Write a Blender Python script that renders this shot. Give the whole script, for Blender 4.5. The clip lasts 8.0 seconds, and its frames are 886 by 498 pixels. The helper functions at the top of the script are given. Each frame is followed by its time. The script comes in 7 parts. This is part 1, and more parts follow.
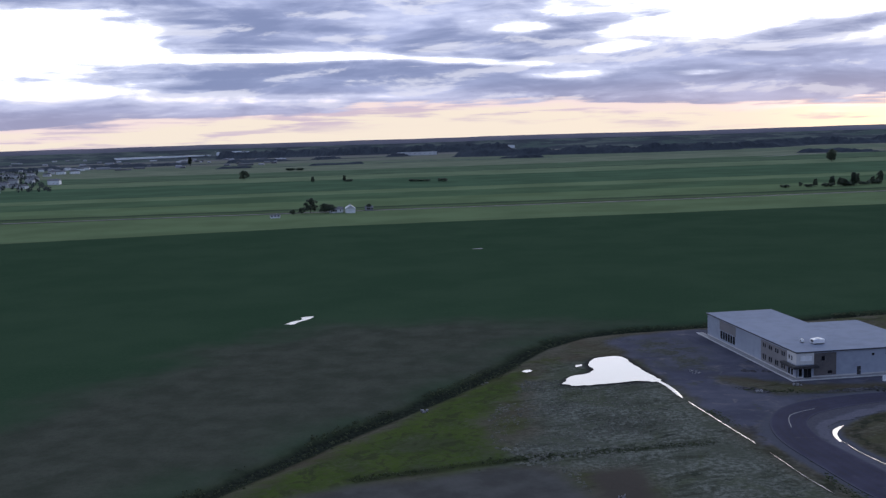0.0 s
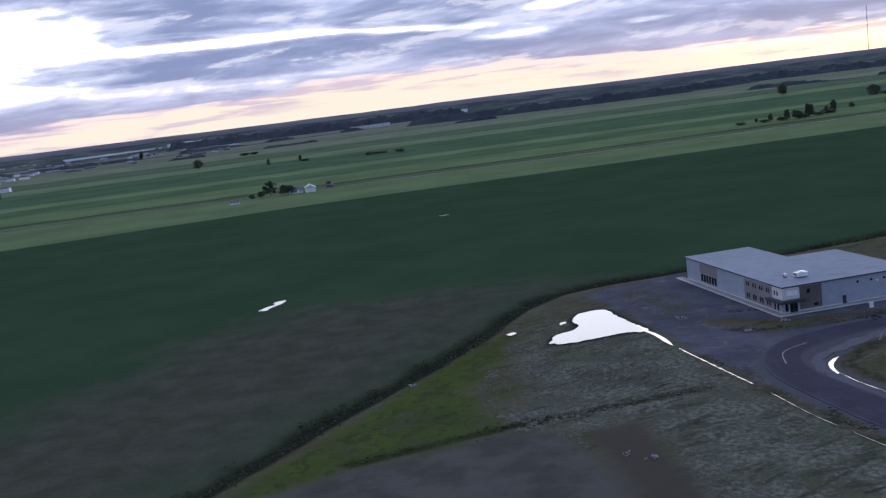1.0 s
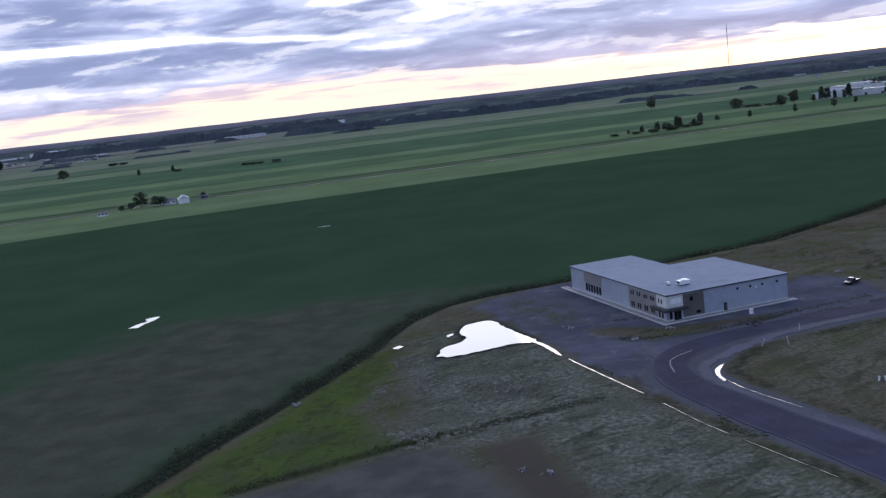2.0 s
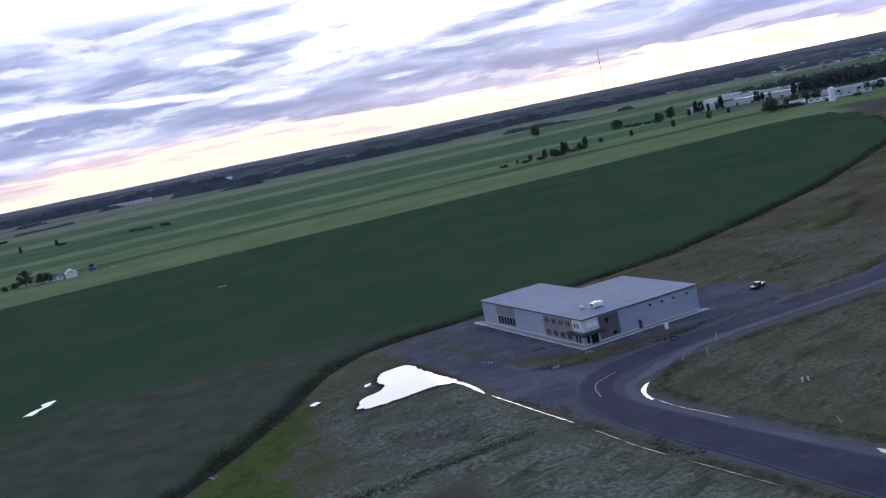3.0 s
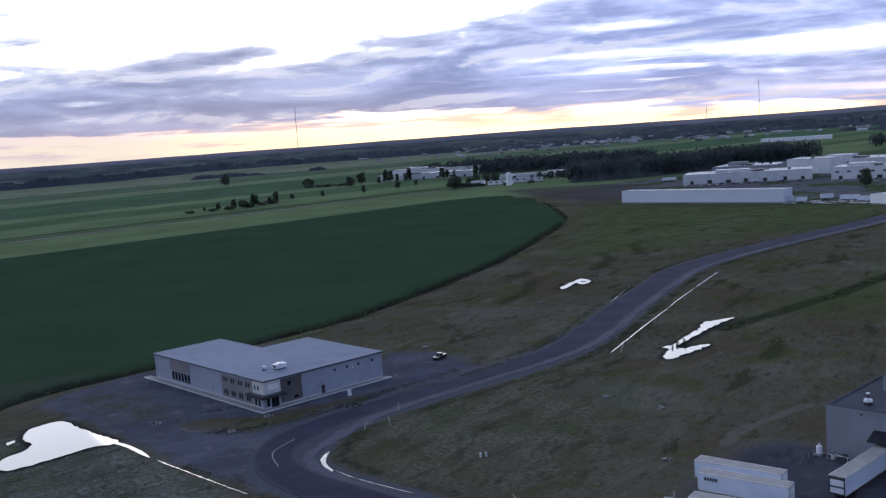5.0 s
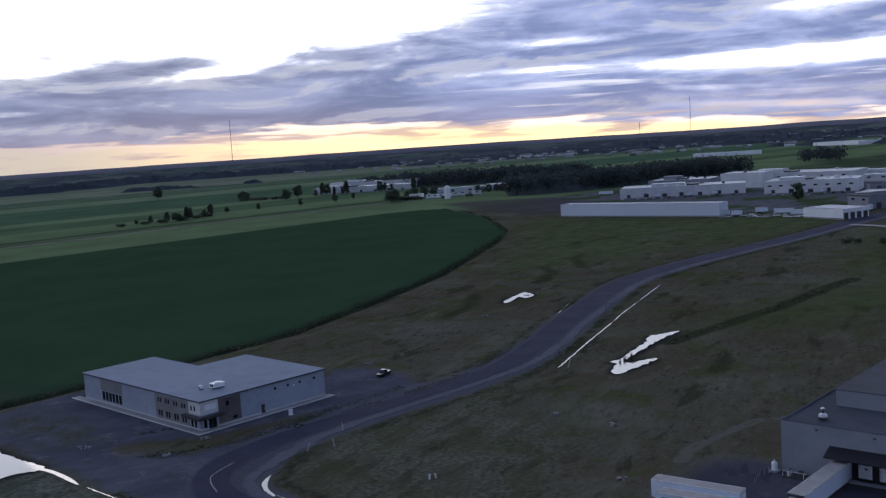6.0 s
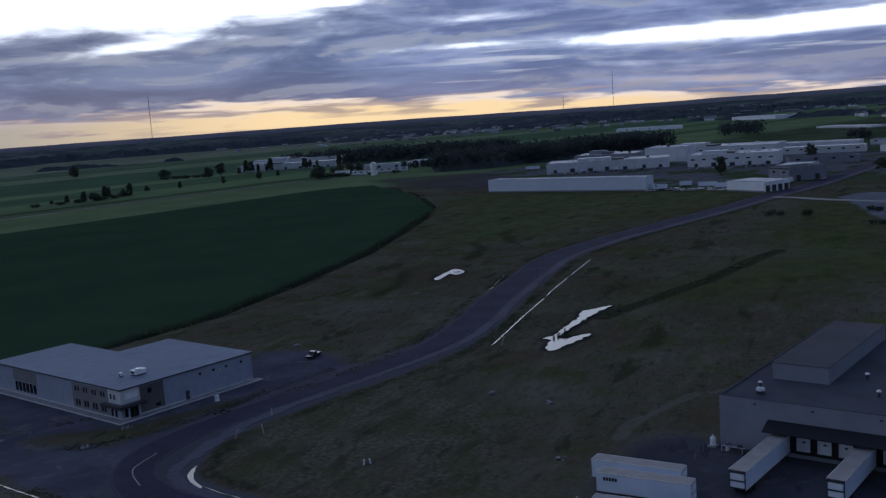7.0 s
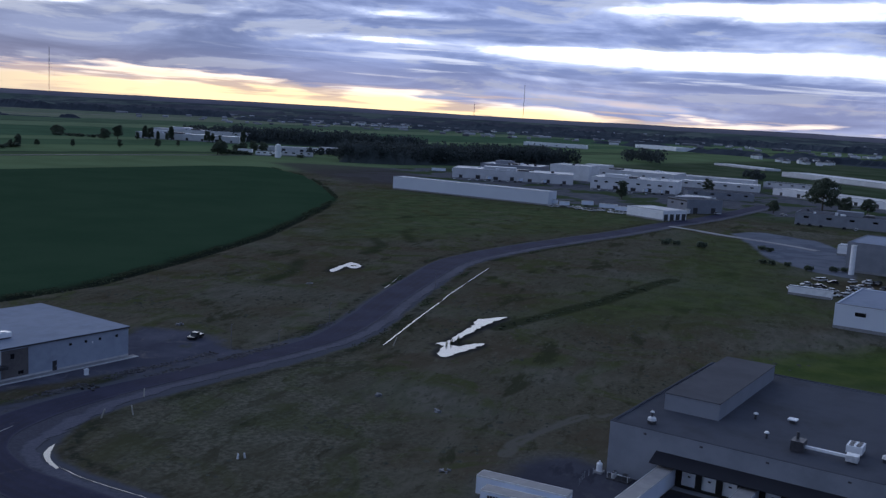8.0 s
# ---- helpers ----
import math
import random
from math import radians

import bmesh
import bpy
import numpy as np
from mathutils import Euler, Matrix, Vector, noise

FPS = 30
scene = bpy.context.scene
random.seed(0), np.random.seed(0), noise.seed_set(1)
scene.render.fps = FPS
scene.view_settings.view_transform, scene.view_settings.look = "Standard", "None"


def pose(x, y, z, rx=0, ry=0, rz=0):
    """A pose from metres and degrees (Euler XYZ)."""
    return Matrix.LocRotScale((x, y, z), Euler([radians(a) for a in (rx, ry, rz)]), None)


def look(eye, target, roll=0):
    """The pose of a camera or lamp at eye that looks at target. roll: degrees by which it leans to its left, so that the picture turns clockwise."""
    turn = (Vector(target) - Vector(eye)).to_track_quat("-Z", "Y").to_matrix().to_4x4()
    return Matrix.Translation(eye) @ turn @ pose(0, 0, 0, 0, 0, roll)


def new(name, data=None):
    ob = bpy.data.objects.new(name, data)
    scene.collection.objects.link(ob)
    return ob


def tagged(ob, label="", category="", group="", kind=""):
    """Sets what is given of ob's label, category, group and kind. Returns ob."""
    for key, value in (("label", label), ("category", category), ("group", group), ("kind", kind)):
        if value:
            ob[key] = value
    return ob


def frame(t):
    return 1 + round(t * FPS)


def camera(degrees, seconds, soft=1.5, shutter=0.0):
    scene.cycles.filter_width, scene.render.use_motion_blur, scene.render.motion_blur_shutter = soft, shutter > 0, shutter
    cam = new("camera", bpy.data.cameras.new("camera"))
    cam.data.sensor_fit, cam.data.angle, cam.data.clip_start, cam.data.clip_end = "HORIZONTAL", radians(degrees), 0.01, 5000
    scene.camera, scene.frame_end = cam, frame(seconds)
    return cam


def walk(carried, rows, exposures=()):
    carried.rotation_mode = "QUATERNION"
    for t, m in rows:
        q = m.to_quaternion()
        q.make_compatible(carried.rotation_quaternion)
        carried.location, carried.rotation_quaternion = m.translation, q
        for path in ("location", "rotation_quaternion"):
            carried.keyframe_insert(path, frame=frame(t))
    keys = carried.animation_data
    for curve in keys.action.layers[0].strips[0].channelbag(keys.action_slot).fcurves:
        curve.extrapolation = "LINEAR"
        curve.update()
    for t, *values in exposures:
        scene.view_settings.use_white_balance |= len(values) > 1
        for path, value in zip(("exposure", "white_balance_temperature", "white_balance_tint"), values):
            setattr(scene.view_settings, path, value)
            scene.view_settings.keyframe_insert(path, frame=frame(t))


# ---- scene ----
# ---------- camera and path ----------
cam = camera(49.1, 8.0, 1.35)
PATH = [
    (0, (0.39, -0.62, 63.34), (0.703, 98.715, 51.843), -1.781),
    (0.5, (-0.84, 3.08, 62.83), (3.061, 102.132, 49.644), -2.911),
    (0.8, (-1.43, 5.12, 62.57), (2.913, 103.951, 47.941), -4.687),
    (1, (-1.81, 6.49, 62.40), (1.958, 105.294, 47.459), -7.124),
    (1.5, (-2.39, 9.72, 62.01), (7.354, 107.916, 45.796), -4.308),
    (1.7, (-2.65, 11.40, 61.78), (10.883, 109.148, 45.581), -4.248),
    (2.8, (-3.10, 19.04, 61.26), (18.190, 116.007, 49.232), -12.775),
    (3, (-3.28, 20.51, 61.14), (23.679, 115.961, 48.410), -11.661),
    (3.2, (-3.17, 21.74, 61.18), (30.799, 114.821, 47.717), -10.956),
    (3.5, (-3.01, 23.57, 61.22), (39.531, 112.977, 47.191), -11.208),
    (3.8, (-2.60, 24.88, 61.24), (46.718, 110.722, 47.108), -6.030),
    (4, (-2.32, 25.76, 61.26), (51.479, 108.883, 47.293), -3.763),
    (4.2, (-2.53, 26.65, 61.16), (53.389, 108.458, 47.692), -4.784),
    (5.3, (-0.73, 31.93, 60.44), (57.222, 112.698, 49.583), -3.205),
    (5.5, (-0.39, 33.43, 60.28), (59.156, 113.029, 49.378), -2.776),
    (6, (0.69, 36.53, 60.10), (62.789, 114.200, 49.528), -3.781),
    (6.3, (1.68, 38.36, 59.96), (64.252, 115.446, 48.044), -6.998),
    (6.5, (2.34, 39.58, 59.86), (64.960, 116.478, 46.964), -6.448),
    (7, (3.94, 42.00, 59.55), (71.391, 114.583, 46.079), -4.055),
    (7.5, (5.40, 45.28, 59.21), (76.957, 113.543, 44.385), -4.079),
    (8, (7.55, 48.09, 58.85), (82.469, 112.862, 44.987), 3.293),
]
walk(cam, [(t, look(eye, target, roll)) for t, eye, target, roll in PATH],
     [(0.0, -0.12, 6150, 10), (1.5, 0.12, 6150, 10), (3.0, 0.22, 6150, 10), (4.2, 0.3, 6150, 10), (5.5, -0.42, 6000, 10), (6.0, -0.6, 6000, 10), (6.5, -1.18, 5700, 10), (7.0, -1.34, 5550, 8), (7.5, -1.36, 5500, 8), (8.0, -0.74, 5600, 8)])


# ---------- node helpers ----------
def put_input(tree, node, key, value):
    sock = node.inputs[key]
    if isinstance(value, bpy.types.NodeSocket):
        tree.links.new(value, sock)
    else:
        sock.default_value = value


class Nodes:
    """Short calls for building a node tree."""

    def __init__(self, tree):
        self.tree = tree
        tree.nodes.clear()

    def add(self, kind, out=0, op=None, **ins):
        node = self.tree.nodes.new(kind)
        if op and kind == "ShaderNodeMapRange":
            node.interpolation_type = op
        elif op:
            node.operation = op
        for k, v in ins.items():
            put_input(self.tree, node, int(k[1:]) if k[0] == "i" and k[1:].isdigit() else k.replace("_", " "), v)
        return node.outputs[out]

    def math(self, op, a, b=0.0, c=0.0):
        return self.add("ShaderNodeMath", 0, op, i0=a, i1=b, i2=c)

    def vec(self, op, a, b=(0, 0, 0), out=0):
        return self.add("ShaderNodeVectorMath", out, op, i0=a, i1=b)

    def noise(self, vector, scale, detail=4.0, rough=0.55, dist=0.0):
        return self.add("ShaderNodeTexNoise", 0, None, Vector=vector, Scale=scale, Detail=detail, Roughness=rough, Distortion=dist)

    def ramp(self, x, lo, hi, a=0.0, b=1.0):
        return self.add("ShaderNodeMapRange", 0, "SMOOTHSTEP", i0=x, i1=lo, i2=hi, i3=a, i4=b)

    def mix(self, f, a, b):
        node = self.tree.nodes.new("ShaderNodeMix")
        node.data_type = "RGBA"
        for i, v in ((0, f), (6, a), (7, b)):
            if isinstance(v, bpy.types.NodeSocket):
                self.tree.links.new(v, node.inputs[i])
            else:
                node.inputs[i].default_value = (*v, 1.0) if isinstance(v, tuple) and len(v) == 3 else v
        return node.outputs[2]

    def scale_colour(self, col, f):
        return self.add("ShaderNodeVectorMath", 0, "SCALE", i0=col, Scale=f)

    def attr(self, name):
        node = self.tree.nodes.new("ShaderNodeAttribute")
        node.attribute_name = name
        return node.outputs["Fac"]

    def combine(self, x, y, z):
        return self.add("ShaderNodeCombineXYZ", 0, None, i0=x, i1=y, i2=z)


# ---------- sky ----------
SUN_AZ, SUN_EL = radians(22), radians(6)
world = bpy.data.worlds.new("dusk_sky")
scene.world = world
world.use_nodes = True
n = Nodes(world.node_tree)
d = n.add("ShaderNodeTexCoord", 0)
sx = n.tree.nodes.new("ShaderNodeSeparateXYZ")
n.tree.links.new(d, sx.inputs[0])
dx, dy, dz = sx.outputs
az = n.math("ARCTAN2", dx, dy)          # 0 = +y, clockwise
up = n.math("MAXIMUM", dz, 0.0)
# flat cloud deck in perspective
den = n.math("ADD", up, 0.045)
deck = n.combine(n.math("DIVIDE", dx, den), n.math("DIVIDE", dy, den), 0.0)
fine = n.noise(deck, 0.85, 9.0, 0.6, 0.3)
streak = n.noise(n.combine(n.math("MULTIPLY", az, 3.4), n.math("MULTIPLY", dz, 30.0), 3.7), 1.3, 7.0, 0.52, 0.35)
wisp = n.noise(n.combine(n.math("MULTIPLY", az, 12.0), n.math("MULTIPLY", dz, 120.0), 8.1), 1.0, 5.0, 0.5, 0.25)
soft = n.noise(n.combine(n.math("MULTIPLY", az, 4.5), n.math("MULTIPLY", dz, 22.0), 1.9), 1.6, 8.0, 0.57, 0.5)
lump = n.math("ADD", n.math("MULTIPLY", soft, 0.62), n.math("ADD", n.math("MULTIPLY", streak, 0.24), n.math("MULTIPLY", wisp, 0.14)))


def lobe(a0, e0, wa, we, tilt=0.0):
    """A soft, wide patch of the deck round azimuth a0 and elevation e0 (degrees)."""
    ra = n.math("SUBTRACT", az, radians(a0))
    qa = n.math("DIVIDE", ra, radians(wa))
    qe = n.math("DIVIDE", n.math("SUBTRACT", n.math("SUBTRACT", dz, math.sin(radians(e0))), n.math("MULTIPLY", ra, tilt)), radians(we))
    r2 = n.math("ADD", n.math("MULTIPLY", qa, qa), n.math("MULTIPLY", qe, qe))
    return n.math("DIVIDE", 1.0, n.math("ADD", 1.0, n.math("MULTIPLY", r2, r2)))


# openings in the deck, wide ones and thin streaks
puff = n.noise(n.combine(n.math("MULTIPLY", az, 11.0), n.math("MULTIPLY", dz, 38.0), 6.4), 1.5, 7.0, 0.58, 0.6)
ragged_edge = n.math("ADD", n.math("MULTIPLY", n.math("SUBTRACT", streak, 0.5), 0.65), n.math("ADD", n.math("MULTIPLY", n.math("SUBTRACT", wisp, 0.5), 0.55), n.math("ADD", n.math("MULTIPLY", n.math("SUBTRACT", puff, 0.5), 0.75), n.math("MULTIPLY", n.math("SUBTRACT", soft, 0.5), 0.7))))
opening = ragged_edge
OPENINGS_WEST = ((-21.5, 5.7, 6.5, 1.9, 0.0, 0.80), (-21, 3.1, 5, 0.35, 0.0, 0.45), (-8.5, 4.75, 8, 0.28, 0.0, 0.62), (3.5, 4.2, 6, 0.22, -0.07, 0.52), (5.3, 6.1, 2, 0.32, 0.0, 0.50),
                 (12, 5.8, 2.8, 0.40, 0.06, 0.50), (10.3, 4.8, 2, 0.28, 0.06, 0.48), (7.4, 3.37, 3.5, 0.25, 0.0, 0.50), (16.2, 5.5, 2.2, 0.42, 0.0, 0.52), (15.3, 3.15, 1.5, 0.16, 0.0, 0.42))
OPENINGS_CENTRE = ((27, 8.3, 15, 2.55, 0.0, 1.12), (26.4, 4.95, 2.6, 0.28, 0.05, 0.55), (46.5, 5.5, 3.2, 0.26, 0.0, 0.46), (43, 4.0, 4.5, 0.18, 0.0, 0.42), (-8, 2.45, 9, 0.30, 0.0, 0.36),
                   (30, 3.1, 16, 1.3, 0.0, -0.24), (50, 7.0, 7, 1.0, 0.0, -0.30), (-2, 3.4, 9, 0.6, 0.0, -0.20))
OPENINGS_NORTH = ((63, 3.7, 13, 0.52, 0.0, 0.88), (72, 3.4, 6, 0.8, 0.0, 0.40), (66, 6.4, 8, 0.6, 0.0, 0.70), (54.5, 2.3, 4, 0.18, -0.05, 0.44), (58.7, 1.1, 6, 0.20, -0.06, 0.50), (62, 2.6, 8, 0.5, 0.0, -0.15))
for patches in (OPENINGS_WEST, OPENINGS_CENTRE, OPENINGS_NORTH):
    for a0, e0, wa, we, tilt, f in patches:
        opening = n.math("ADD", opening, n.math("MULTIPLY", lobe(a0, e0, wa, we, tilt), f))
gap = n.ramp(opening, 0.33, 0.78)
halo = n.ramp(opening, 0.0, 0.52, 0.0, 0.8)
deck_dark = n.mix(n.ramp(lump, 0.39, 0.63), (0.232, 0.270, 0.44), (0.47, 0.51, 0.73))
deck_dark = n.mix(halo, deck_dark, (0.76, 0.78, 0.95))
deck_dark = n.scale_colour(deck_dark, n.ramp(az, radians(30), radians(50), 1.18, 1.48))
deck_dark = n.mix(n.ramp(az, radians(24), radians(44)), deck_dark, n.vec("MULTIPLY", deck_dark, (1.06, 1.08, 1.15)))
through_gap = n.mix(n.ramp(dz, 0.03, 0.065), (1.35, 1.06, 1.02), (3.4, 3.28, 3.32))
# thin bright streaks under the northern deck, and pale upper rims of the clouds
thread = n.noise(n.combine(n.math("MULTIPLY", az, 6.0), n.math("MULTIPLY", n.math("ADD", dz, n.math("MULTIPLY", az, 0.012)), 150.0), 5.3), 1.0, 6.0, 0.55, 0.4)
threads = n.math("MULTIPLY", n.ramp(thread, 0.54, 0.70), n.math("MULTIPLY", n.ramp(az, radians(30), radians(50)), n.ramp(dz, 0.055, 0.095, 0.85, 0.0)))
deck_dark = n.mix(threads, deck_dark, n.mix(n.ramp(dz, 0.018, 0.040), (1.5, 1.05, 0.78), (1.55, 1.50, 1.60)))
tuft_light = n.math("MULTIPLY", n.ramp(n.math("SUBTRACT", soft, n.noise(n.combine(n.math("MULTIPLY", az, 4.5), n.math("MULTIPLY", n.math("ADD", dz, 0.010), 22.0), 1.9), 1.6, 8.0, 0.57, 0.5)), 0.03, 0.13), 0.55)
deck_dark = n.mix(tuft_light, deck_dark, (0.95, 0.93, 1.0))
cloud = n.mix(gap, n.mix(n.ramp(dz, 0.02, 0.06, 0.35, 0.0), deck_dark, (0.62, 0.50, 0.60)), through_gap)
# glow under the edge of the deck, highest near the sun's side
rim = n.math("ADD", 0.0225, n.math("MULTIPLY", lobe(1, 2.0, 9, 40), 0.013))
rim = n.math("ADD", rim, n.ramp(az, radians(40), radians(66), 0.0, -0.020))
rim = n.math("ADD", rim, n.ramp(az, radians(-24), radians(-12), -0.010, 0.0))
edge = n.math("SUBTRACT", n.math("ADD", dz, n.math("ADD", n.math("MULTIPLY", n.math("SUBTRACT", streak, 0.5), 0.030), n.math("MULTIPLY", n.math("SUBTRACT", wisp, 0.5), 0.030))), rim)
glow = n.ramp(edge, -0.002, 0.004, 1.0, 0.0)
blush = n.ramp(edge, -0.012, 0.0)
gold = n.mix(n.ramp(az, radians(16), radians(36)), (1.06, 0.90, 0.73), (2.75, 1.86, 0.92))
gold = n.mix(n.ramp(az, radians(50), radians(70)), gold, (1.75, 1.15, 0.70))
pink = n.mix(n.ramp(az, radians(14), radians(34)), (1.06, 0.84, 0.80), (2.5, 1.90, 1.45))
warm = n.mix(blush, gold, pink)
bars = n.math("MULTIPLY", n.ramp(n.math("ADD", n.math("MULTIPLY", wisp, 0.6), n.math("MULTIPLY", thread, 0.4)), 0.475, 0.58, 0.0, 0.9), n.ramp(edge, -0.030, -0.008))
warm = n.mix(bars, warm, n.mix(n.ramp(az, radians(14), radians(34)), (0.70, 0.56, 0.66), (1.1, 0.78, 0.62)))
low = n.mix(glow, cloud, warm)
# above the view: a bright western sky that fades to a dim blue overcast overhead and in the east
west = n.math("MULTIPLY", lobe(12, 17, 62, 12), 2.6)
top = n.mix(n.ramp(fine, 0.35, 0.65), (0.26, 0.345, 0.56), (0.38, 0.46, 0.69))
top = n.vec("ADD", top, n.scale_colour(n.combine(1.0, 0.97, 0.98), west))
colour = n.mix(n.ramp(dz, 0.135, 0.21), low, top)
east = n.ramp(n.math("ABSOLUTE", n.math("SUBTRACT", az, radians(25))), radians(75), radians(125))
colour = n.mix(east, colour, top)
sky_node = n.tree.nodes.new("ShaderNodeTexSky")
sky_node.sky_type, sky_node.sun_disc, sky_node.sun_elevation, sky_node.sun_rotation = "NISHITA", False, SUN_EL, SUN_AZ
bg1 = n.add("ShaderNodeBackground", 0, None, Color=colour, Strength=1.0)
bg2 = n.add("ShaderNodeBackground", 0, None, Color=sky_node.outputs[0], Strength=0.05)
total = n.add("ShaderNodeMixShader", 0, None, i0=0.02, i1=bg1, i2=bg2)
n.tree.links.new(total, n.tree.nodes.new("ShaderNodeOutputWorld").inputs[0])

sun = new("sun", bpy.data.lights.new("sun", "SUN"))
sun.data.energy, sun.data.angle, sun.data.color = 0.25, radians(20), (1.0, 0.83, 0.68)
sun.matrix_world = look((0, 0, 300), (-math.sin(SUN_AZ) * 300, -math.cos(SUN_AZ) * 300, 300 - 300 * math.tan(radians(9))))


# ---------- materials ----------
def material(name, a, b, scale=1.0, rough=0.8, metal=0.0, bump=0.0, bump_scale=None, stain=None, spec=0.3, per_object=0.0, island=0.0, through_light=0.0):
    """Two colours mixed by noise at two scales, with wear and fine relief. scale: features per metre."""
    mat = bpy.data.materials.new(name)
    mat.use_nodes = True
    k = Nodes(mat.node_tree)
    pos = k.add("ShaderNodeTexCoord", 3)
    f1 = k.noise(pos, scale, 6.0, 0.6)
    f2 = k.noise(pos, scale * 0.13, 3.0, 0.5)
    f = k.ramp(k.math("ADD", k.math("MULTIPLY", f1, 0.6), k.math("MULTIPLY", f2, 0.4)), 0.38, 0.62)
    col = k.mix(f, a, b)
    if stain:
        col = k.mix(k.ramp(k.noise(pos, scale * 0.4, 5.0, 0.65), 0.55, 0.75, 0.0, 0.7), col, stain)
    if per_object:
        r = k.add("ShaderNodeObjectInfo", "Random")
        col = k.scale_colour(col, k.math("ADD", k.math("MULTIPLY", r, 2 * per_object), 1 - per_object))
    if island:
        r = k.add("ShaderNodeNewGeometry", "Random Per Island")
        col = k.scale_colour(col, k.math("ADD", k.math("MULTIPLY", r, 2 * island), 1 - island))
    extra = {}
    if bump:
        h = k.noise(pos, bump_scale or scale * 3, 4.0, 0.6)
        extra["Normal"] = k.add("ShaderNodeBump", 0, None, Strength=bump, Distance=0.1, Height=h)
    bs = k.add("ShaderNodeBsdfPrincipled", 0, None, Base_Color=col, Roughness=k.ramp(f1, 0.3, 0.7, rough * 0.88, min(1, rough * 1.1)),
               Metallic=metal, Specular_IOR_Level=spec, **extra)
    if through_light:
        tl = k.add("ShaderNodeBsdfTranslucent", 0, None, Color=k.scale_colour(col, 1.3))
        bs = k.add("ShaderNodeMixShader", 0, None, i0=through_light, i1=bs, i2=tl)
    k.tree.links.new(bs, k.tree.nodes.new("ShaderNodeOutputMaterial").inputs[0])
    return mat


M = {}
M["metal_wall"] = material("metal_wall", (0.275, 0.31, 0.385), (0.33, 0.365, 0.445), 0.5, 0.5, 0.1, stain=(0.235, 0.26, 0.32))
M["metal_roof"] = material("metal_roof", (0.190, 0.218, 0.283), (0.230, 0.260, 0.332), 0.3, 0.85, 0.0, stain=(0.170, 0.194, 0.25), spec=0.1)
M["cladding_light"] = material("cladding_light", (0.17, 0.165, 0.175), (0.22, 0.21, 0.22), 1.5, 0.6)
M["kerb"] = material("kerb", (0.42, 0.42, 0.43), (0.52, 0.52, 0.52), 0.9, 0.85)
M["cladding"] = material("cladding", (0.085, 0.08, 0.085), (0.12, 0.11, 0.11), 1.5, 0.6)
M["fascia"] = material("fascia", (0.55, 0.55, 0.56), (0.62, 0.62, 0.63), 0.8, 0.5)
M["trim_dark"] = material("trim_dark", (0.03, 0.03, 0.035), (0.05, 0.05, 0.055), 2.0, 0.5)
M["concrete"] = material("concrete", (0.20, 0.20, 0.215), (0.27, 0.27, 0.285), 0.7, 0.85, bump=0.2, stain=(0.17, 0.17, 0.18))
M["white_paint"] = material("white_paint", (0.68, 0.70, 0.74), (0.80, 0.81, 0.83), 0.6, 0.45, stain=(0.55, 0.56, 0.58))
M["offwhite"] = material("offwhite", (0.50, 0.51, 0.54), (0.60, 0.61, 0.64), 0.12, 0.6, per_object=0.15)
M["trailer_side"] = material("trailer_side", (0.62, 0.68, 0.80), (0.70, 0.75, 0.86), 0.25, 0.4, 0.1, stain=(0.58, 0.61, 0.67))
M["roof_weathered"] = material("roof_weathered", (0.25, 0.24, 0.24), (0.33, 0.315, 0.31), 0.4, 0.7, stain=(0.21, 0.20, 0.20))
M["mud"] = material("mud", (0.052, 0.051, 0.058), (0.086, 0.083, 0.090), 0.8, 0.95, island=0.3, spec=0.05)
M["trailer_roof"] = material("trailer_roof", (0.36, 0.36, 0.38), (0.48, 0.48, 0.50), 0.5, 0.55, 0.2, stain=(0.28, 0.27, 0.27))
M["wh_wall"] = material("wh_wall", (0.20, 0.212, 0.245), (0.24, 0.252, 0.29), 0.25, 0.85, stain=(0.17, 0.18, 0.21), spec=0.15)
M["wh_roof"] = material("wh_roof", (0.056, 0.060, 0.076), (0.080, 0.085, 0.104), 0.12, 0.95, stain=(0.048, 0.048, 0.055), spec=0.05)
M["pent_roof"] = material("pent_roof", (0.075, 0.075, 0.085), (0.10, 0.10, 0.112), 0.15, 0.95, spec=0.05)
M["awning"] = material("awning", (0.012, 0.012, 0.018), (0.02, 0.02, 0.026), 1.0, 0.6)
M["galv"] = material("galv", (0.55, 0.56, 0.58), (0.72, 0.73, 0.74), 2.0, 0.4, 0.3)
M["steel_dark"] = material("steel_dark", (0.06, 0.06, 0.07), (0.10, 0.10, 0.11), 2.0, 0.5, 0.5)
# mast steel made paler, so its colour holds the distance haze
M["hazed_mast_steel"] = material("hazed_mast_steel", (0.13, 0.125, 0.14), (0.18, 0.175, 0.19), 0.05, 0.6, 0.2)
M["rubber"] = material("rubber", (0.012, 0.012, 0.012), (0.022, 0.022, 0.022), 5.0, 0.8)
M["line_paint"] = material("line_paint", (0.22, 0.22, 0.22), (0.32, 0.32, 0.31), 0.8, 0.7, stain=(0.2, 0.2, 0.2))
M["leaf"] = material("leaf", (0.070, 0.090, 0.066), (0.105, 0.122, 0.092), 0.6, 0.9, island=0.35, spec=0.1, through_light=0.5)
# greyer and bluer than near leaves: haze mixed into the base colour
M["leaf_far"] = material("leaf_far", (0.046, 0.056, 0.058), (0.068, 0.080, 0.080), 0.05, 0.95, island=0.2, spec=0.05, through_light=0.2)
# horizon woodland, paled and purpled to carry distance haze in its colour
M["hills_haze"] = material("hills_haze", (0.136, 0.130, 0.158), (0.178, 0.168, 0.194), 0.004, 1.0, spec=0.0)
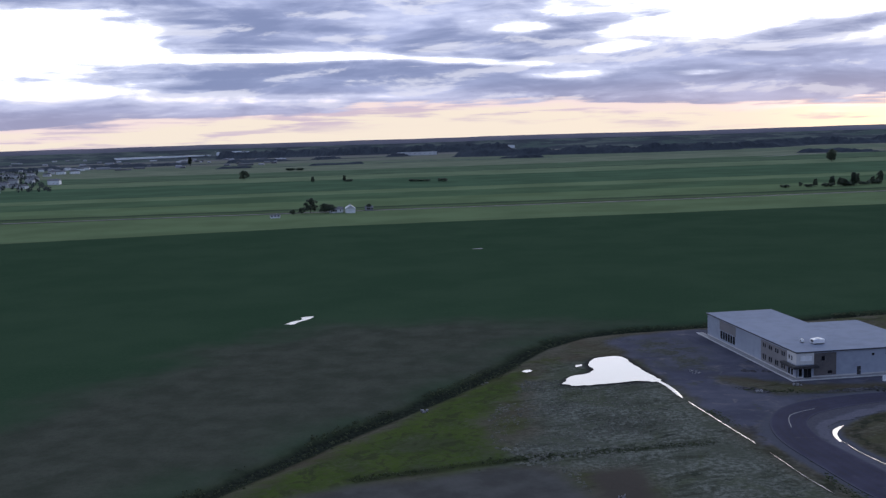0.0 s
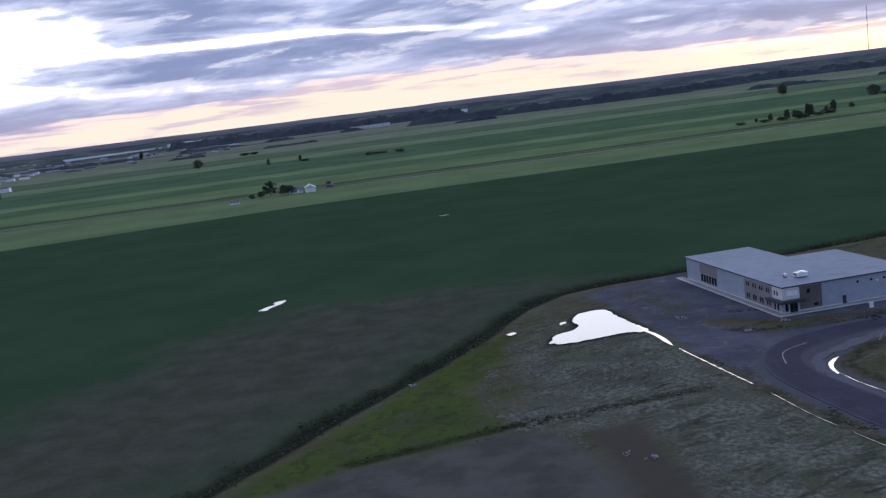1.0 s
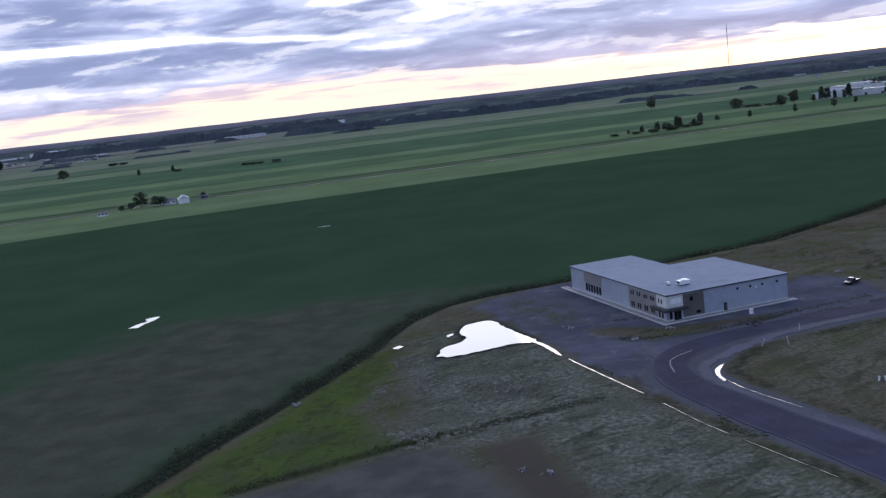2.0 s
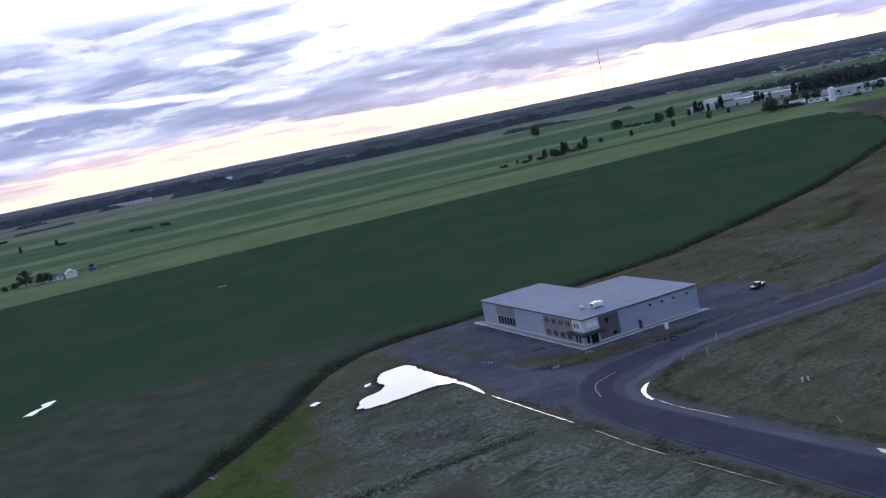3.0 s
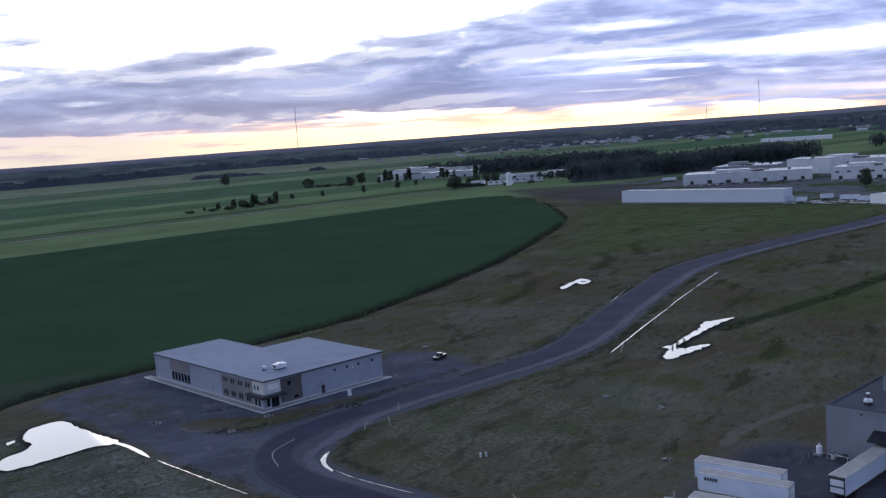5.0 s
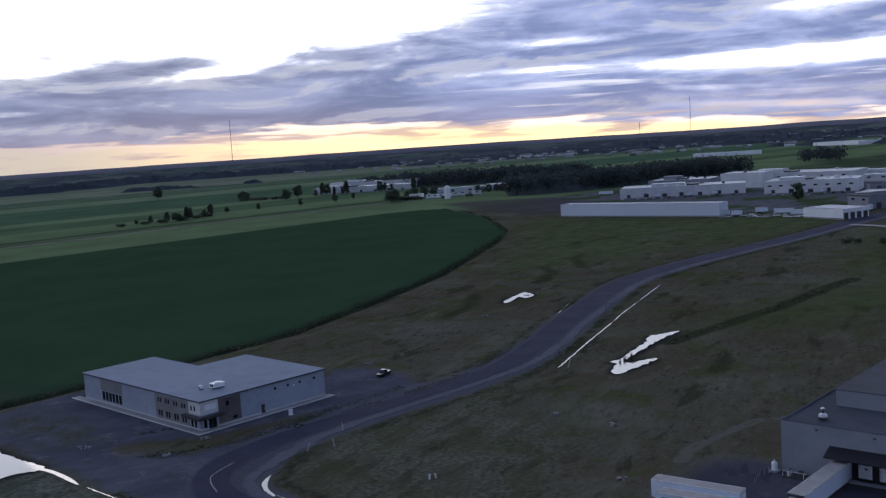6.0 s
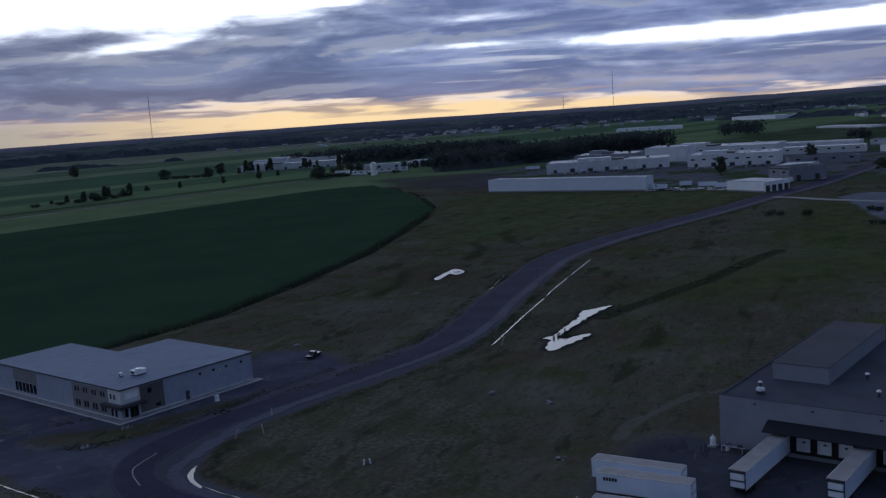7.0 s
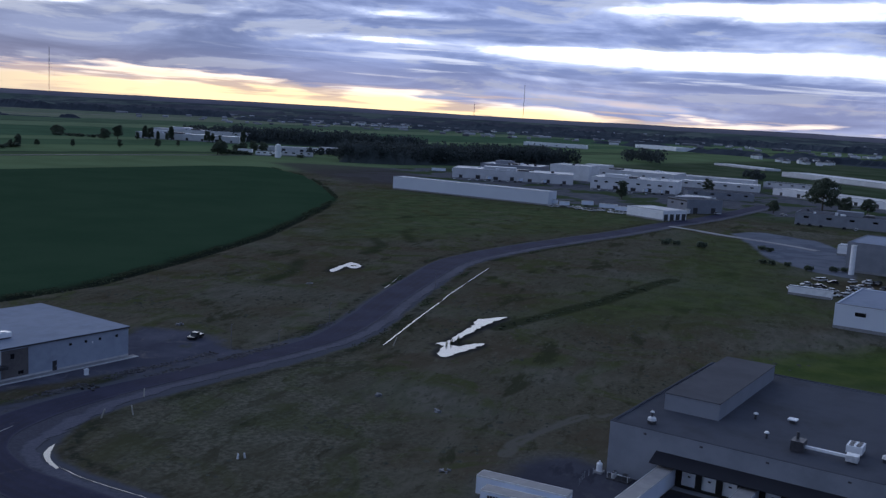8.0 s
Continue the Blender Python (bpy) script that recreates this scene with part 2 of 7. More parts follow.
# farthest belts, lightened again for painted haze
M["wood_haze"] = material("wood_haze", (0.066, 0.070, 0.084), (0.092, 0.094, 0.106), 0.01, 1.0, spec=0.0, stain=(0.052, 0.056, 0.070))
M["scrub"] = material("scrub", (0.040, 0.050, 0.028), (0.066, 0.078, 0.042), 0.3, 0.95, island=0.3, spec=0.05, through_light=0.3)
M["tuft"] = material("tuft", (0.085, 0.086, 0.068), (0.14, 0.140, 0.115), 0.12, 1.0, island=0.22, spec=0.0)
M["tuft_dark"] = material("tuft_dark", (0.060, 0.062, 0.046), (0.086, 0.086, 0.068), 0.05, 1.0, island=0.12, spec=0.0)
# far canopy, tinted blue as haze in the colour
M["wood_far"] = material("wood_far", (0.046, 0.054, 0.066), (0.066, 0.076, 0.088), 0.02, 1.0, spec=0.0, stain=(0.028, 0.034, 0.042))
M["town_wall"] = material("town_wall", (0.16, 0.165, 0.185), (0.34, 0.345, 0.37), 0.004, 0.8, island=0.6)
M["hall_wall"] = material("hall_wall", (0.56, 0.60, 0.68), (0.61, 0.65, 0.72), 0.04, 0.55, stain=(0.54, 0.57, 0.64))
M["glint_roof"] = material("glint_roof", (0.66, 0.67, 0.70), (0.78, 0.79, 0.81), 0.02, 0.35, 0.6)
M["farm_gravel"] = material("farm_gravel", (0.095, 0.094, 0.088), (0.13, 0.128, 0.12), 0.05, 0.95)
M["bark"] = material("bark", (0.05, 0.04, 0.03), (0.09, 0.075, 0.06), 3.0, 0.9)
M["pole_grey"] = material("pole_grey", (0.11, 0.11, 0.13), (0.16, 0.16, 0.18), 2.0, 0.8)
M["timber"] = material("timber", (0.32, 0.31, 0.28), (0.45, 0.43, 0.40), 2.0, 0.85)
M["house_roof"] = material("house_roof", (0.12, 0.12, 0.13), (0.2, 0.2, 0.21), 0.4, 0.8, per_object=0.3)
M["car_paint"] = material("car_paint", (0.012, 0.012, 0.015), (0.02, 0.02, 0.024), 1.0, 0.25, spec=0.6)
M["car_light"] = material("car_light", (0.5, 0.5, 0.52), (0.65, 0.65, 0.66), 1.0, 0.35, spec=0.5, per_object=0.4)


def glass_material(name, tint, rough):
    mat = bpy.data.materials.new(name)
    mat.use_nodes = True
    k = Nodes(mat.node_tree)
    bs = k.add("ShaderNodeBsdfPrincipled", 0, None, Base_Color=(*tint, 1), Roughness=rough, Specular_IOR_Level=0.5)
    k.tree.links.new(bs, k.tree.nodes.new("ShaderNodeOutputMaterial").inputs[0])
    return mat


M["glass"] = glass_material("glass", (0.010, 0.011, 0.014), 0.08)


def water_material():
    mat = bpy.data.materials.new("water")
    mat.use_nodes = True
    k = Nodes(mat.node_tree)
    pos = k.add("ShaderNodeTexCoord", 3)
    normal = k.add("ShaderNodeBump", 0, None, Strength=0.04, Distance=0.05, Height=k.noise(pos, 1.2, 3.0))
    bs = k.add("ShaderNodeBsdfPrincipled", 0, None, Base_Color=(0.06, 0.055, 0.05, 1), Roughness=0.03, IOR=1.33, Specular_IOR_Level=1.0, Normal=normal)
    k.tree.links.new(bs, k.tree.nodes.new("ShaderNodeOutputMaterial").inputs[0])
    return mat


M["water"] = water_material()


def far_plain_material():
    """Distant farmland: long strips of field, woodland and bare ground, with distance haze painted into the colours."""
    mat = bpy.data.materials.new("far_plain")
    mat.use_nodes = True
    k = Nodes(mat.node_tree)
    pos = k.add("ShaderNodeTexCoord", 3)
    a, b, c = k.noise(pos, 0.0035, 5.0, 0.6), k.noise(k.vec("ADD", pos, (900.0, 50.0, 0.0)), 0.006, 5.0, 0.6), k.noise(pos, 0.012, 5.0, 0.65)
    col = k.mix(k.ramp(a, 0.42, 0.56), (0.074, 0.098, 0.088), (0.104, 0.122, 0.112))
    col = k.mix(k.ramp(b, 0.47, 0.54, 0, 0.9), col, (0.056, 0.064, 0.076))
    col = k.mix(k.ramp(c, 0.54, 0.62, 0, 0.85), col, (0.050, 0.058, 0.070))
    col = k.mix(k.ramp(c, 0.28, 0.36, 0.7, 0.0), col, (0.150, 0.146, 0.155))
    bs = k.add("ShaderNodeBsdfPrincipled", 0, None, Base_Color=col, Roughness=1.0, Specular_IOR_Level=0.0)
    k.tree.links.new(bs, k.tree.nodes.new("ShaderNodeOutputMaterial").inputs[0])
    return mat


M["far_plain"] = far_plain_material()


def asphalt_material():
    """Asphalt with darker wheel paths, dusty edges and patches; 'across' runs from one edge of the road to the other."""
    mat = bpy.data.materials.new("asphalt")
    mat.use_nodes = True
    k = Nodes(mat.node_tree)
    pos = k.add("ShaderNodeTexCoord", 3)
    across = k.math("ADD", k.attr("across"), k.math("MULTIPLY", k.math("SUBTRACT", k.noise(pos, 0.06, 4.0), 0.5), 0.16))
    grain, blot = k.noise(pos, 2.0, 5.0, 0.65), k.noise(pos, 0.09, 5.0, 0.6)
    col = k.mix(k.ramp(blot, 0.35, 0.65), (0.023, 0.0245, 0.051), (0.032, 0.0340, 0.066))
    col = k.mix(k.ramp(grain, 0.45, 0.75, 0.0, 0.3), col, (0.052, 0.050, 0.064))
    for lane in (0.20, 0.40, 0.63, 0.83):
        near = k.math("ABSOLUTE", k.math("SUBTRACT", across, lane))
        col = k.mix(k.math("MULTIPLY", k.ramp(near, 0.02, 0.075, 0.55, 0.0), k.ramp(blot, 0.3, 0.6, 1.0, 0.2)), col, (0.024, 0.023, 0.036))
    side = k.math("ABSOLUTE", k.math("SUBTRACT", across, 0.5))
    col = k.mix(k.ramp(side, 0.42, 0.50, 0.0, 0.75), col, (0.064, 0.065, 0.088))
    col = k.mix(k.ramp(k.noise(pos, 0.3, 6.0, 0.7), 0.58, 0.70, 0.0, 0.5), col, (0.066, 0.064, 0.076))
    normal = k.add("ShaderNodeBump", 0, None, Strength=0.3, Distance=0.05, Height=grain)
    bs = k.add("ShaderNodeBsdfPrincipled", 0, None, Base_Color=col, Roughness=0.95, Specular_IOR_Level=0.1, Normal=normal)
    k.tree.links.new(bs, k.tree.nodes.new("ShaderNodeOutputMaterial").inputs[0])
    return mat


M["asphalt"] = asphalt_material()


def shoulder_material():
    """Gravel shoulder: a pale worn line beside the asphalt, running out into dark damp grit."""
    mat = bpy.data.materials.new("shoulder")
    mat.use_nodes = True
    k = Nodes(mat.node_tree)
    pos = k.add("ShaderNodeTexCoord", 3)
    across = k.math("ADD", k.attr("across"), k.math("MULTIPLY", k.math("SUBTRACT", k.noise(pos, 0.10, 6.0, 0.65), 0.5), 0.10))
    grain = k.noise(pos, 1.4, 6.0, 0.7)
    col = k.mix(k.ramp(grain, 0.35, 0.65), (0.040, 0.042, 0.062), (0.056, 0.058, 0.080))
    pale = k.math("MULTIPLY", k.ramp(k.math("ABSOLUTE", k.math("SUBTRACT", across, 0.88)), 0.08, 0.15, 1.0, 0.0), k.ramp(k.noise(pos, 0.05, 4.0, 0.6), 0.34, 0.56, 0.5, 1.0))
    col = k.mix(pale, col, k.mix(k.ramp(grain, 0.3, 0.7), (0.066, 0.068, 0.096), (0.096, 0.098, 0.130)))
    col = k.mix(k.ramp(across, 0.96, 1.03, 0.0, 0.8), col, k.mix(k.ramp(grain, 0.42, 0.6), (0.030, 0.032, 0.030), (0.066, 0.066, 0.066)))
    normal = k.add("ShaderNodeBump", 0, None, Strength=0.5, Distance=0.1, Height=grain)
    bs = k.add("ShaderNodeBsdfPrincipled", 0, None, Base_Color=col, Roughness=0.95, Specular_IOR_Level=0.1, Normal=normal)
    k.tree.links.new(bs, k.tree.nodes.new("ShaderNodeOutputMaterial").inputs[0])
    return mat


M["shoulder"] = shoulder_material()


# ---------- mesh helpers ----------
class Shape:
    """Gathers faces for one mesh."""

    def __init__(self):
        self.v, self.f = [], []

    def face(self, *pts):
        i = len(self.v)
        self.v += [tuple(q) for q in pts]
        self.f.append(tuple(range(i, i + len(pts))))
        return self

    def box(self, x0, y0, z0, x1, y1, z1):
        i = len(self.v)
        self.v += [(x, y, z) for z in (z0, z1) for x, y in ((x0, y0), (x1, y0), (x1, y1), (x0, y1))]
        self.f += [tuple(i + q for q in f) for f in ((3, 2, 1, 0), (4, 5, 6, 7), (0, 1, 5, 4), (1, 2, 6, 5), (2, 3, 7, 6), (3, 0, 4, 7))]
        return self

    def prism(self, outline, z0, z1):
        """Upright prism over a plan outline (anticlockwise)."""
        i, m = len(self.v), len(outline)
        self.v += [(x, y, z0) for x, y in outline] + [(x, y, z1) for x, y in outline]
        self.f += [tuple(i + q for q in reversed(range(m))), tuple(i + m + q for q in range(m))]
        self.f += [(i + q, i + (q + 1) % m, i + m + (q + 1) % m, i + m + q) for q in range(m)]
        return self

    def tube(self, a, b, ra, rb=None, sides=8, caps=True):
        a, b, rb = Vector(a), Vector(b), ra if rb is None else rb
        w = (b - a).normalized()
        u = w.orthogonal().normalized()
        v = w.cross(u)
        i = len(self.v)
        for c, r in ((a, ra), (b, rb)):
            for s in range(sides):
                q = 2 * math.pi * s / sides
                self.v.append(tuple(c + (u * math.cos(q) + v * math.sin(q)) * r))
        self.f += [(i + s, i + (s + 1) % sides, i + sides + (s + 1) % sides, i + sides + s) for s in range(sides)]
        if caps:
            self.f += [tuple(i + q for q in reversed(range(sides))), tuple(i + sides + q for q in range(sides))]
        return self

    def data(self, name, mat):
        me = bpy.data.meshes.new(name)
        me.from_pydata(self.v, [], self.f)
        me.materials.append(M[mat])
        me.update()
        return me


def part(name, shape, mat, parent, label=""):
    ob = new(name, shape if isinstance(shape, bpy.types.Mesh) else shape.data(name, mat))
    ob.parent = parent
    return tagged(ob, label)


def thing(name, m, label, category, group="", kind=""):
    ob = new(name)
    ob.empty_display_size = 0.5
    ob.matrix_world = m
    return tagged(ob, label, category, group, kind)


def single(name, shape, mat, m, label, category, group="", kind=""):
    ob = new(name, shape.data(name, mat))
    ob.matrix_world = m
    return tagged(ob, label, category, group, kind)


def inside_distance(px, py, poly):
    """Signed distance to a plan polygon, positive inside (numpy arrays)."""
    best = np.full(px.shape, 1e9)
    odd = np.zeros(px.shape, bool)
    for (x0, y0), (x1, y1) in zip(poly, poly[1:] + poly[:1]):
        ex, ey = x1 - x0, y1 - y0
        s = np.clip(((px - x0) * ex + (py - y0) * ey) / (ex * ex + ey * ey + 1e-9), 0, 1)
        best = np.minimum(best, np.hypot(px - x0 - s * ex, py - y0 - s * ey))
        if y0 != y1:
            odd ^= ((y0 > py) != (y1 > py)) & (px < (x1 - x0) * (py - y0) / (y1 - y0) + x0)
    return np.where(odd, best, -best)


def line_distance(px, py, line):
    best = np.full(px.shape, 1e9)
    for (x0, y0), (x1, y1) in zip(line, line[1:]):
        ex, ey = x1 - x0, y1 - y0
        s = np.clip(((px - x0) * ex + (py - y0) * ey) / (ex * ex + ey * ey + 1e-9), 0, 1)
        best = np.minimum(best, np.hypot(px - x0 - s * ex, py - y0 - s * ey))
    return best


def smooth_line(pts, step=3.0):
    """A rounded line through the plan points (Catmull-Rom)."""
    pts = [Vector(q) for q in pts]
    full = [pts[0] * 2 - pts[1]] + pts + [pts[-1] * 2 - pts[-2]]
    out = []
    for a, b, c, e in zip(full, full[1:], full[2:], full[3:]):
        k = max(1, int((c - b).length / step))
        for i in range(k):
            t = i / k
            out.append(0.5 * (2 * b + (c - a) * t + (2 * a - 5 * b + 4 * c - e) * t * t + (3 * b - a - 3 * c + e) * t ** 3))
    return [tuple(q) for q in out + [pts[-1]]]


def ribbon(line, width, z0, z1, shift=0.0, wobble=0.0, seed=1):
    """A band of real thickness along a plan line."""
    rnd = random.Random(seed)
    L = [Vector(q) for q in line]
    s = Shape()
    rows = []
    for i, q in enumerate(L):
        t = (L[min(i + 1, len(L) - 1)] - L[max(i - 1, 0)]).normalized()
        side = Vector((-t.y, t.x))
        ends = min(1.0, 0.15 + 0.3 * min(i, len(L) - 1 - i)) if wobble else 1.0
        wl, wr = (ends * width / 2 * (1 + wobble * rnd.uniform(-1, 1)) for _ in range(2))
        a, b = q + side * (wl + shift), q - side * (wr - shift)
        j = len(s.v)
        s.v += [(a.x, a.y, z0), (a.x, a.y, z1), (b.x, b.y, z1), (b.x, b.y, z0)]
        rows.append(j)
    for p, q in zip(rows, rows[1:]):
        s.f += [(p + 1, p + 2, q + 2, q + 1), (p, p + 1, q + 1, q), (p + 2, p + 3, q + 3, q + 2)]
    return s


# ---------- plan lines ----------
HEDGE = [(-110, 70), (-75, 125), (-48, 165), (-34, 186), (-21, 206), (-1, 233), (16, 260), (29, 285), (42, 299), (56, 305),
         (81, 309), (125, 317), (162, 326), (214, 353), (281, 392), (348, 442), (436, 511)]
DITCH_EAST = [(436, 511), (462, 546), (488, 581), (520, 628), (546, 670), (566, 716), (582, 760)]
CROP = [(-1500, 300), (-600, 560), (-310, 655), (-75, 716), (180, 742), (400, 766), (535, 785), (585, 770), (546, 672), (488, 583)] + HEDGE[::-1] + [(-110, 30), (-1500, 30)]
SOIL = [(-140, 60), (-112, 160), (-106, 211), (-96, 246), (-73, 302), (-37, 331), (12, 331), (67, 320), (80, 309), (56, 305), (42, 299), (29, 285),
        (16, 260), (-1, 233), (-21, 206), (-34, 186), (-48, 165), (-75, 125), (-110, 70)]
BRIGHT = [(22, 256), (2, 230), (-13, 204), (-33, 177), (-46, 157), (-18, 173), (0, 178.5), (16, 183.5), (10, 191), (7, 210), (18, 236)]
HOLLOWS = [[(392, 414.7), (408, 419.9), (438, 417)], [(437, 402), (446, 392), (456, 369)], [(417, 358.7), (425, 347.6)], [(330, 345), (352, 372), (368, 380)],
           [(210, 300), (232, 312), (250, 330)], [(285, 330), (310, 345), (322, 362)]]
WESTLOT = [(-10, 184), (12, 186), (20, 200), (22, 235), (30, 262), (44, 268), (55, 240), (62, 186), (70, 150), (76, 120), (70, 60), (30, 60), (40, 120), (38, 165), (36, 177), (26, 177), (12, 182)]
GREYBARE = [(-17, 172), (-1, 176), (12, 181), (21, 178), (26, 161), (28, 140), (24, 90), (-60, 90), (-34, 163)]
BROWNBARE = [(26, 175), (36, 177), (37, 165), (38, 150), (40, 120), (30, 110), (28, 148)]
YARD = [(50, 290), (62, 297), (80, 303), (100, 303), (108, 284), (124, 285), (130, 256), (142, 266), (150, 254), (148, 226), (126, 219), (100, 214),
        (84, 209), (74, 200), (69, 186), (65, 188), (62, 202), (60, 216), (58, 236), (54, 262)]
YARD_WEEDS = [(57, 286), (66, 293), (74, 285), (74, 262), (70, 247), (62, 250), (57, 264)]
ISLAND = [(69, 236), (70, 243), (78, 240), (88, 233), (104, 232), (120, 231), (108, 226), (92, 224.5), (80, 224.5)]
GREEN_LOT = [(93, 133), (97, 137), (106, 136), (112, 132), (109, 122), (106.5, 117.5), (101, 117.5), (96, 119), (93.4, 123)]
LOT = [(108, 128.5), (125, 137), (133, 140), (142, 141), (148, 137), (148, 130), (150, 80), (152, 20), (60, -20), (80, 60), (92, 100), (96, 117.5), (101, 118.5), (106, 119.5)]
GREEN_EAST = [(300, 372), (360, 420), (437, 500), (470, 545), (528, 556), (552, 425), (600, 372), (535, 335), (440, 330)]
GREEN_SOUTH = [(240, 214), (300, 222), (350, 225), (440, 262), (505, 300), (520, 262), (446, 215), (372, 185), (330, 150), (300, 175), (262, 190)]
BENDLOT = [(84, 196), (90, 204), (112, 212), (150, 216), (168, 214), (150, 190), (135, 165), (112, 150), (92, 150), (84, 175)]
GREEN_NEAR = [(225, 146), (253, 146), (292, 128), (285, 112), (247, 108), (232, 120)]
PAVED_EAST = [(536, 287), (561, 281), (553, 244), (516, 215), (424, 180), (428, 200), (437, 211), (452, 230), (502, 262)]
WORKS = [(585, 690), (560, 432), (600, 376), (640, 345), (700, 300), (765, 262), (840, 262), (1010, 380), (1040, 560), (920, 690), (800, 740), (700, 745)]
BROWN_EAST = [(636, 835), (720, 745), (660, 640), (572, 588), (545, 600), (556, 640), (578, 705)]
TRACK = [(175, 146), (170, 148.6), (164, 149.8), (154, 149.8), (146, 148.2), (140, 145.5)]
LANE = [(-18, 175), (-1, 180), (12, 184), (31, 187), (43, 189), (55, 190)]
EASTDITCH = [(221, 211), (240, 212), (256, 212.8), (279, 214.6), (315, 220), (350, 224)]
ROAD_LEFT = [(101, 20), (91, 75), (80, 122), (74, 155), (72.2, 161), (69.8, 175.8), (68.2, 188.8), (69.0, 198), (71.8, 206), (76.2, 212.5), (83, 217.6), (93, 221), (109.5, 223.6),
             (128, 225), (147, 227.2), (168.5, 231.5), (192, 243), (222, 261), (258, 281), (300, 302.5), (348, 313), (404, 319), (459, 323), (530, 333), (612, 341), (760, 367)]
ROAD_RIGHT = [(112, 24), (102, 78), (92, 124), (85, 151), (81.8, 165), (78.8, 179.6), (76.6, 190.4), (77.7, 200.5), (79.9, 204.6), (83.6, 208.2), (95, 213.4), (112, 217.2),
              (130, 219), (150, 221), (171, 224.5), (190, 231.5), (225, 251), (262, 271), (303, 291.5), (350, 303), (404, 308.5), (459, 313), (530, 322), (612, 330), (760, 356)]
SHOULDER = [(115, 25), (105, 79), (95, 125), (87.2, 152), (85, 162.8), (81.8, 176), (79.8, 186), (80.0, 194.5), (83, 200.4), (89.5, 203.4), (98, 208), (113, 213.4), (131, 215.6), (150, 217.8),
            (171, 220.8), (191, 228), (226, 247.5), (263, 267.5), (305, 288), (351, 299), (405, 305), (460, 309.5), (531, 318), (613, 326), (761, 352)]


def resampled(line, count):
    """The rounded line, cut into equal steps."""
    L = [Vector(q) for q in smooth_line(line, 2.0)]
    run = [0.0]
    for a, b in zip(L, L[1:]):
        run.append(run[-1] + (b - a).length)
    at = np.linspace(0, run[-1], count)
    return list(zip(np.interp(at, run, [q.x for q in L]).tolist(), np.interp(at, run, [q.y for q in L]).tolist()))


def band(left, right, z0, z1, count=300, rag=0.0):
    """A slab of real thickness between two plan lines."""
    s = Shape()
    for a, b in zip(resampled(left, count), resampled(right, count)):
        e = rag * (noise.noise((b[0] * 0.35, b[1] * 0.35, 4.4)) + 0.6 * noise.noise((b[0] * 1.3, b[1] * 1.3, 1.4)))
        b = (b[0] + e * (b[0] - a[0]) / 9.0, b[1] + e * (b[1] - a[1]) / 9.0)
        s.v += [(*a, z0), (*a, z1), (*b, z1), (*b, z0)]
    for i in range(count - 1):
        p, q = 4 * i, 4 * i + 4
        s.f += [(p + 1, p + 2, q + 2, q + 1), (p, p + 1, q + 1, q), (p + 2, p + 3, q + 3, q + 2)]
    return s


ROAD = [((a[0] + b[0]) / 2, (a[1] + b[1]) / 2) for a, b in zip(resampled(ROAD_LEFT, 160), resampled(SHOULDER, 160))]
POND = [(30.5, 239.5), (32.9, 246.0), (37.8, 250.0), (40.4, 253.5), (40.1, 258.5), (41.1, 263.5), (44.1, 267.5), (48.5, 269.0), (51.2, 266.0), (52.4, 256.5), (53.9, 248.5),
        (55.7, 240.5), (53.1, 239.5), (49.4, 240.5), (41.8, 238.9), (34.5, 237.7)]
PUDDLE_LONG = [(234.8, 218.0), (231.0, 218.9), (227.0, 219.7), (224.0, 220.4), (221.5, 219.2), (216.7, 215.9), (209.8, 213.6), (199.5, 209.1), (194.3, 207.7), (191.6, 208.4), (191.9, 205.4), (187.5, 202.9), (184.2, 200.5), (182.5, 198.5), (183.8, 197.3), (188.1, 198.1), (192.6, 198.4), (198.3, 199.3), (201.9, 200.0), (201.4, 201.3), (198.7, 202.2), (195.2, 202.3), (193.6, 204.4), (196.4, 206.6), (202.4, 208.4), (208.4, 210.5), (214.2, 212.3), (219.7, 213.8), (226.0, 215.7), (230.9, 216.4)]
PUDDLE_SMALL = [(243.6, 306.0), (242.4, 303.2), (247.5, 305.1), (254.5, 309.0), (254.3, 307.0), (254.9, 304.5), (260.8, 307.0), (263.4, 312.3), (263.0, 315.5), (256.1, 312.6), (249.8, 309.5)]
CHANNEL = [(54, 243), (56.0, 234), (56.8, 223.5)]
CHANNEL_A = [(57.4, 220.5), (58.0, 216.5), (60.5, 201.3), (62.8, 188.3)]
CHANNEL_B = [(63.6, 182.5), (64.3, 178), (65.6, 168), (68.6, 155), (73, 137)]
ISLAND_EDGE = [(72, 231), (76, 227), (82, 225), (94, 225), (108, 226.6), (120, 229.5)]


# ---------- ground ----------
def ground_lines(lo, hi, near_lo, near_hi, fine, grow):
    out = list(np.arange(near_lo, near_hi + 0.1, fine))
    step, q = fine, near_hi
    while q < hi:
        step *= grow
        q += step
        out.append(min(q, hi))
    step, q = fine, near_lo
    while q > lo:
        step *= grow
        q -= step
        out.insert(0, max(q, lo))
    return np.array(out)


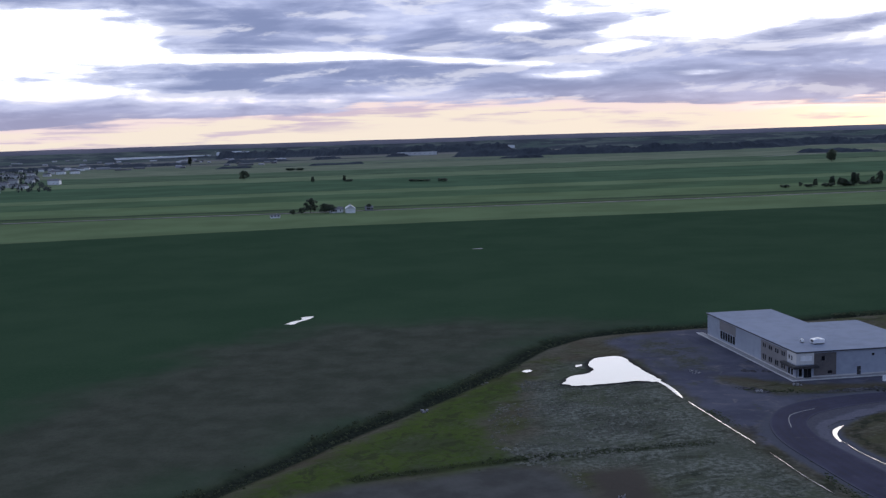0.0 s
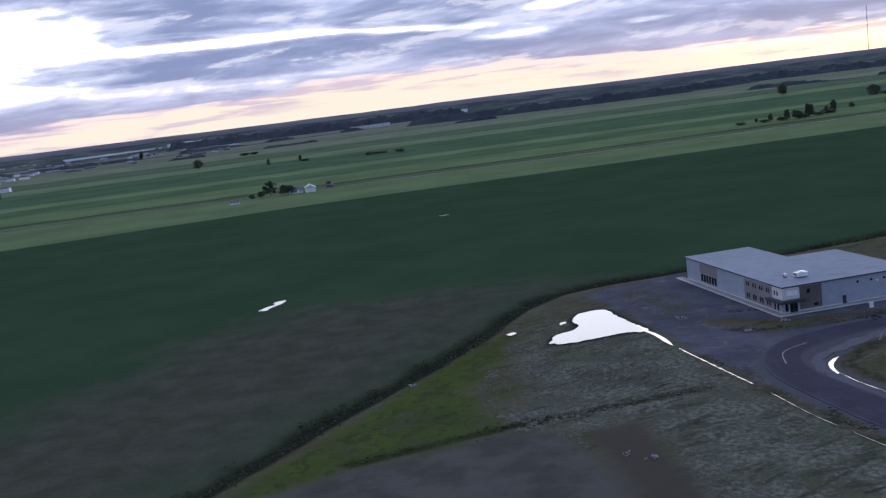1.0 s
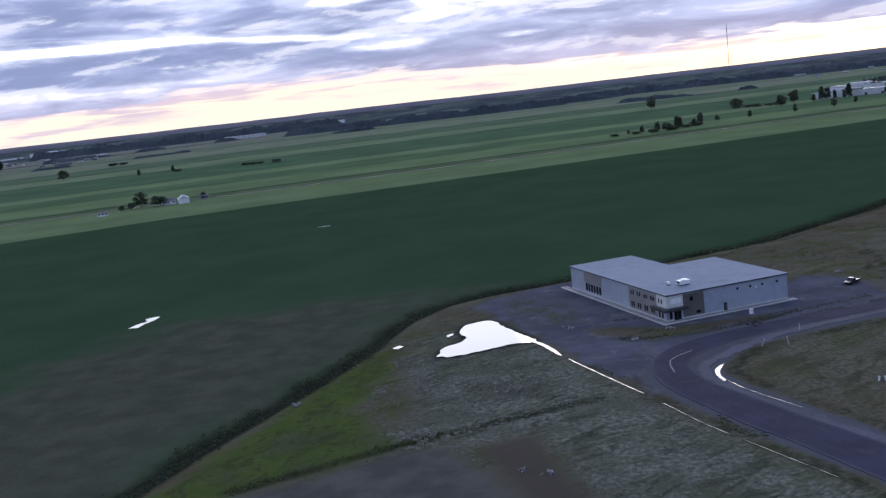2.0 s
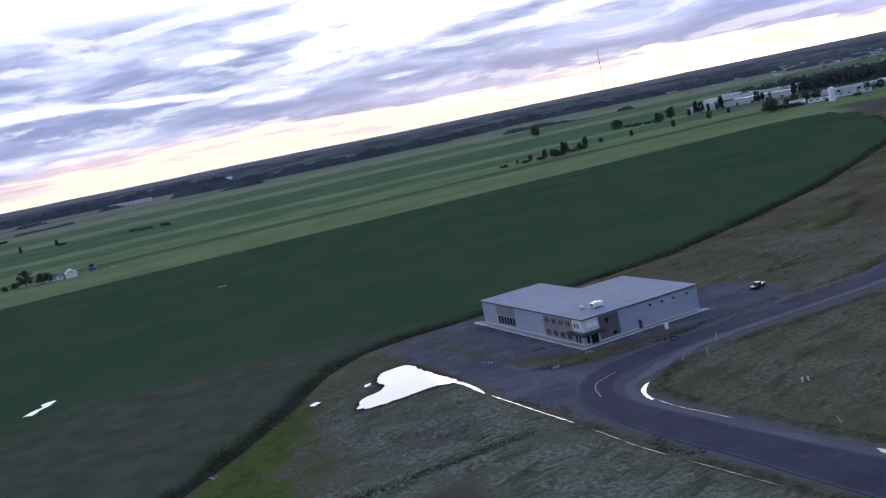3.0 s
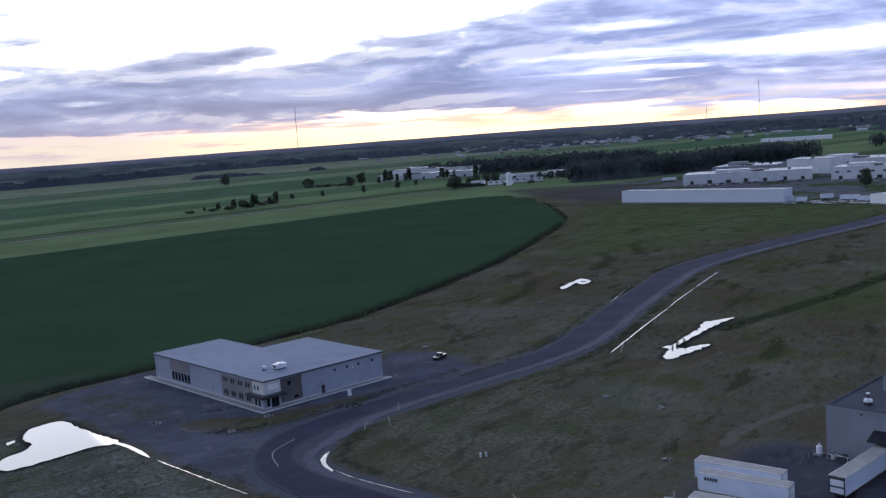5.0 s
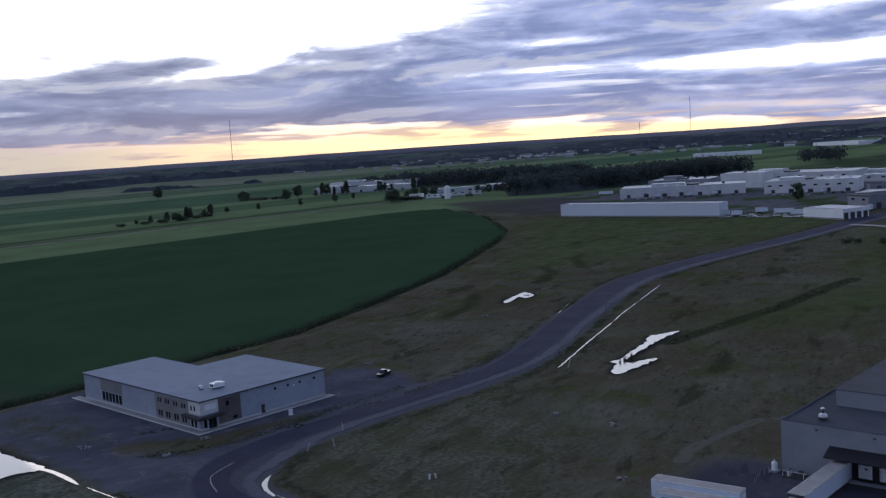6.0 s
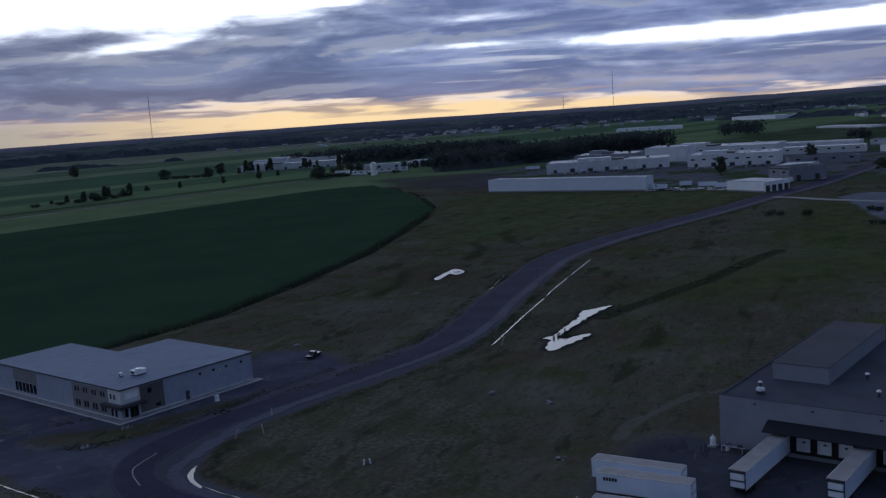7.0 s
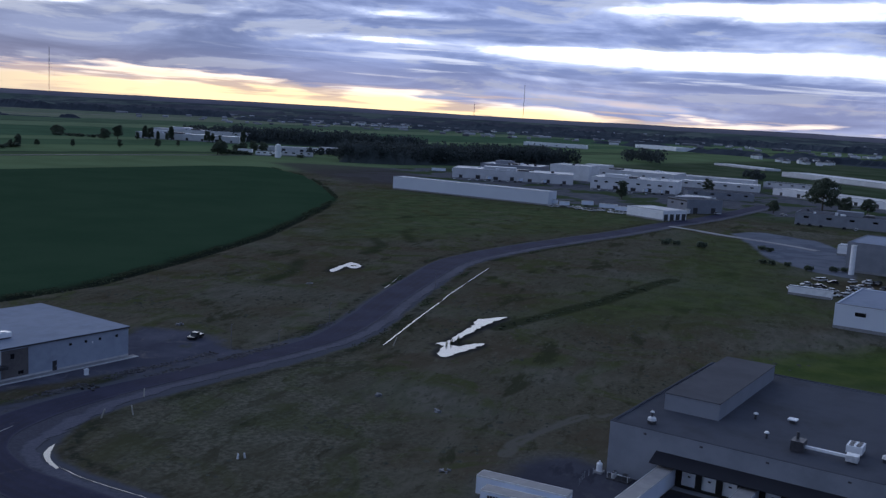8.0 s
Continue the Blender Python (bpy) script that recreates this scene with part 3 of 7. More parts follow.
def build_ground():
    gx, gy = ground_lines(-4900, 4900, -130, 300, 3.0, 1.06), ground_lines(-4900, 4900, 80, 400, 3.0, 1.06)
    X, Y = np.meshgrid(gx, gy)
    px, py = X.ravel(), Y.ravel()
    fields = {"crop": inside_distance(px, py, CROP), "soil": inside_distance(px, py, SOIL), "bright": inside_distance(px, py, BRIGHT),
              "westlot": inside_distance(px, py, WESTLOT), "greybare": inside_distance(px, py, GREYBARE), "brownbare": inside_distance(px, py, BROWNBARE),
              "yard": np.minimum(inside_distance(px, py, YARD), -inside_distance(px, py, ISLAND)), "lot": inside_distance(px, py, LOT),
              "geast": inside_distance(px, py, GREEN_EAST), "gsouth": inside_distance(px, py, GREEN_SOUTH), "browneast": inside_distance(px, py, BROWN_EAST), "paved": inside_distance(px, py, PAVED_EAST), "gnear": inside_distance(px, py, GREEN_NEAR), "bendlot": inside_distance(px, py, BENDLOT),
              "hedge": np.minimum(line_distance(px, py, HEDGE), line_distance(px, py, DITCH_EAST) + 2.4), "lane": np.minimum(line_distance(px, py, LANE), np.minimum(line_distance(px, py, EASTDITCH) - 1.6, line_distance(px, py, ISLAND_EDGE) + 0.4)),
              "works": inside_distance(px, py, WORKS), "hollow": np.minimum.reduce([line_distance(px, py, q) for q in HOLLOWS]), "verge": line_distance(px, py, ROAD), "track": line_distance(px, py, TRACK), "bank": np.maximum.reduce([inside_distance(px, py, q) for q in (POND, PUDDLE_LONG, PUDDLE_SMALL)]), "glot": inside_distance(px, py, GREEN_LOT), "yardgreen": inside_distance(px, py, YARD_WEEDS)}
    # the ditch under the scrub, the pond bank and small swells
    z = -1.5 * np.exp(-(fields["hedge"] / 3.2) ** 2) - 0.15 * np.exp(-(fields["lane"] / 1.5) ** 2)
    swell = np.array([noise.noise((x * 0.05, y * 0.05, 0.3)) for x, y in zip(px, py)])
    calm = np.minimum.reduce([np.clip(-fields[k] / 12, 0, 1) for k in ("yard", "lot", "crop")] + [np.clip((fields["verge"] - 9) / 10, 0, 1)])
    z = z + 0.3 * swell * calm - 0.12 * calm
    near = (np.abs(px) < 1500) & (np.abs(py) < 2500)
    z = np.where(near, z, 0.0)
    nx, ny = len(gx), len(gy)
    i = np.arange(nx * ny).reshape(ny, nx)
    quads = np.stack([i[:-1, :-1], i[:-1, 1:], i[1:, 1:], i[1:, :-1]], -1).reshape(-1, 4)
    me = bpy.data.meshes.new("ground")
    me.from_pydata(np.stack([px, py, z], -1).tolist(), [], quads.tolist())
    for key, val in fields.items():
        me.attributes.new(key, "FLOAT", "POINT").data.foreach_set("value", np.clip(val, -400, 400).astype(np.float32))
    me.polygons.foreach_set("use_smooth", np.ones(len(quads), bool))
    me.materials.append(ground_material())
    return tagged(new("ground", me), "flat farmland with green crop, bare soil, dry grass and gravel", "ground", kind="structure")


def ground_material():
    mat = bpy.data.materials.new("ground")
    mat.use_nodes = True
    k = Nodes(mat.node_tree)
    pos = k.add("ShaderNodeTexCoord", 3)
    fine = k.noise(pos, 0.9, 6.0, 0.65)
    mid = k.noise(pos, 0.10, 5.0, 0.6)
    broad = k.noise(pos, 0.012, 4.0, 0.55)
    rough_edge = k.math("ADD", k.math("MULTIPLY", k.math("SUBTRACT", mid, 0.5), 10.0), k.math("MULTIPLY", k.math("SUBTRACT", fine, 0.5), 3.0))
    soft_edge = k.math("MULTIPLY", k.math("SUBTRACT", k.noise(pos, 0.03, 4.0, 0.6), 0.5), 60.0)

    def zone(name, soft=1.5, rag=0.3):
        return k.ramp(k.math("ADD", k.attr(name), k.math("MULTIPLY", rough_edge, rag)), -soft, soft)

    # far strip fields: bands across the direction in which the strips run
    sep = k.tree.nodes.new("ShaderNodeSeparateXYZ")
    k.tree.links.new(pos, sep.inputs[0])
    across = k.math("ADD", k.math("MULTIPLY", sep.outputs[0], -0.09), k.math("MULTIPLY", sep.outputs[1], 0.996))
    wavy = k.math("ADD", across, k.math("MULTIPLY", k.math("SUBTRACT", broad, 0.5), 14.0))
    strips = k.tree.nodes.new("ShaderNodeValToRGB")
    strips.color_ramp.interpolation = "CONSTANT"
    k.tree.links.new(k.math("DIVIDE", wavy, 4900.0), strips.inputs[0])
    els = strips.color_ramp.elements
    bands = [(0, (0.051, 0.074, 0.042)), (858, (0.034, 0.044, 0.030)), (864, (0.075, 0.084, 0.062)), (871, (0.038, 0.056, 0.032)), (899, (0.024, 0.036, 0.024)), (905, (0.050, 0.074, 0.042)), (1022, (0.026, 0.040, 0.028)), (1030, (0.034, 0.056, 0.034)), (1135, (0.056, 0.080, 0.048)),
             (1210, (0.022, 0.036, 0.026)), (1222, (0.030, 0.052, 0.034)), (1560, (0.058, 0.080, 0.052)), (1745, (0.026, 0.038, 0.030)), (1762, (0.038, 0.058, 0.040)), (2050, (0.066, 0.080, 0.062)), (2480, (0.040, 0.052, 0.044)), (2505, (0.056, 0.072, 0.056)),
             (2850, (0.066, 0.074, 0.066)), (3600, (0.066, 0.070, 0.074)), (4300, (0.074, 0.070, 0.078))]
    els[0].position, els[0].color = 0.0, (*bands[0][1], 1)
    els[1].position, els[1].color = bands[1][0] / 4900, (*bands[1][1], 1)
    for w, c in bands[2:]:
        e = els.new(w / 4900)
        e.color = (*c, 1)
    # strip colours lightened to put distance haze into them
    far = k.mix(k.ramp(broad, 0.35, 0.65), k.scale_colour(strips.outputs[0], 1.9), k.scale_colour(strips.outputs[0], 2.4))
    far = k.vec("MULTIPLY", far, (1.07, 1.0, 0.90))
    # dry grass of the open lots
    patch = k.noise(pos, 0.028, 6.0, 0.65, 0.8)
    patch_b = k.noise(k.vec("ADD", pos, (130.0, 47.0, 0.0)), 0.045, 6.0, 0.65, 1.2)
    # grass combed along the lot, with pale bleached streaks, olive and brown patches
    combed = k.vec("MULTIPLY", k.add("ShaderNodeVectorRotate", 0, None, Vector=pos, Angle=radians(-24)), (0.35, 1.0, 1.0))
    smear = k.noise(combed, 0.11, 5.0, 0.6, 0.2)
    smear_b = k.noise(k.vec("ADD", combed, (70.0, 15.0, 0.0)), 0.26, 5.0, 0.62, 0.2)
    dry = k.mix(k.ramp(fine, 0.3, 0.7), (0.066, 0.064, 0.048), (0.092, 0.089, 0.068))
    dry = k.mix(k.ramp(patch, 0.46, 0.60, 0, 0.8), dry, (0.073, 0.063, 0.046))
    dry = k.mix(k.ramp(patch_b, 0.49, 0.60, 0, 0.85), dry, (0.058, 0.068, 0.030))
    dry = k.mix(k.ramp(smear, 0.50, 0.70, 0, 0.7), dry, (0.110, 0.106, 0.086))
    tone = k.noise(k.vec("ADD", pos, (9.0, 210.0, 0.0)), 0.016, 4.0, 0.55, 0.3)
    dry = k.mix(k.ramp(tone, 0.53, 0.64, 0, 0.65), dry, k.mix(k.ramp(smear_b, 0.35, 0.65), (0.082, 0.084, 0.070), (0.132, 0.131, 0.116)))
    dry = k.mix(k.ramp(tone, 0.36, 0.47, 0.6, 0.0), dry, (0.066, 0.055, 0.038))
    clump = k.noise(k.vec("ADD", combed, (5.0, 44.0, 0.0)), 0.075, 6.0, 0.66, 0.3)
    dry = k.mix(k.ramp(clump, 0.56, 0.64, 0, 0.8), dry, (0.034, 0.038, 0.022))
    dry = k.mix(k.ramp(smear_b, 0.55, 0.70, 0, 0.55), dry, (0.046, 0.047, 0.028))
    # coarse tussock grain: paler and darker patches a metre or two across
    tussock = k.noise(k.vec("ADD", combed, (17.0, 3.0, 0.0)), 0.55, 5.0, 0.72, 0.3)
    dry = k.mix(k.ramp(tussock, 0.56, 0.70, 0, 0.5), dry, (0.128, 0.126, 0.104))
    dry = k.mix(k.ramp(tussock, 0.34, 0.44, 0.6, 0), dry, (0.036, 0.036, 0.024))
    pale = k.mix(k.ramp(fine, 0.36, 0.66), (0.060, 0.062, 0.050), (0.145, 0.145, 0.125))
    pale = k.mix(k.ramp(mid, 0.46, 0.64, 0, 0.8), pale, (0.066, 0.068, 0.052))
    # dark clods, and the shadows among them painted as random patches
    pale = k.mix(k.ramp(k.noise(combed, 0.20, 6.0, 0.68, 0.4), 0.51, 0.62, 0, 0.8), pale, (0.040, 0.042, 0.030))
    pale = k.mix(k.ramp(patch_b, 0.50, 0.62, 0, 0.55), pale, (0.058, 0.062, 0.036))
    pale = k.mix(k.ramp(k.noise(k.vec("ADD", combed, (40.0, 8.0, 0.0)), 0.42, 5.0, 0.7, 0.5), 0.57, 0.66, 0, 0.8), pale, (0.026, 0.029, 0.022))
    dry = k.mix(k.math("MULTIPLY", zone("bendlot", 12.0, 1.6), 0.6), dry, k.vec("MULTIPLY", pale, (1.0, 1.02, 0.98)))
    dry = k.mix(zone("westlot", 5.0, 0.8), k.vec("MULTIPLY", dry, (1.03, 1.0, 0.96)), k.vec("MULTIPLY", pale, (1.08, 1.14, 1.12)))

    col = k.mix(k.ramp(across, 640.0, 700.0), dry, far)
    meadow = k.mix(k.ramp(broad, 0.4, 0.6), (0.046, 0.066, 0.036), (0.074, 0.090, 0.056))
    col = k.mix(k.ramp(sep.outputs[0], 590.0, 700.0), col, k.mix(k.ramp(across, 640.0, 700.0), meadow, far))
    paving = k.mix(k.ramp(mid, 0.35, 0.65), (0.085, 0.087, 0.100), (0.120, 0.122, 0.134))
    paving = k.mix(k.ramp(k.noise(pos, 0.022, 4.0, 0.6), 0.50, 0.56), paving, k.mix(mid, (0.044, 0.062, 0.030), (0.066, 0.084, 0.044)))
    col = k.mix(zone("works", 4.0, 0.5), col, paving)
    green = k.mix(k.ramp(mid, 0.35, 0.65), (0.044, 0.062, 0.028), (0.074, 0.092, 0.042))
    col = k.mix(k.math("MULTIPLY", zone("geast", 25.0, 2.0), 0.85), col, k.mix(k.ramp(patch_b, 0.46, 0.60, 0.0, 0.75), k.vec("MULTIPLY", green, (1.12, 1.12, 1.08)), k.vec("MULTIPLY", dry, (1.0, 1.0, 0.9))))
    col = k.mix(k.math("MULTIPLY", zone("gsouth", 25.0, 2.4), 0.65), col, k.vec("MULTIPLY", green, (0.98, 1.0, 0.85)))
    col = k.mix(k.math("MULTIPLY", zone("gnear", 9.0, 1.2), 0.85), col, k.mix(k.ramp(mid, 0.35, 0.65), (0.044, 0.070, 0.020), (0.078, 0.100, 0.030)))
    crop = k.mix(k.ramp(k.noise(pos, 0.02, 5.0, 0.6), 0.35, 0.65), (0.030, 0.056, 0.031), (0.037, 0.064, 0.036))
    crop = k.mix(k.ramp(fine, 0.4, 0.7, 0.0, 0.35), crop, (0.046, 0.076, 0.043))
    col = k.mix(zone("crop", 1.0, 0.2), col, crop)
    soil = k.mix(k.ramp(mid, 0.3, 0.7), (0.047, 0.052, 0.039), (0.069, 0.073, 0.057))
    soil = k.mix(k.ramp(fine, 0.45, 0.65, 0.0, 0.3), soil, (0.034, 0.048, 0.030))
    soil_f = k.ramp(k.math("ADD", k.attr("soil"), soft_edge), -14.0, 22.0)
    col = k.mix(k.math("MULTIPLY", soil_f, zone("crop", 1.0, 0.2)), col, soil)
    col = k.mix(k.math("MULTIPLY", zone("bright", 4.0, 1.3), k.math("MULTIPLY", k.ramp(fine, 0.3, 0.6, 0.5, 1.0), k.ramp(mid, 0.3, 0.55, 0.65, 1.0))), col, k.mix(k.ramp(mid, 0.3, 0.7), (0.034, 0.056, 0.015), (0.064, 0.090, 0.022)))
    col = k.mix(k.math("MULTIPLY", zone("bright", 5.0, 1.5), k.ramp(k.noise(pos, 0.2, 6.0, 0.72, 0.6), 0.50, 0.62, 0, 0.75)), col, (0.038, 0.044, 0.024))
    col = k.mix(zone("greybare", 3.0, 0.4), col, k.mix(k.ramp(mid, 0.35, 0.65), (0.060, 0.060, 0.056), (0.085, 0.085, 0.080)))
    col = k.mix(zone("brownbare", 3.0, 0.6), col, k.mix(mid, (0.055, 0.048, 0.040), (0.075, 0.066, 0.056)))
    gravel = k.mix(k.ramp(mid, 0.35, 0.65), (0.068, 0.072, 0.101), (0.095, 0.100, 0.133))
    gravel = k.mix(k.ramp(patch_b, 0.45, 0.62, 0.0, 0.7), gravel, (0.058, 0.062, 0.088))
    gravel = k.mix(k.ramp(k.noise(pos, 0.16, 6.0, 0.7, 1.0), 0.56, 0.70, 0.0, 0.7), gravel, (0.155, 0.152, 0.16))
    gravel = k.mix(k.ramp(k.noise(k.vec("ADD", pos, (31.0, 77.0, 0.0)), 0.12, 6.0, 0.7), 0.60, 0.70, 0.0, 0.6), gravel, (0.070, 0.076, 0.050))
    weeds = k.math("MULTIPLY", zone("yardgreen", 5.0, 1.4), k.ramp(k.noise(pos, 0.14, 6.0, 0.7, 0.6), 0.42, 0.58, 0.15, 0.8))
    gravel = k.mix(weeds, k.vec("MULTIPLY", gravel, (1.04, 1.0, 0.95)), k.mix(k.ramp(fine, 0.4, 0.62), (0.050, 0.056, 0.034), (0.082, 0.082, 0.062)))
    col = k.mix(zone("yard", 2.5, 0.9), col, gravel)
    tarmac = k.mix(k.ramp(mid, 0.35, 0.65), (0.048, 0.049, 0.064), (0.066, 0.067, 0.085))
    tarmac = k.mix(k.ramp(k.noise(pos, 0.22, 6.0, 0.7, 0.8), 0.54, 0.66, 0.0, 0.6), tarmac, (0.092, 0.090, 0.098))
    tarmac = k.mix(k.ramp(k.noise(k.vec("ADD", combed, (12.0, 61.0, 0.0)), 0.2, 5.0, 0.65), 0.56, 0.66, 0.0, 0.6), tarmac, (0.030, 0.031, 0.042))
    col = k.mix(k.ramp(k.math("ADD", k.attr("lot"), k.math("MULTIPLY", rough_edge, 0.7)), -6.0, -1.0, 0.0, 0.55), col, k.mix(k.ramp(fine, 0.35, 0.65), (0.070, 0.068, 0.066), (0.105, 0.102, 0.098)))
    col = k.mix(zone("lot", 2.2, 0.7), col, tarmac)
    col = k.mix(zone("glot", 1.6, 0.5), col, k.mix(k.ramp(fine, 0.35, 0.65), (0.036, 0.042, 0.018), (0.054, 0.060, 0.028)))
    col = k.mix(k.math("MULTIPLY", zone("browneast", 12.0, 2.0), 0.8), col, k.mix(mid, (0.052, 0.048, 0.050), (0.075, 0.068, 0.066)))
    col = k.mix(zone("paved", 2.0, 0.4), col, k.mix(k.ramp(patch_b, 0.38, 0.62), (0.112, 0.122, 0.152), (0.158, 0.168, 0.20)))
    verge = k.ramp(k.math("ADD", k.attr("verge"), k.math("MULTIPLY", rough_edge, 0.35)), 7.0, 8.8, 1.0, 0.0)
    spoil = k.math("MULTIPLY", k.ramp(k.math("ADD", k.attr("verge"), k.math("MULTIPLY", rough_edge, 0.9)), 7.0, 12.0, 1.0, 0.0), k.ramp(k.noise(pos, 0.22, 6.0, 0.7, 0.5), 0.46, 0.60, 0.0, 0.8))
    col = k.mix(k.math("MULTIPLY", spoil, 0.9), col, k.mix(k.ramp(k.noise(pos, 0.5, 5.0, 0.7), 0.42, 0.60), (0.044, 0.042, 0.034), (0.118, 0.112, 0.104)))
    # dark patchy weedy bands in the ditch lines on both sides of the road
    open_side = k.math("SUBTRACT", 1.0, zone("yard", 2.5, 0.9))
    rank_d = k.math("ABSOLUTE", k.math("SUBTRACT", k.math("ADD", k.attr("verge"), k.math("MULTIPLY", rough_edge, 0.25)), 10.2))
    col = k.mix(k.math("MULTIPLY", open_side, k.math("MULTIPLY", k.ramp(rank_d, 0.5, 2.2, 0.85, 0.0), k.math("MULTIPLY", k.ramp(patch_b, 0.40, 0.54, 0.2, 1.0), k.ramp(k.noise(k.vec("ADD", pos, (3.0, 9.0, 0.0)), 0.45, 6.0, 0.72, 0.6), 0.40, 0.58, 0.15, 1.0)))), col, (0.028, 0.031, 0.022))
    col = k.mix(verge, col, k.mix(fine, (0.060, 0.063, 0.078), (0.098, 0.101, 0.120)))
    # lane weeds; the same dark paints the east ditch's shade and island kerb's shadow
    col = k.mix(k.ramp(k.math("ADD", k.attr("lane"), k.math("MULTIPLY", rough_edge, 0.12)), 0.5, 2.6, 0.75, 0.0), col, (0.027, 0.033, 0.017))
    col = k.mix(k.ramp(k.math("ADD", k.attr("hollow"), k.math("MULTIPLY", rough_edge, 0.55)), 0.0, 5.0, 0.75, 0.0), col, (0.030, 0.037, 0.019))
    # field ditch: dark weeds, with the deep ditch's shade painted into the colour
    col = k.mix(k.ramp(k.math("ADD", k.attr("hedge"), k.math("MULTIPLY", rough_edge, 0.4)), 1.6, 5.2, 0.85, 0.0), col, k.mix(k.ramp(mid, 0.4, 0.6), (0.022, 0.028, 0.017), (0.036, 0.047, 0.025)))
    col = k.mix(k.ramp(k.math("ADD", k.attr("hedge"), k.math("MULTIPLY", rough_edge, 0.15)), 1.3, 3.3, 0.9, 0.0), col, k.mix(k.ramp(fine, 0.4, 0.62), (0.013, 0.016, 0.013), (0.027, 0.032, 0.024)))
    col = k.mix(k.ramp(k.math("ADD", k.attr("bank"), k.math("MULTIPLY", rough_edge, 0.2)), -2.6, -0.4, 0.0, 0.9), col, (0.034, 0.034, 0.034))
    col = k.mix(k.ramp(k.math("ABSOLUTE", k.math("SUBTRACT", k.math("ADD", k.attr("track"), k.math("MULTIPLY", rough_edge, 0.12)), 0.9)), 0.2, 0.9, 0.75, 0.0), col, (0.115, 0.110, 0.096))
    h = k.math("ADD", k.math("MULTIPLY", fine, 0.6), k.math("MULTIPLY", mid, 1.5))
    normal = k.add("ShaderNodeBump", 0, None, Strength=0.5, Distance=0.35, Height=h)
    bs = k.add("ShaderNodeBsdfPrincipled", 0, None, Base_Color=col, Roughness=0.95, Specular_IOR_Level=0.0, Normal=normal)
    k.tree.links.new(bs, k.tree.nodes.new("ShaderNodeOutputMaterial").inputs[0])
    return mat


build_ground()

# ---------- roads ----------
shoulder_ob = tagged(new("road_shoulder", band(ROAD_LEFT, SHOULDER, -0.4, 0.05, 900, 0.9).data("road_shoulder", "shoulder")), "pale gravel shoulder along the asphalt road", "shoulder", kind="structure")
road_ob = tagged(new("road", band(ROAD_LEFT, ROAD_RIGHT, -0.3, 0.12).data("road", "asphalt")), "dark grey asphalt road with a sharp bend", "road", kind="structure")
for ob in (road_ob, shoulder_ob):
    ob.data.attributes.new("across", "FLOAT", "POINT").data.foreach_set("value", np.tile(np.array([0, 0, 1, 1], np.float32), len(ob.data.vertices) // 4))
bend_mark = smooth_line([(83.4, 211.2), (79.9, 209.4), (76.6, 207), (74.8, 203.4), (73.4, 198)], 1.0)
tagged(part("bend_line", ribbon(bend_mark, 0.17, 0.10, 0.126), "line_paint", road_ob, "worn white painted line"))
farm_road = smooth_line([(-900, 780), (-405, 838), (-79, 862), (270, 888), (440, 912), (700, 930)], 30)
tagged(new("farm_road", ribbon(farm_road, 6.0, -0.3, 0.15).data("farm_road", "farm_gravel")), "narrow pale road between the strip fields", "road", kind="structure")
far_road = smooth_line([(700, 2080), (1007, 2296), (1312, 2500), (1850, 2800), (2354, 3000), (2900, 3130)], 60)
tagged(new("far_road", ribbon(far_road, 16.0, -0.3, 0.2).data("far_road", "farm_gravel")), "pale straight road far across the fields", "road", kind="structure")
side_road = smooth_line([(528, 322), (526, 305), (520, 285), (513, 247), (505, 225)], 5)
tagged(new("side_road", ribbon(side_road, 5.0, -0.3, 0.07).data("side_road", "concrete")), "short concrete side road on grass", "road", kind="structure")

# ---------- standing water ----------
def ragged(outline, seed, amount, step=1.0):
    """Closed outline, rounded and made uneven."""
    c = smooth_line(outline + outline[:1], step)[:-1]
    rnd = random.Random(seed)
    off = rnd.uniform(0, 50)
    def shake(x, y, z):
        return amount * (noise.noise((x * 0.5, y * 0.5, z)) + 0.7 * noise.noise((x * 1.5, y * 1.5, z)))

    return [(x + shake(x, y, off), y + shake(x, y, off + 9)) for x, y in c]


def pool(name, outline, label, z=0.06, seed=1, amount=0.6, step=1.0):
    bm = bmesh.new()
    loop = [bm.verts.new((x, y, z)) for x, y in ragged(outline, seed, amount, step)]
    bmesh.ops.triangle_fill(bm, use_beauty=True, edges=[bm.edges.new((a, b)) for a, b in zip(loop, loop[1:] + loop[:1])])
    bmesh.ops.recalc_face_normals(bm, faces=bm.faces)
    if sum(f.normal.z for f in bm.faces) < 0:
        bmesh.ops.reverse_faces(bm, faces=bm.faces)
    me = bpy.data.meshes.new(name)
    bm.to_mesh(me)
    bm.free()
    me.materials.append(M["water"])
    return tagged(new(name, me), label, "water", kind="structure")


pool("pond_water", POND, "shallow heart-shaped pond mirroring the pale sky", seed=2)
tagged(new("channel_water", ribbon(smooth_line(CHANNEL, 1.2), 1.1, -0.3, 0.07, wobble=0.15, seed=3).data("channel_water", "water")), "narrow water-filled ditch beside the gravel yard", "water", kind="structure")
tagged(new("channel_water", ribbon(smooth_line(CHANNEL_A, 0.5), 0.27, -0.3, 0.07, wobble=0.9, seed=16).data("channel_water", "water")), "thin line of water beside the gravel yard", "water", kind="structure")
trickle = smooth_line(CHANNEL_B, 1.0)
for a, b, wide in ((0, 23, 0.12), (24, len(trickle), 0.09)):
    tagged(new("channel_water", ribbon(trickle[a:b], wide, -0.3, 0.06, wobble=0.9, seed=a + 2).data("channel_water", "water")), "thin trickle of water in a roadside ditch", "water", kind="structure")
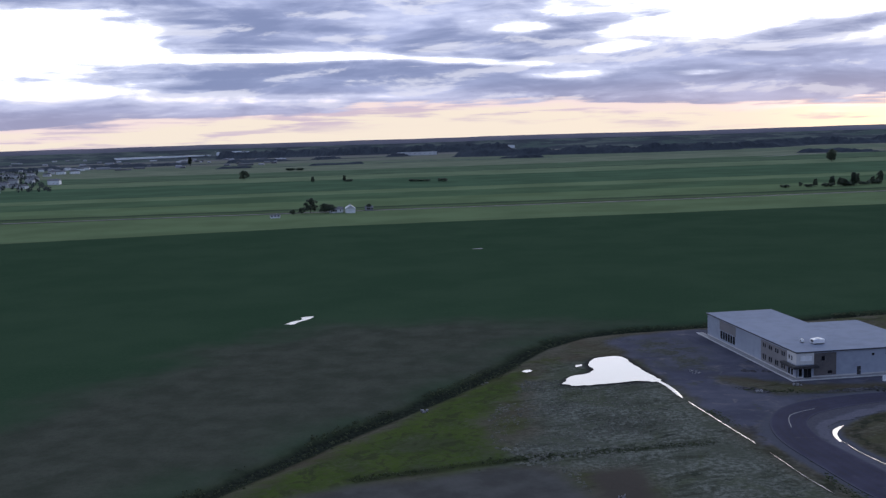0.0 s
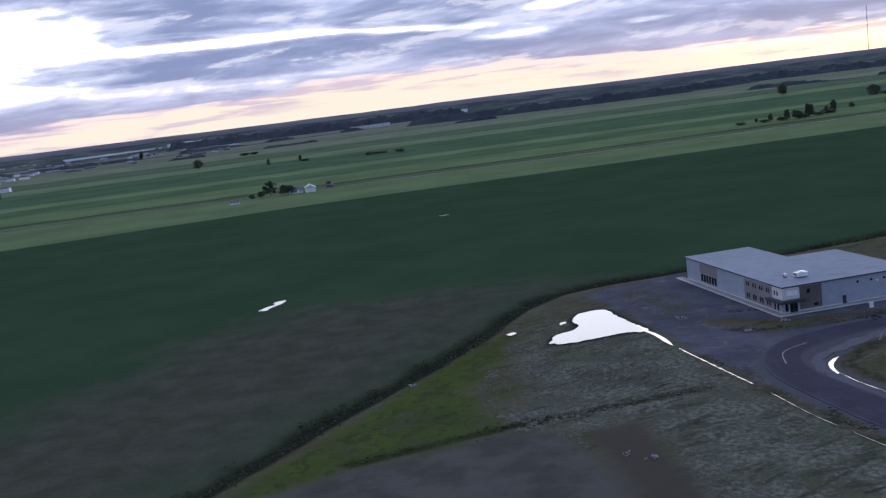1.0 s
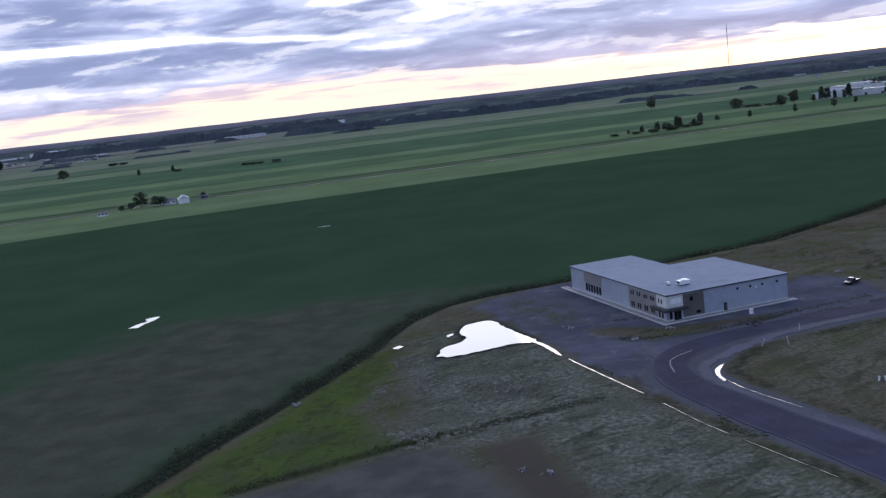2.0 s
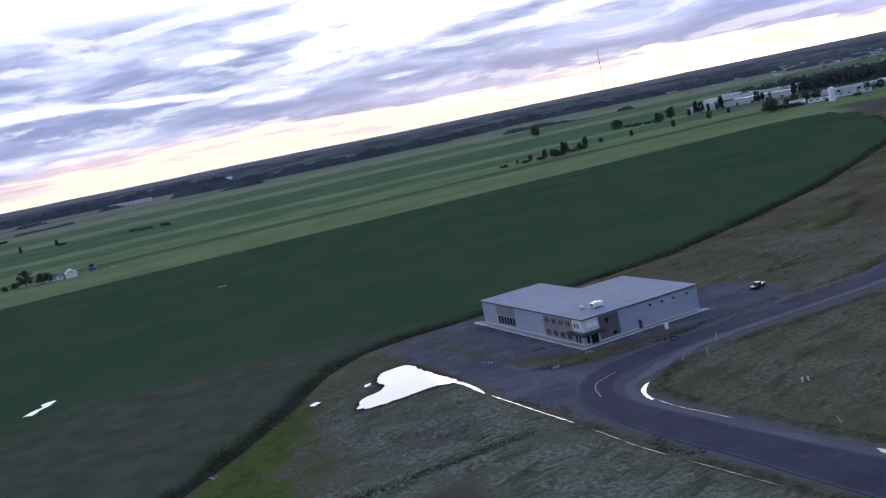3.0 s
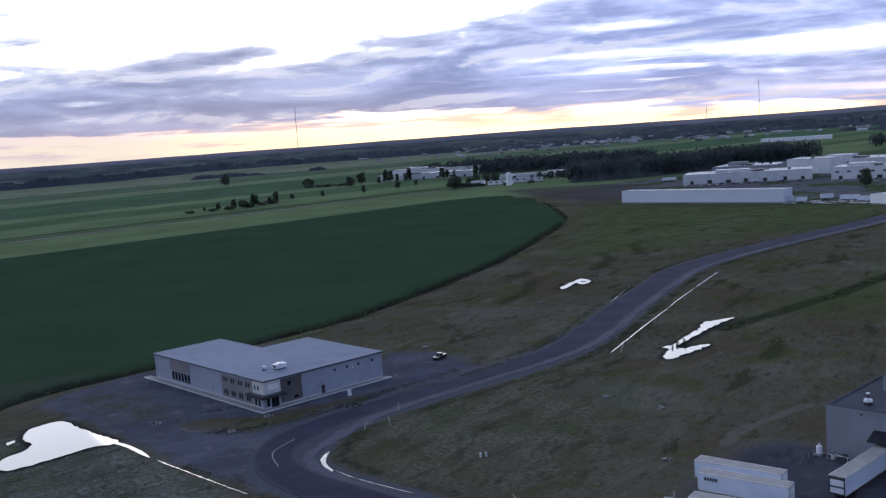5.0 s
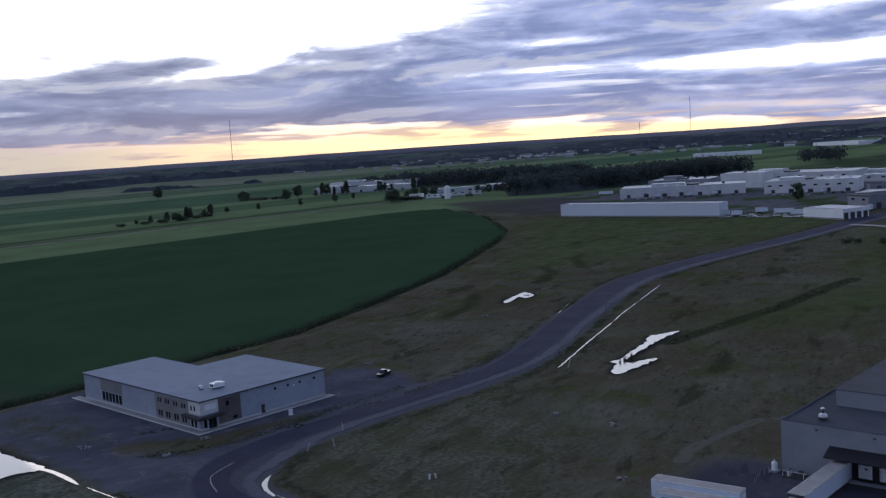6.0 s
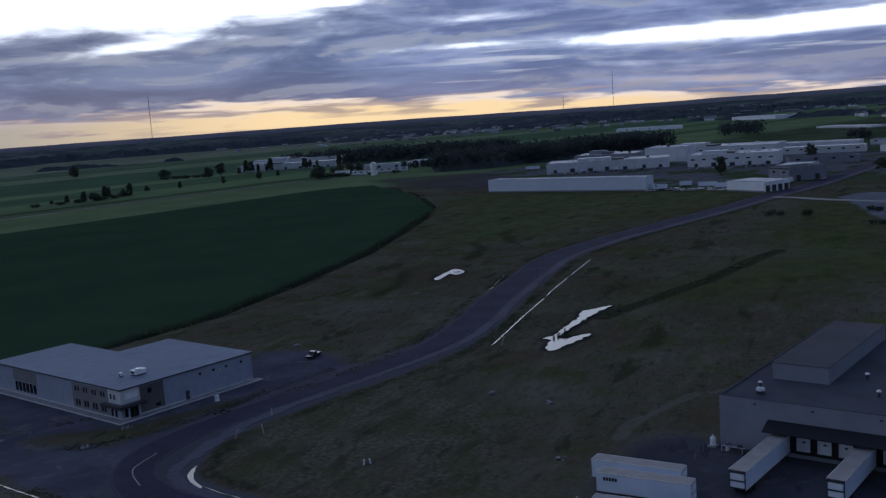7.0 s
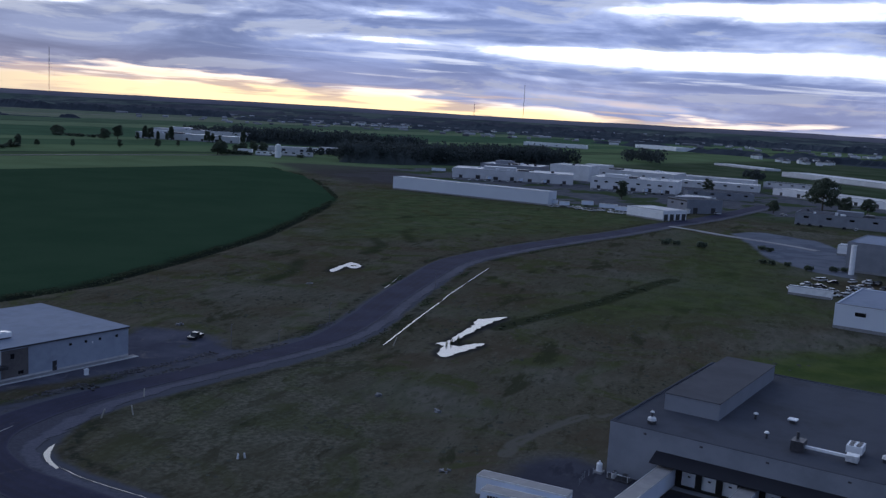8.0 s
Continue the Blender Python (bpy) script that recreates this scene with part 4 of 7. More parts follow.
for piece, wide in (([(179, 214.5), (191, 221), (207.6, 230), (222, 237.6), (234, 243.8)], 0.42), ([(235.2, 244.4), (247, 251), (268, 261.6)], 0.34), ([(270, 262.6), (286, 270.6), (303, 279)], 0.40)):
    tagged(new("ditch_water", ribbon(smooth_line(piece, 1.0), wide, -0.3, 0.06, wobble=0.7, seed=int(piece[0][0])).data("ditch_water", "water")), "straight water-filled roadside ditch", "water", kind="structure")
tagged(new("ditch_water", ribbon(smooth_line([(234, 269), (246, 276.5), (261, 286.5)], 1.5), 0.26, -0.3, 0.06, wobble=0.7, seed=6).data("ditch_water", "water")), "short wet stretch of roadside ditch", "water", kind="structure")
pool("bend_water", [(84.9, 198.5), (82.8, 197.3), (80.8, 194.9), (79.6, 190.9), (79.6, 187.7), (80.0, 188.0), (80.3, 190.8), (81.5, 194.0), (83.3, 196.6)], "crescent of water inside the road bend", seed=7, amount=0.25, step=0.5)
tagged(new("bend_ditch_water", ribbon(smooth_line([(80.2, 188.5), (80.6, 182.4), (82.2, 175), (84.2, 167)], 1.0), 0.16, -0.3, 0.06, wobble=0.8, seed=8).data("bend_ditch_water", "water")),
       "thin line of water along the inner road ditch", "water", kind="structure")
pool("puddle", PUDDLE_SMALL, "small bright puddle closing round a tuft of dry grass", seed=9, amount=0.45, step=0.5)
pool("puddle", PUDDLE_LONG, "long ragged two-lobed puddle in the dry lot", seed=10, amount=0.55, step=0.5)
pool("puddle", [(-54.6, 332.6), (-52.3, 338.0), (-50.0, 340.2), (-50.1, 345.0), (-46.0, 346.4), (-47.4, 340.4), (-49.6, 337.4), (-51.2, 332.2)], "small puddle at the edge of bare soil", seed=11)
pool("puddle", [(18, 542.4), (22, 543.4), (26, 542.8), (22, 541.8)], "faint puddle in the green crop", seed=12)
pool("puddle", [(21.2, 254.1), (23.1, 256.4), (24.4, 255.0), (22.7, 253)], "tiny puddle beside the scrub ditch", seed=13)
pool("puddle", [(36.3, 257.2), (38.2, 258.6), (38.4, 260.2), (36.6, 259.6)], "tiny puddle at the pond bank", seed=14, amount=0.3)
pool("puddle", [(90.8, 139.8), (91.4, 138.2), (91.6, 135.8), (90.6, 135.4), (90.2, 137.4)], "small puddle on the road shoulder", z=0.075, seed=15, amount=0.25, step=0.4)
pool("puddle", [(94.0, 119.0), (94.6, 118.2), (95.2, 117.0), (94.7, 116.6), (93.9, 117.6)], "small puddle at the mouth of the asphalt lot", z=0.075, seed=16, amount=0.2, step=0.4)
pool("puddle", [(95.6, 116.2), (97.0, 116.0), (98.4, 114.8), (97.6, 113.9), (96.0, 114.5), (95.4, 115.4)], "small puddle at the mouth of the asphalt lot", z=0.075, seed=17, amount=0.2, step=0.4)


# ---------- office and workshop building ----------
def wall_with_openings(shape, length, height, thick, holes):
    """A wall from x = 0 to length on the line y = 0 (outer face), thickness towards +y, with rectangular holes (x0, z0, x1, z1)."""
    xs = sorted({0.0, length} | {h[0] for h in holes} | {h[2] for h in holes})
    zs = sorted({0.0, height} | {h[1] for h in holes} | {h[3] for h in holes})
    nx, nz, base = len(xs), len(zs), len(shape.v)
    shape.v += [(x, y, z) for y in (0.0, thick) for z in zs for x in xs]

    def at(i, j, back):
        return base + back * nx * nz + j * nx + i

    def solid(i, j):
        if not (0 <= i < nx - 1 and 0 <= j < nz - 1):
            return False
        cx, cz = (xs[i] + xs[i + 1]) / 2, (zs[j] + zs[j + 1]) / 2
        return not any(h[0] < cx < h[2] and h[1] < cz < h[3] for h in holes)

    for i in range(nx - 1):
        for j in range(nz - 1):
            if not solid(i, j):
                continue
            shape.f.append((at(i, j, 0), at(i + 1, j, 0), at(i + 1, j + 1, 0), at(i, j + 1, 0)))
            shape.f.append((at(i, j + 1, 1), at(i + 1, j + 1, 1), at(i + 1, j, 1), at(i, j, 1)))
            for di, dj, p, q in ((-1, 0, (i, j + 1), (i, j)), (1, 0, (i + 1, j), (i + 1, j + 1)), (0, -1, (i, j), (i + 1, j)), (0, 1, (i + 1, j + 1), (i, j + 1))):
                if not solid(i + di, j + dj):
                    shape.f.append((at(*p, 0), at(*p, 1), at(*q, 1), at(*q, 0)))
    return shape


def turned(shape, m):
    """The same faces, moved by a matrix."""
    s = Shape()
    s.v = [tuple(m @ Vector(q)) for q in shape.v]
    s.f = list(shape.f)
    return s


def window(parent, m, x0, z0, x1, z1, name="window", mullions=1, label=""):
    fr = Shape()
    for a, b, c, e in ((x0, z0, x1, z0 + 0.08), (x0, z1 - 0.08, x1, z1), (x0, z0, x0 + 0.08, z1), (x1 - 0.08, z0, x1, z1)):
        fr.box(a, 0.04, b, c, 0.14, e)
    for i in range(1, mullions):
        q = x0 + (x1 - x0) * i / mullions
        fr.box(q - 0.035, 0.045, z0 + 0.08, q + 0.035, 0.135, z1 - 0.08)
    w = part(name, turned(fr, m), "trim_dark", parent, label)
    part("pane", turned(Shape().box(x0 + 0.05, 0.08, z0 + 0.05, x1 - 0.05, 0.11, z1 - 0.05), m), "glass", w)
    return w


BA = radians(7.0)
OFFICE = Matrix.Translation((89.1, 237.7, 0)) @ Matrix.Rotation(BA, 4, "Z")
office = thing("office_building", OFFICE, "pale grey metal-clad workshop with a two-storey dark office corner", "building")
OH, OU, OV, OW, OD = 6.7, 35.5, 56.3, 20.5, 33.5
# west wall: x runs from the far end (v = OV) to the corner, outer face towards -u
WEST = Matrix.Translation((0, OV, 0)) @ Matrix.Rotation(radians(-90), 4, "Z")
SOUTH = Matrix.Identity(4)
west_holes, west_windows = [], []
for x in (37.6, 41.1, 44.7, 48.2):          # office bays, paired windows on two floors
    for s in (0.0, 1.15):
        west_windows.append((x + s, 4.35, x + s + 0.75, 5.55, 1))
        west_windows.append((x + s, 1.0, x + s + 0.85, 2.5, 1))
west_windows += [(52.1, 4.3, 52.8, 5.5, 1), (53.5, 4.3, 54.2, 5.5, 1), (51.9, 0.5, 52.9, 2.5, 1), (53.4, 0.5, 54.4, 2.5, 1)]
west_windows += [(9.6 + 1.75 * i, 0.9, 11.1 + 1.75 * i, 3.3, 2) for i in range(6)]
south_windows = [(20.2, 4.9, 20.9, 5.5, 1), (24.0, 4.9, 24.7, 5.5, 1), (27.6, 4.9, 28.3, 5.5, 1), (32.0, 4.9, 32.7, 5.5, 1),
                 (6.6, 4.3, 7.6, 5.5, 1), (8.3, 0.9, 9.6, 1.7, 1), (0.6, 0.5, 1.5, 2.5, 1)]
part("wall", turned(wall_with_openings(Shape(), OV, OH, 0.25, [w[:4] for w in west_windows]), WEST), "metal_wall", office)
part("wall", wall_with_openings(Shape(), OU, OH, 0.25, [w[:4] for w in south_windows] + [(16.2, 0.15, 17.3, 2.3), (1.9, 0.15, 4.0, 2.5)]), "metal_wall", office)
part("wall", Shape().box(OU - 0.25, 0.25, 0, OU, OD, OH).box(OW, OD - 0.25, 0, OU - 0.25, OD, OH), "metal_wall", office)
part("wall", Shape().box(OW - 0.25, OD, 0, OW, OV, OH).box(0.25, OV - 0.25, 0, OW - 0.25, OV, OH), "metal_wall", office)
for x0, z0, x1, z1, m in west_windows:
    window(office, WEST, x0, z0, x1, z1, mullions=m)
for x0, z0, x1, z1, m in south_windows:
    window(office, SOUTH, x0, z0, x1, z1, mullions=m)


def cladding_panel(x0, x1, z0, z1, m, holes, mat, name, label, out=0.06):
    s = Shape()
    xs = sorted({x0, x1} | {min(max(h[i], x0), x1) for h in holes for i in (0, 2)})
    zs = sorted({z0, z1} | {min(max(h[i], z0), z1) for h in holes for i in (1, 3)})
    for a, b in zip(xs, xs[1:]):
        for c, e in zip(zs, zs[1:]):
            cx, cz = (a + b) / 2, (c + e) / 2
            if b - a > 0.01 and e - c > 0.01 and not any(h[0] - 0.01 < cx < h[2] + 0.01 and h[1] - 0.01 < cz < h[3] + 0.01 for h in holes):
                s.box(a, -out, c, b, 0.0, e)
    part(name, turned(s, m), mat, office, label)


cladding_panel(36.6, 51.4, 0.5, 6.2, WEST, west_windows, "cladding_light", "cladding", "dark grey-brown ribbed wall cladding")
cladding_panel(51.4, 56.3, 3.6, 6.5, WEST, west_windows, "fascia", "corner_panel", "pale white corner panel")
cladding_panel(0.0, 4.6, 3.6, 6.5, SOUTH, south_windows, "fascia", "corner_panel", "pale white corner panel")
cladding_panel(4.6, 10.6, 0.55, 6.3, SOUTH, south_windows, "cladding", "cladding", "dark grey-brown ribbed wall cladding")
cladding_panel(9.2, 20.4, 3.5, 6.3, WEST, [], "cladding_light", "cladding", "dark band above the storefront")
part("entrance_canopy", Shape().box(-1.3, -1.3, 2.75, 5.4, 0.0, 3.35).box(-1.3, 0.0, 2.75, -0.07, 6.4, 3.35), "trim_dark", office, "dark flat canopy wrapped round the corner")
part("sign", Shape().box(1.0, -0.16, 4.5, 4.0, -0.06, 5.7), "white_paint", office, "plain white wall sign")
d = part("entrance_door", Shape().box(1.9, 0.06, 0.15, 2.9, 0.12, 2.5).box(3.0, 0.06, 0.15, 4.0, 0.12, 2.5), "glass", office, "dark glazed double entrance door")
part("door_frame", Shape().box(2.9, 0.02, 0.15, 3.0, 0.14, 2.5).box(1.86, 0.02, 2.42, 4.04, 0.14, 2.5), "trim_dark", d)
d = part("side_door", Shape().box(16.2, 0.06, 0.15, 17.3, 0.14, 2.3), "trim_dark", office, "dark steel side door")
part("door_handle", Shape().box(17.05, -0.02, 1.1, 17.15, 0.06, 1.25), "galv", d)
part("wall_lamp", Shape().box(25.8, -0.2, 4.6, 26.1, 0.0, 5.0), "white_paint", office, "small white wall lamp")
roof_plan = [(-0.25, -0.25), (OU + 0.25, -0.25), (OU + 0.25, OD + 0.25), (OW + 0.25, OD + 0.25), (OW + 0.25, OV + 0.25), (-0.25, OV + 0.25)]
roof = part("roof", Shape().prism(roof_plan, OH, OH + 0.22), "metal_roof", office, "pale blue-grey metal roof")
seams = Shape()
for i in range(1, 46):
    y = i * 1.2
    seams.box(0.0, y - 0.02, OH + 0.21, OU if y < OD else OW, y + 0.02, OH + 0.235)
part("roof_seams", seams, "metal_roof", roof)
eave = Shape()
for (x0, y0), (x1, y1) in zip(roof_plan, roof_plan[1:] + roof_plan[:1]):
    eave.box(min(x0, x1) - 0.06, min(y0, y1) - 0.06, OH - 0.12, max(x0, x1) + 0.06, max(y0, y1) + 0.06, OH + 0.10)
part("eave_trim", eave, "trim_dark", roof, "thin dark eave flashing")
part("apron", Shape().prism([(-1.9, -1.9), (OU + 1.2, -1.9), (OU + 1.2, -0.1), (-0.1, -0.1), (-0.1, OV + 3.5), (-1.9, OV + 3.5)], -0.3, 0.16), "concrete", office, "grey concrete walkway along the walls")
part("kerb", Shape().box(-2.2, -2.2, -0.3, OU + 1.2, -1.9, 0.2).box(-2.2, -1.9, -0.3, -1.9, OV + 3.5, 0.2), "kerb", office, "pale concrete kerb")
part("footing", Shape().box(-0.08, -0.08, 0.16, 1.8, 0.0, 0.5).box(4.1, -0.08, 0.16, 16.1, 0.0, 0.5).box(17.4, -0.08, 0.16, OU, 0.0, 0.5).box(-0.08, 0.0, 0.16, 0.0, OV, 0.45), "kerb", office, "pale foundation band")


def rooftop_unit(x, y, z, sx, sy, sz, m, label="white rooftop ventilation unit on the metal roof"):
    t = thing("rooftop_unit", m @ pose(x, y, z), label, "ventilation unit", "rooftop units")
    part("curb", Shape().box(-sx * 0.42, -sy * 0.42, 0, sx * 0.42, sy * 0.42, 0.3), "steel_dark", t)
    part("casing", Shape().box(-sx / 2, -sy / 2, 0.3, sx / 2, sy / 2, sz), "white_paint", t)
    part("fan_cowl", Shape().tube((0, 0, sz), (0, 0, sz + 0.2), min(sx, sy) * 0.35, sides=12), "galv", t)
    part("grille", Shape().box(-sx / 2 - 0.03, -sy * 0.35, sz * 0.4, -sx / 2, sy * 0.35, sz * 0.85), "steel_dark", t)
    return t


rooftop_unit(9.6, 7.6, OH + 0.22, 3.0, 2.0, 1.3, OFFICE)
rooftop_unit(6.4, 9.6, OH + 0.22, 0.8, 0.8, 0.9, OFFICE, "small pale roof vent box")

# ---------- warehouse with docks ----------
WA = radians(8.0)
WH = Matrix.Translation((147.0, 129.1, 0)) @ Matrix.Rotation(WA, 4, "Z") @ Matrix.Diagonal((1, 1, 1, 1))
WHH, WHU, WHV = 9.1, 54.0, 74.0
warehouse = thing("warehouse", WH, "large grey flat-roofed warehouse with a row of loading docks", "building")
WDOCK = Matrix.Rotation(radians(-90), 4, "Z")          # x runs south along the dock wall, outer face towards the yard
DOORS = [10.9 + 3.35 * i for i in range(17)]
part("wall", turned(wall_with_openings(Shape(), WHV, WHH, 0.3, [(v - 1.25, 1.2, v + 1.25, 3.7) for v in DOORS]), WDOCK), "wh_wall", warehouse)
part("wall", Shape().box(0.3, -0.3, 0, WHU, 0, WHH), "wh_wall", warehouse)
part("wall", Shape().box(WHU - 0.3, -WHV, 0, WHU, -0.3, WHH).box(0.3, -WHV, 0, WHU - 0.3, -WHV + 0.3, WHH), "wh_wall", warehouse)
wroof = part("roof", Shape().box(0.25, -WHV + 0.25, WHH - 0.5, WHU - 0.25, -0.25, WHH - 0.15), "wh_roof", warehouse, "dark grey membrane roof")
part("parapet_cap", Shape().box(-0.05, -WHV, WHH, 0.35, 0.05, WHH + 0.08).box(0.35, -0.35, WHH, WHU, 0.05, WHH + 0.08).box(WHU - 0.35, -WHV, WHH, WHU + 0.05, -0.35, WHH + 0.08), "wh_roof", wroof)
part("penthouse", Shape().box(13.5, -14.2, WHH - 0.15, 49.5, -4.4, WHH + 2.8), "wh_wall", warehouse, "raised grey roof storey")
part("penthouse_roof", Shape().box(13.4, -14.3, WHH + 2.8, 49.6, -4.3, WHH + 2.92), "pent_roof", warehouse)
dock = Shape()
dock.v = [(-0.02, -8.4, 5.9), (-3.0, -8.4, 4.75), (-3.0, -70, 4.75), (-0.02, -70, 5.9), (-0.02, -8.4, 5.75), (-3.0, -8.4, 4.6), (-3.0, -70, 4.6), (-0.02, -70, 5.75)]
dock.f = [(0, 1, 2, 3), (7, 6, 5, 4), (1, 5, 6, 2), (0, 4, 5, 1), (2, 6, 7, 3)]
part("awning", dock, "awning", warehouse, "long black sloping dock canopy")
for v in DOORS:
    dd = part("dock_door", turned(Shape().box(v - 1.25, 0.08, 1.2, v + 1.25, 0.14, 3.7), WDOCK), "white_paint", warehouse, "white sectional dock door")
    part("door_window", turned(Shape().box(v - 0.25, 0.05, 2.7, v + 0.25, 0.08, 2.95), WDOCK), "glass", dd)
    part("dock_seal", turned(Shape().box(v - 1.75, -0.5, 0.9, v - 1.2, 0.0, 4.1).box(v + 1.2, -0.5, 0.9, v + 1.75, 0.0, 4.1).box(v - 1.2, -0.5, 3.65, v + 1.2, 0.0, 4.1)
                             .box(v - 1.2, -0.35, 0.8, v + 1.2, 0.0, 1.2), WDOCK), "rubber", warehouse, "black padded dock seal")
for x in (6.0, 15.5, 26.0, 38.0, 50.0):
    part("wall_vent", turned(Shape().box(x, -0.08, 8.1, x + 0.5, 0.0, 8.4), WDOCK), "steel_dark", warehouse)


def on_roof(name, x, y, label, builder):
    t = thing(name, WH @ pose(x, y, WHH - 0.15), label, "roof fixture", "warehouse roof fixtures")
    builder(t)
    return t


def mushroom(t, r=0.78):
    part("curb", Shape().box(-r * 0.7, -r * 0.7, 0, r * 0.7, r * 0.7, 0.6), "steel_dark", t)
    part("hood", Shape().tube((0, 0, 0.6), (0, 0, 1.0), r, r * 0.9, 14).tube((0, 0, 1.0), (0, 0, 1.25), r * 0.9, r * 0.3, 14), "galv", t)
    part("flue", Shape().tube((0, 0, 1.25), (0, 0, 2.0), r * 0.28, sides=10), "steel_dark", t)
    part("cap", Shape().tube((0, 0, 2.0), (0, 0, 2.2), r * 0.5, r * 0.3, 10), "galv", t)


def pipe_cap(t):
    part("pipe", Shape().tube((0, 0, 0), (0, 0, 0.9), 0.22, sides=10), "steel_dark", t)
    part("cap", Shape().tube((0, 0, 0.9), (0, 0, 1.15), 0.45, 0.3, 10), "galv", t)


def condenser(t):
    part("frame", Shape().box(-1.6, -1.2, 0.3, 1.6, 1.2, 0.5).box(-1.5, -1.1, 0, -1.3, 1.1, 0.3).box(1.3, -1.1, 0, 1.5, 1.1, 0.3), "steel_dark", t)
    part("casing", Shape().box(-1.6, -1.2, 0.5, 1.6, 1.2, 1.7), "white_paint", t)
    for i in (-0.95, 0.0, 0.95):
        for j in (-0.55, 0.55):
            part("fan", Shape().tube((i, j, 1.7), (i, j, 1.78), 0.4, sides=10), "steel_dark", t)


def duct_unit(t):
    part("cabinet", Shape().box(-1.3, -1.0, 0.2, 1.3, 1.0, 1.8), "steel_dark", t, "dark steel cabinet")
    part("stack", Shape().tube((0.4, 0.3, 1.8), (0.4, 0.3, 2.9), 0.25, sides=10), "steel_dark", t)
    part("duct", Shape().box(-0.3, -7.2, 0.7, 0.2, -1.0, 1.1), "white_paint", t, "long white duct")
    part("end_box", Shape().box(-0.9, -9.0, 0.3, 0.9, -7.2, 1.3), "galv", t)


on_roof("roof_vent", 3.9, -5.8, "galvanised mushroom vent near the roof corner", mushroom)
on_roof("roof_pipe", 19.5, -18.9, "small capped pipe on the dark roof", pipe_cap)
on_roof("roof_hatch", 21.8, -24.7, "small white hooded vent on the dark roof", lambda t: (part("curb", Shape().box(-0.5, -0.5, 0, 0.5, 0.5, 0.6), "steel_dark", t), part("lid", Shape().box(-0.8, -0.8, 0.6, 0.8, 0.8, 0.8), "white_paint", t)))
on_roof("duct_unit", 7.3, -29.0, "dark cabinet with a long white duct", duct_unit)
on_roof("condenser", 11.9, -36.7, "white six-fan condenser unit", condenser)
on_roof("roof_pipe", 10.0, -23.3, "small capped pipe on the dark roof", pipe_cap)
on_roof("roof_vent", 11.3, -41.5, "galvanised mushroom vent on the dark roof", mushroom)
cyl = thing("gas_tank", WH @ pose(-1.0, 0.9, 0), "white upright tank beside the warehouse corner", "tank")
part("shell", Shape().tube((0, 0, 0.3), (0, 0, 1.6), 0.5, sides=14).tube((0, 0, 1.6), (0, 0, 1.85), 0.5, 0.2, 14), "white_paint", cyl)
part("base", Shape().box(-0.75, -0.75, -0.2, 0.75, 0.75, 0.3), "concrete", cyl)
part("valve_hood", Shape().tube((0, 0, 1.85), (0, 0, 2.1), 0.16, sides=10), "galv", cyl)
for i in range(7):
    x = -8.5 + i * 1.2
    single("bollard", Shape().tube((0, 0, -0.3), (0, 0, 1.1), 0.06, sides=8), "wh_wall", WH @ pose(x, 1.8 - 0.25 * abs(i - 3), 0), "thin grey fence post beside the gas tank", "post", "tank fence posts")


# stands in for a small unidentified cluster of dark and pale equipment
skid = thing("equipment_cluster", WH @ pose(-1.8, -3.2, 0), "small dark equipment cluster with pale drums at the warehouse wall", "machine")
part("skid_frame", Shape().box(-1.2, -1.9, 0, -1.0, 1.9, 0.25).box(1.0, -1.9, 0, 1.2, 1.9, 0.25).box(-1.0, -1.9, 0, 1.0, -1.7, 0.25).box(-1.0, 1.7, 0, 1.0, 1.9, 0.25), "steel_dark", skid)
part("deck", Shape().box(-1.0, -1.7, 0.12, 1.0, 1.7, 0.2), "steel_dark", skid)
for x, y in ((-0.5, 1.0), (0.4, 1.1)):
    dr = part("drum", Shape().tube((x, y, 0.2), (x, y, 1.1), 0.3, sides=12), "galv", skid, "pale steel drum")
    part("drum_rim", Shape().tube((x, y, 1.1), (x, y, 1.15), 0.32, sides=12), "steel_dark", dr)
part("control_box", Shape().box(-0.7, -1.4, 0.2, 0.1, -0.7, 1.3), "steel_dark", skid)
part("pipe", Shape().tube((0.5, -1.6, 0.6), (0.5, 0.6, 0.6), 0.1, sides=8), "galv", skid)
part("guard_rail", Shape().tube((-1.1, -1.8, 0.2), (-1.1, -1.8, 1.2), 0.05, sides=6).tube((-1.1, 1.8, 0.2), (-1.1, 1.8, 1.2), 0.05, sides=6).tube((-1.1, -1.8, 1.2), (-1.1, 1.8, 1.2), 0.05, sides=6), "galv", skid)


